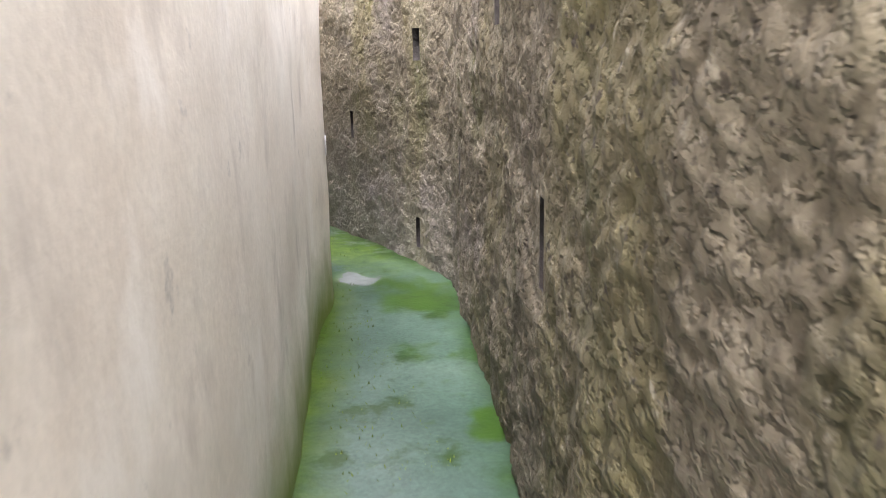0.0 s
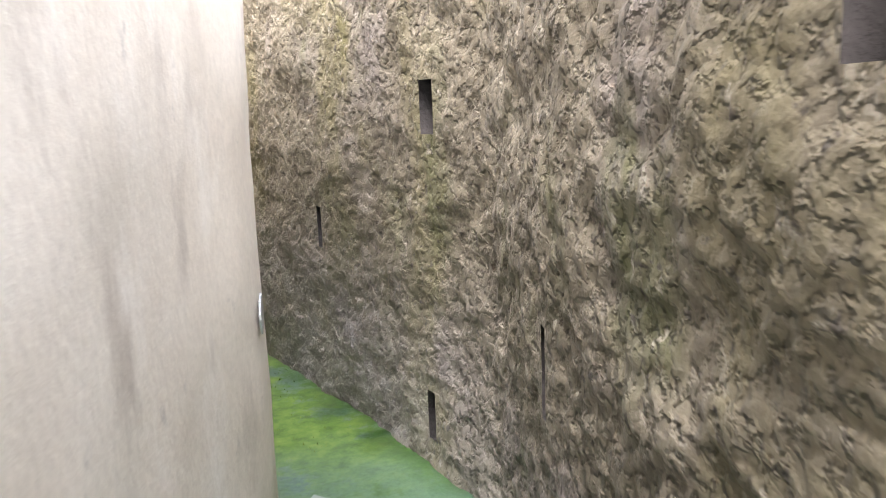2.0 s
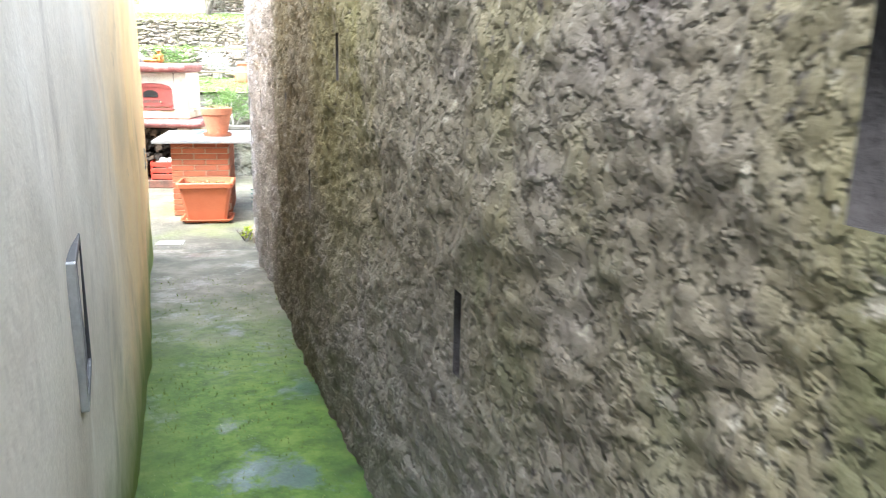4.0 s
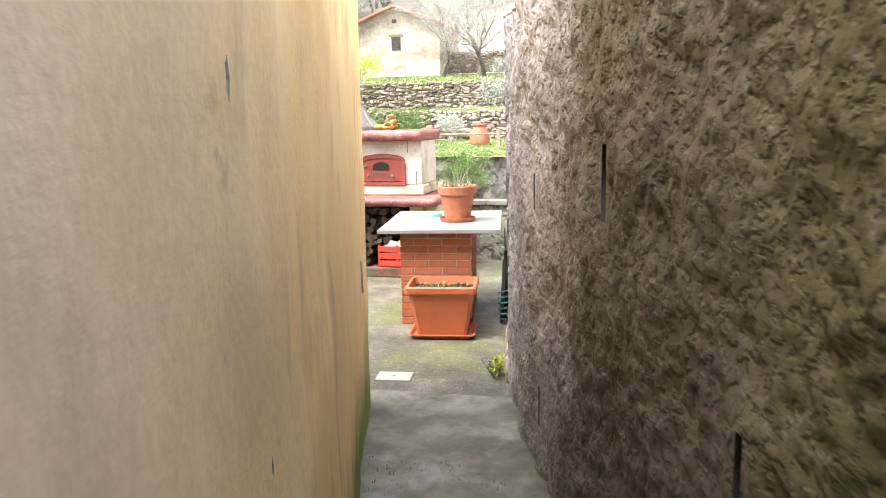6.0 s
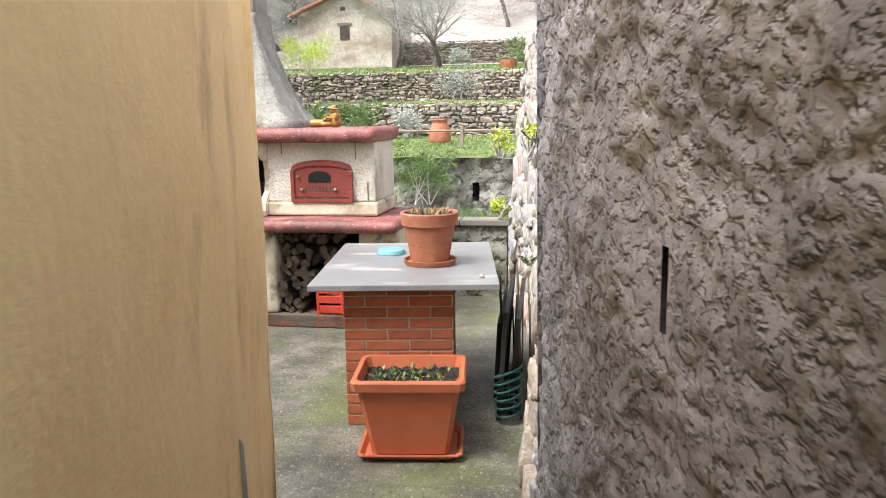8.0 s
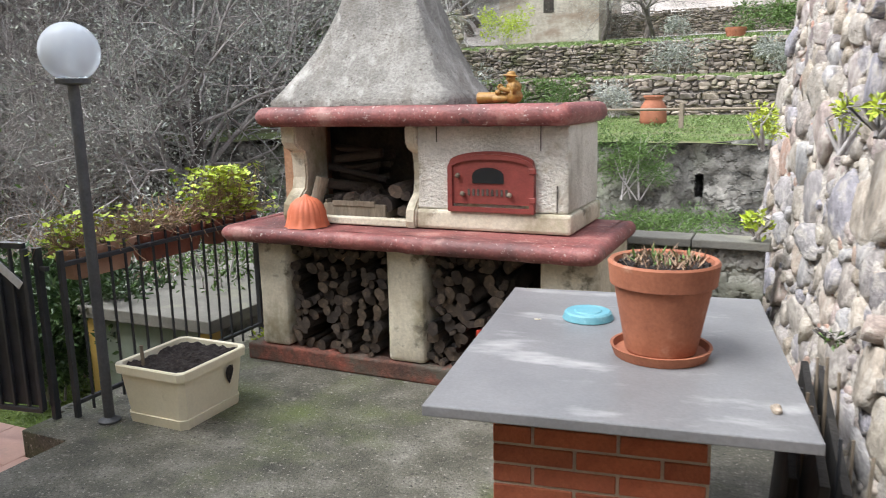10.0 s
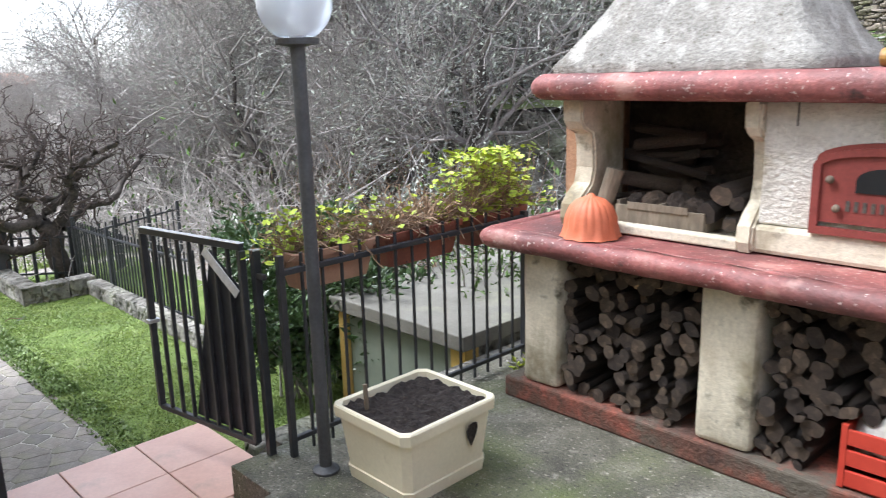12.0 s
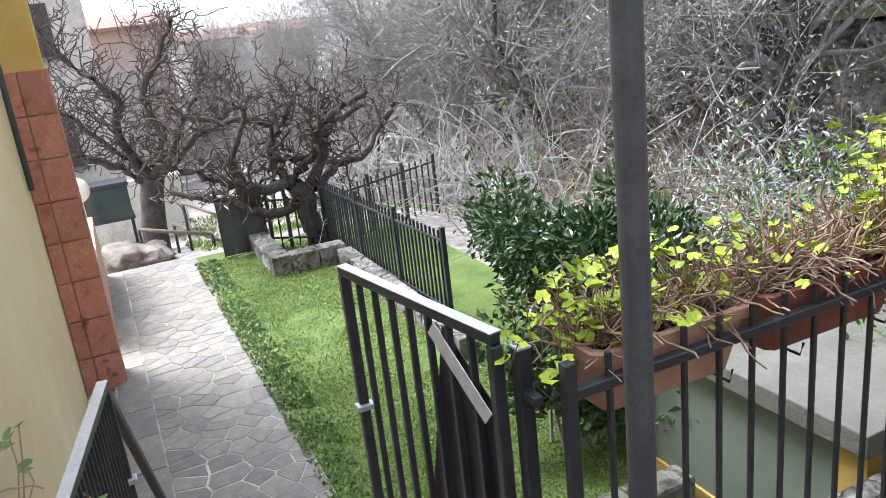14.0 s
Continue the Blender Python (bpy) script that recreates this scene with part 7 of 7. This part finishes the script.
for k in range(70):
    x, y = rnd.uniform(-34, 20), rnd.uniform(47.5, 74)
    z = 4.4 + (y - 46) * 9.6 / 29 if x > -15 else ground_z(x, y)
    if -11.5 < x < -5 and y < 52:
        continue
    kind, nm = (OLIVES[k % 3], "olive_tree") if k % 2 else (BARE[k % 5], "bare_tree")
    t = plant_tree(kind, nm, "hillside tree behind the cottage", "tree", "trees behind the cottage", x, y, rnd.random() * 360, rnd.uniform(1.1, 1.9))
    t.location.z = z - 0.1
for x, y, z, k, s in ((-4.6, 41.0, 3.95, 1, 1.1), (-2.4, 40.0, 3.9, 0, 0.9), (-11.6, 42.0, 3.9, 1, 1.3), (3.4, 38.5, 3.7, 0, 1.0), (-3.2, 43, 4.2, 2, 1.1)):
    kind, nm = ((OLIVES + BARE)[k], "olive_tree")
    t = plant_tree(kind, nm, "grey-green olive tree near the cottage", "tree", "olive trees near the cottage", x, y, x * 77, s)
    t.location.z = z - 0.1

# pale rail along the lane across the stream
rr2 = thing("lane_rail", "pale metal rail along the lane across the stream", "rail", (-15, 30, 1.0))
vs, fs = [], []
pl_ = [Vector((-21, 24.5, 1.3)), Vector((-19.1, 27.0, 1.27)), Vector((-16.1, 30.2, 1.27)), Vector((-12.5, 33.0, 1.3)), Vector((-8.8, 34.9, 1.35))]
ribbon(pl_, 0.06, vs, fs, 6)
ob = new("rail", as_mesh("rail", vs, fs, GALVANISED))
ob.parent = rr2
ob.matrix_parent_inverse = INVERSE[rr2.name]
for p in pl_:
    part("post", boxed(p.x - 0.05, p.x + 0.05, p.y - 0.05, p.y + 0.05, min(0.6, ground_z(p.x, p.y)) - 0.3, p.z), OLD_WOOD, rr2)
bm = bmesh.new()
lathe(bm, [(0.001, 0), (0.25, 0), (0.27, 0.1), (0.27, 0.7), (0.22, 0.78), (0.001, 0.78)], 18)
solo("water_barrel", bm, CYAN, "turquoise plastic barrel on the slope", "barrel", smooth=True, m=pose(-16.4, 31.5, ground_z(-16.4, 31.5)))

# houses to the west
for x, y, w, d, z0, h, c, lab in ((-49, 12.0, 7.0, 8, -4.4, 7.1, (0.42, 0.29, 0.22), "faded orange rendered house with a shallow tiled roof"),
                                  (-64, 20.4, 4.4, 8, -4.6, 6.1, (0.52, 0.47, 0.43), "pale house with a low tiled roof"),
                                  (-58, 24.5, 4.0, 6, -4.4, 6.0, (0.38, 0.35, 0.33), "grey house with a low tiled roof"),
                                  (-24, 7.6, 7.0, 8, -4.4, 10.5, (0.52, 0.48, 0.44), "tall pale grey rendered house with dark shutters")):
    hh = thing("distant_house", lab, "house", (x, y, z0))
    part("house_wall", boxed(x - d / 2, x + d / 2, y - w / 2, y + w / 2, z0, z0 + h), surf("far_render", [(0.3, tuple(v * 0.85 for v in c)), (0.7, c)], 0.6, 0.9, 0.2, 8), hh)
    rf_ = surf("far_roof", [(0.3, (0.24, 0.14, 0.10)), (0.7, (0.34, 0.21, 0.16))], 2, 0.9, 0.4, 9)
    part("roof_slope", strip_bar((x, y, z0 + h + 0.75), (x + d / 2 + 0.5, y, z0 + h + 0.02), w + 0.8, 0.16), rf_, hh, "low tiled roof")
    part("roof_slope", strip_bar((x, y, z0 + h + 0.75), (x - d / 2 - 0.5, y, z0 + h + 0.02), w + 0.8, 0.16), rf_, hh, "low tiled roof")
    for k in range(3):
        yy = y - w / 2 + (k + 0.5) * w / 3
        for zz in [0.9 + 2.6 * q for q in range(int(h // 2.6))]:
            wi = part("window", boxed(x + d / 2 - 0.02, x + d / 2 + 0.03, yy - 0.4, yy + 0.4, z0 + zz, z0 + zz + 1.2), DARK_BROWN, hh, "dark window")
            part("sill", boxed(x + d / 2, x + d / 2 + 0.12, yy - 0.5, yy + 0.5, z0 + zz - 0.1, z0 + zz - 0.01), PALE_CONC, wi)
for k in range(110):
    x, y = rnd.uniform(-52, -13), rnd.uniform(4, 27)
    if x > -20 and y < 13 or (x < -18 and y < 11.4) or (x < -43 and 7 < y < 16.5):
        continue
    plant_tree(BARE[k % 5] if k % 3 else OLIVES[k % 3], "bare_tree" if k % 3 else "olive_tree", "winter tree in the lower gardens", "tree", "trees in the lower gardens", x, y, rnd.random() * 360, rnd.uniform(0.35, 0.6))

# ---- alley fittings ----
BOX_GREY = surf("dull_grey_door", [(0.3, (0.17, 0.17, 0.19)), (0.7, (0.26, 0.26, 0.28))], 5, 0.5, 0.1, 60, grain=0.1)
mb = thing("meter_box", "flush grey metal meter box door in the rendered wall", "meter box", (3.874, 3.5, 0.9))
wd = Vector((-1.865, 6.17)).normalized()
wn_ = Vector((wd.y, -wd.x))
wang = math.degrees(math.atan2(wd.y, wd.x))


def on_wall(u, off=0.0):
    p = Vector((4.155, 2.65)) + wd * u + wn_ * off
    return p.x, p.y


rel = smooth_relief(3.835, 3.59, 1.15) - 0.003
mb2 = pose(3.835 + 0.94 * rel, 3.59 + 0.34 * rel, 1.15, 0, 0, math.degrees(math.atan2(1.23, -0.45)))
for nm, args, mat in (("box_door", (-0.13, 0.13, -0.004, 0.02, -0.14, 0.14, 0.001), BOX_GREY), ("frame", (-0.15, -0.132, -0.012, 0.02, -0.16, 0.16, 0.003), GALVANISED),
                      ("frame", (0.132, 0.15, -0.012, 0.02, -0.16, 0.16, 0.003), POLE_GREY), ("frame", (-0.131, 0.131, -0.012, 0.02, 0.142, 0.16, 0.003), POLE_GREY), ("frame", (-0.131, 0.131, -0.012, 0.02, -0.16, -0.142, 0.003), POLE_GREY)):
    part(nm, boxed(*args, m=mb2), mat, mb)
for u, z0, z1 in ((5.75, 0.84, 1.06),):
    p = on_wall(u, 0.02)
    cl = thing("cable_clip", "bent bare metal cable clip on the rendered wall", "cable clip", (*p, z0))
    vs, fs = [], []
    o = Vector((wn_.x, wn_.y, 0))
    b_ = Vector((*p, 0))
    ribbon([b_ + Vector((0, 0, z0)), b_ + o * 0.02 + Vector((0, 0, z0 + (z1 - z0) * 0.15)), b_ + o * 0.018 + Vector((0, 0, z0 + (z1 - z0) * 0.85)), b_ + Vector((0, 0, z1))], 0.006, vs, fs, 6)
    ob = new("clip_wire", as_mesh("clip_wire", vs, fs, GALVANISED))
    ob.parent = cl
    ob.matrix_parent_inverse = INVERSE[cl.name]
# a scrap of bare metal left flush in the render near the bend
bm = bmesh.new()
outline = ((0.0, 1.04), (0.035, 1.07), (0.045, 1.12), (0.03, 1.155), (-0.02, 1.14), (-0.03, 1.09))
faces_ = []
for off in (0.004, 0.010):
    ring = []
    for dy, z in outline:
        y = 1.88 + dy
        x = interp(LEFT, y)
        ring.append(bm.verts.new((x + smooth_relief(x, y, z) + off, y, z)))
    faces_.append(ring)
bm.faces.new(faces_[1])
for k in range(6):
    bm.faces.new((faces_[0][k], faces_[0][(k + 1) % 6], faces_[1][(k + 1) % 6], faces_[1][k]))
solo("metal_plate", bm, GALVANISED, "small pale bare metal plate stuck on the rendered wall", "metal plate")
# chips knocked out of the render
for u, z, w, h in ((2.70, 1.83, 0.014, 0.034), (2.86, 1.22, 0.010, 0.018), (3.8, 1.16, 0.006, 0.008)):
    bm = bmesh.new()
    rnd = random.Random(int(u * 100))
    bm.faces.new([bm.verts.new((math.cos(a) * w * rnd.uniform(0.5, 1.1), -0.001, math.sin(a) * h * rnd.uniform(0.6, 1.1))) for a in [k * math.pi / 5 for k in range(10)]])
    solo("plaster_chip", bm, WALL_GREY, "small grey chip in the rendered wall", "chip", m=pose(*on_wall(u, 0.02), z, 0, 0, wang))
# pole across the alley, broken root in the wall
bm = bmesh.new()
tube(bm, (4.36, 5.12, 2.29), (3.3, 5.0, 2.30), 0.03, 0.027, 12)
solo("pole", bm, OLD_WOOD, "grey wooden pole laid across the alley", "pole", smooth=True)
bm = bmesh.new()
tube(bm, (4.28, 5.9, 2.16), (3.95, 5.8, 2.17), 0.014, 0.014, 8)
solo("iron_bar", bm, IRON, "rusty iron bar set in the old wall", "bar", smooth=True)
vs, fs = [], []
ribbon([Vector((3.42, 9.2, 2.6)), Vector((3.36, 9.25, 2.42)), Vector((3.33, 9.3, 2.25)), Vector((3.29, 9.33, 2.12)), Vector((3.22, 9.36, 2.0)), Vector((3.17, 9.36, 1.95))], [0.07, 0.075, 0.085, 0.10, 0.09, 0.02], vs, fs, 10)
solo_ob = new("tree_root", as_mesh("tree_root", vs, fs, BARK))
tagged(solo_ob, "thick broken brown root hanging out of the wall top", "root")
# puddles
bm = bmesh.new()
rnd = random.Random(2)
bm.faces.new([bm.verts.new((4.47 + math.cos(a) * 0.14 * rnd.uniform(0.7, 1.2), 2.42 + math.sin(a) * 0.17 * rnd.uniform(0.7, 1.2), 0.1275)) for a in [k * math.pi / 12 for k in range(24)]])
# the sky's reflection is put into the water's pale colour
SKY_WATER = surf("sky_pale_water", [(0.3, (0.30, 0.34, 0.33)), (0.7, (0.44, 0.47, 0.47))], 6, 0.06, 0, 20, grain=0)
solo("puddle", bm, SKY_WATER, "puddle on the green alley floor, coloured pale for the reflected sky", "puddle", kind="structure")
# moss along the foot of the rendered wall
blades("moss", [(4.0, 4.42, -0.2, 2.3)], 500, 0.02, 31, LEAF_GRASS, "green moss on the alley floor", lambda x, y: floor_z(y) + 0.004)
blades("moss", [(2.6, 4.6, 3.0, 8.0)], 700, 0.018, 32, LEAF_GRASS, "green moss on the alley floor", lambda x, y: floor_z(y) + 0.004)

# a crack running up the render near the corner
bm = bmesh.new()
cr = random.Random(5)
ca, cb = Vector((2.65, 7.72)), Vector((2.325, 8.82))
cd = (cb - ca).normalized()
co = Vector((cd.y, -cd.x))
left_, right_ = [], []
for k in range(22):
    z = 0.12 + k * 0.05
    u = 0.93 + 0.012 * math.sin(k * 0.9) + cr.uniform(-0.006, 0.006)
    w = 0.006 * math.sin(math.pi * (k + 0.5) / 22) + 0.001
    q = ca + cd * (u * 1.147)
    off = smooth_relief(q.x, q.y, z) + 0.004
    left_.append(bm.verts.new((q.x + co.x * off - cd.x * w, q.y + co.y * off - cd.y * w, z)))
    right_.append(bm.verts.new((q.x + co.x * off + cd.x * w, q.y + co.y * off + cd.y * w, z)))
for k in range(21):
    bm.faces.new((left_[k], right_[k], right_[k + 1], left_[k + 1]))
solo("wall_crack", bm, HOLE_SHADE, "thin dark crack in the rendered wall", "crack", kind="structure")

# ---- rubble wall: stones in mortar ----
RUB = [(3.19, 9.22), (3.06, 10.2), (3.12, 11.4), (3.0, 12.5), (2.75, 14.0), (2.5, 15.6)]


def rub_relief(x, y, z):
    return 0.012 + fbm(x * 3, y * 3, z * 3, 3) * 0.03 + fbm(x * 14, y * 14, z * 14, 3) * 0.016


rub = wall_sheet("wall_rubble", RUB, 1, -0.1, 2.62, 0.035, rub_relief, RUBBLE_MORTAR, "old rubble stone wall of mixed grey and tan stones", batter=0.11, thick=0.6, rounds=2)
STONE_MESH = []
rs = random.Random(13)
for k in range(12):
    b_ = bmesh.new()
    bmesh.ops.create_icosphere(b_, subdivisions=2 if k % 3 else 3, radius=1.0)
    # worn flat breaks: a face towards the alley and some random ones
    cuts = [(Vector((rs.uniform(-0.15, 0.15), 1, rs.uniform(-0.15, 0.15))).normalized(), rs.uniform(0.40, 0.55)), (Vector((rs.uniform(-0.8, 0.8), 1, rs.uniform(-0.8, 0.8))).normalized(), rs.uniform(0.5, 0.62))]
    n0 = rs.randint(4, 6)
    for q in range(n0):
        a_ = (q + rs.uniform(-0.3, 0.3)) * 2 * math.pi / n0
        cuts.append((Vector((math.cos(a_), rs.uniform(-0.1, 0.35), math.sin(a_))).normalized(), rs.uniform(0.66, 0.88)))
    for v in b_.verts:
        c_ = v.co.copy() * 1.08
        for n_, d_ in cuts:
            over = c_.dot(n_) - d_
            if over > 0:
                c_ -= n_ * over * 0.98
        v.co = c_ * (1 + 0.10 * fbm(v.co.x * 2.8 + k * 7, v.co.y * 2.8, v.co.z * 2.8, 4))
    me = mesh_of("stone", b_, STONE, smooth=True)
    STONE_MESH.append(me)
track = along(RUB, 0.05)
total = track[-1][1]


def rub_at(u):
    i = min(range(len(track)), key=lambda k: abs(track[k][1] - u))
    j = min(i + 1, len(track) - 1)
    i2 = max(0, j - 2)
    d = (track[j][0] - track[i2][0]).normalized()
    return track[i][0], Vector((-d.y, d.x)), math.degrees(math.atan2(d.y, d.x))


placed = []
cells = {}


def fits(u, z, a, b):
    for cu in range(int((u - 0.35) / 0.3), int((u + 0.35) / 0.3) + 1):
        for cz in range(int((z - 0.35) / 0.3), int((z + 0.35) / 0.3) + 1):
            for pu, pz, pa, pb in cells.get((cu, cz), ()):
                if ((pu - u) / (pa + a)) ** 2 + ((pz - z) / (pb + b)) ** 2 < 0.74:
                    return False
    return True


for size, tries in ((0.15, 260), (0.115, 900), (0.085, 3500), (0.06, 6500), (0.042, 9000), (0.028, 9000)):
    for _ in range(tries):
        u, z = rs.uniform(0.05, total - 0.05), rs.uniform(-0.02, 2.6)
        a = size * rs.uniform(0.8, 1.25)
        b = a * rs.uniform(0.5, 1.15)
        if fits(u, z, a, b):
            cells.setdefault((int(u / 0.3), int(z / 0.3)), []).append((u, z, a, b))
            placed.append((u, z, a, b))
near = sorted([p for p in placed if 0.9 < p[0] < 4.6], key=lambda p: -p[2])[:300]
chosen = set(near)
vs, fs = [], []
for p in placed:
    u, z, a, b = p
    q, nrm, ang = rub_at(u)
    off = -0.11 * (z + 0.1) + rub_relief(q.x, q.y, z) + rs.uniform(-0.034, 0.006)
    m = pose(q.x + nrm.x * off, q.y + nrm.y * off, z, rs.uniform(-9, 9), rs.uniform(-35, 35), ang + rs.uniform(-9, 9)) @ Matrix.Diagonal((a * 1.25, min(a, 0.085), b * 1.25, 1))
    me = rs.choice(STONE_MESH)
    if p in chosen:
        ob = new("stone", me)
        ob.parent = rub
        ob.matrix_basis = m
    else:
        base_i = len(vs)
        vs += [m @ v.co for v in me.vertices]
        fs += [[i + base_i for i in pl2.vertices] for pl2 in me.polygons]
ob = new("small_stones", as_mesh("small_stones", vs, fs, STONE_REST, True))
ob.parent = rub
tagged(ob, kind="stuff")


# ---- crazy paving ----
def clip(poly, p, n):
    """The part of a convex polygon on the near side of the line through p with normal n."""
    out = []
    for a, b in zip(poly, poly[1:] + poly[:1]):
        da, db = (a - p).dot(n), (b - p).dot(n)
        if da <= 0:
            out.append(a)
        if da * db < 0:
            out.append(a.lerp(b, da / (da - db)))
    return out


rp = random.Random(41)
PX0, PX1, PY0, PYM, PY1 = -8.68, -2.45, 10.39, 10.62, 11.42
seeds = []
for _ in range(5000):
    s_ = Vector((rp.uniform(PX0, PX1), rp.uniform(PYM, PY1)))
    # stones lie longer across the path than along it
    if all(math.hypot((s_.x - o.x) / 0.115, (s_.y - o.y) / 0.215) > 0.75 + 0.5 * noise.cell((s_.x * 5, s_.y * 3, 0)) ** 2 for o in seeds):
        seeds.append(s_)
path = thing("garden_path", "crazy-paved grey stone garden path", "path", (-5, 11.05, -0.71), kind="structure")
for s_ in seeds:
    edge = PY1 + 0.05 * noise.noise((s_.x * 4, 0, 7))
    poly = [Vector((PX0, PYM + 0.006)), Vector((PX1, PYM + 0.006)), Vector((PX1, edge)), Vector((PX0, edge))]
    for o in seeds:
        if o is not s_ and (o - s_).length < 1.2:
            n_ = (o - s_).normalized()
            poly = clip(poly, (o + s_) / 2 - n_ * (0.003 + 0.014 * max(0, noise.noise((s_.x * 0.7, s_.y * 0.7, 1)))) , n_)
            if len(poly) < 3:
                break
    if len(poly) < 3:
        continue
    c_ = sum(poly, Vector((0, 0))) / len(poly)
    zt = 0.0035 + rp.uniform(-0.0015, 0.0015)
    bm = bmesh.new()
    lo = [bm.verts.new((p.x - c_.x, p.y - c_.y, 0)) for p in poly]
    hi = [bm.verts.new(((p.x - c_.x) * 0.975, (p.y - c_.y) * 0.975, zt)) for p in poly]
    bm.faces.new(hi)
    for k in range(len(poly)):
        bm.faces.new((lo[k], lo[(k + 1) % len(poly)], hi[(k + 1) % len(poly)], hi[k]))
    part("paving_stone", bm, FLAG, path, m=pose(c_.x, c_.y, -0.708))

# a course of long slabs along the house side
x = PX0
while x < PX1 - 0.1:
    l = min(rp.uniform(0.3, 0.62), PX1 - x)
    part("paving_stone", boxed(-l / 2 + 0.004, l / 2 - 0.004, -0.108, 0.108, 0, 0.007 + rp.uniform(-0.002, 0.002), 0.002, seg=1), FLAG, path, m=pose(x + l / 2, (PY0 + PYM) / 2, -0.708))
    x += l

# ---- step tiles ----
tile_me = {}
for x1, x0, z in ((-0.622, -0.974, -0.15), (-0.975, -1.80, -0.15), (-1.80, -2.12, -0.335), (-2.12, -2.44, -0.52)):
    nx, ny = (2, 3) if x1 - x0 > 0.5 else (1, 2 if x1 > -0.9 else 3)
    depth_ = 0.876 if x1 > -0.9 else 1.14
    for i in range(nx):
        for j in range(ny):
            w, d = (x1 - x0) / nx, depth_ / ny
            key = (round(w, 3), round(d, 3))
            if key not in tile_me:
                tile_me[key] = mesh_of("tile", boxed(-w / 2 + 0.003, w / 2 - 0.003, -d / 2 + 0.003, d / 2 - 0.003, 0, 0.014, 0.003, seg=1), PINK_TILE)
            ob = new("tile", tile_me[key])
            ob.parent = st
            ob.matrix_parent_inverse = INVERSE[st.name]
            ob.matrix_basis = pose(x0 + (i + 0.5) * w, 10.36 + (j + 0.5) * d, z - 0.014)
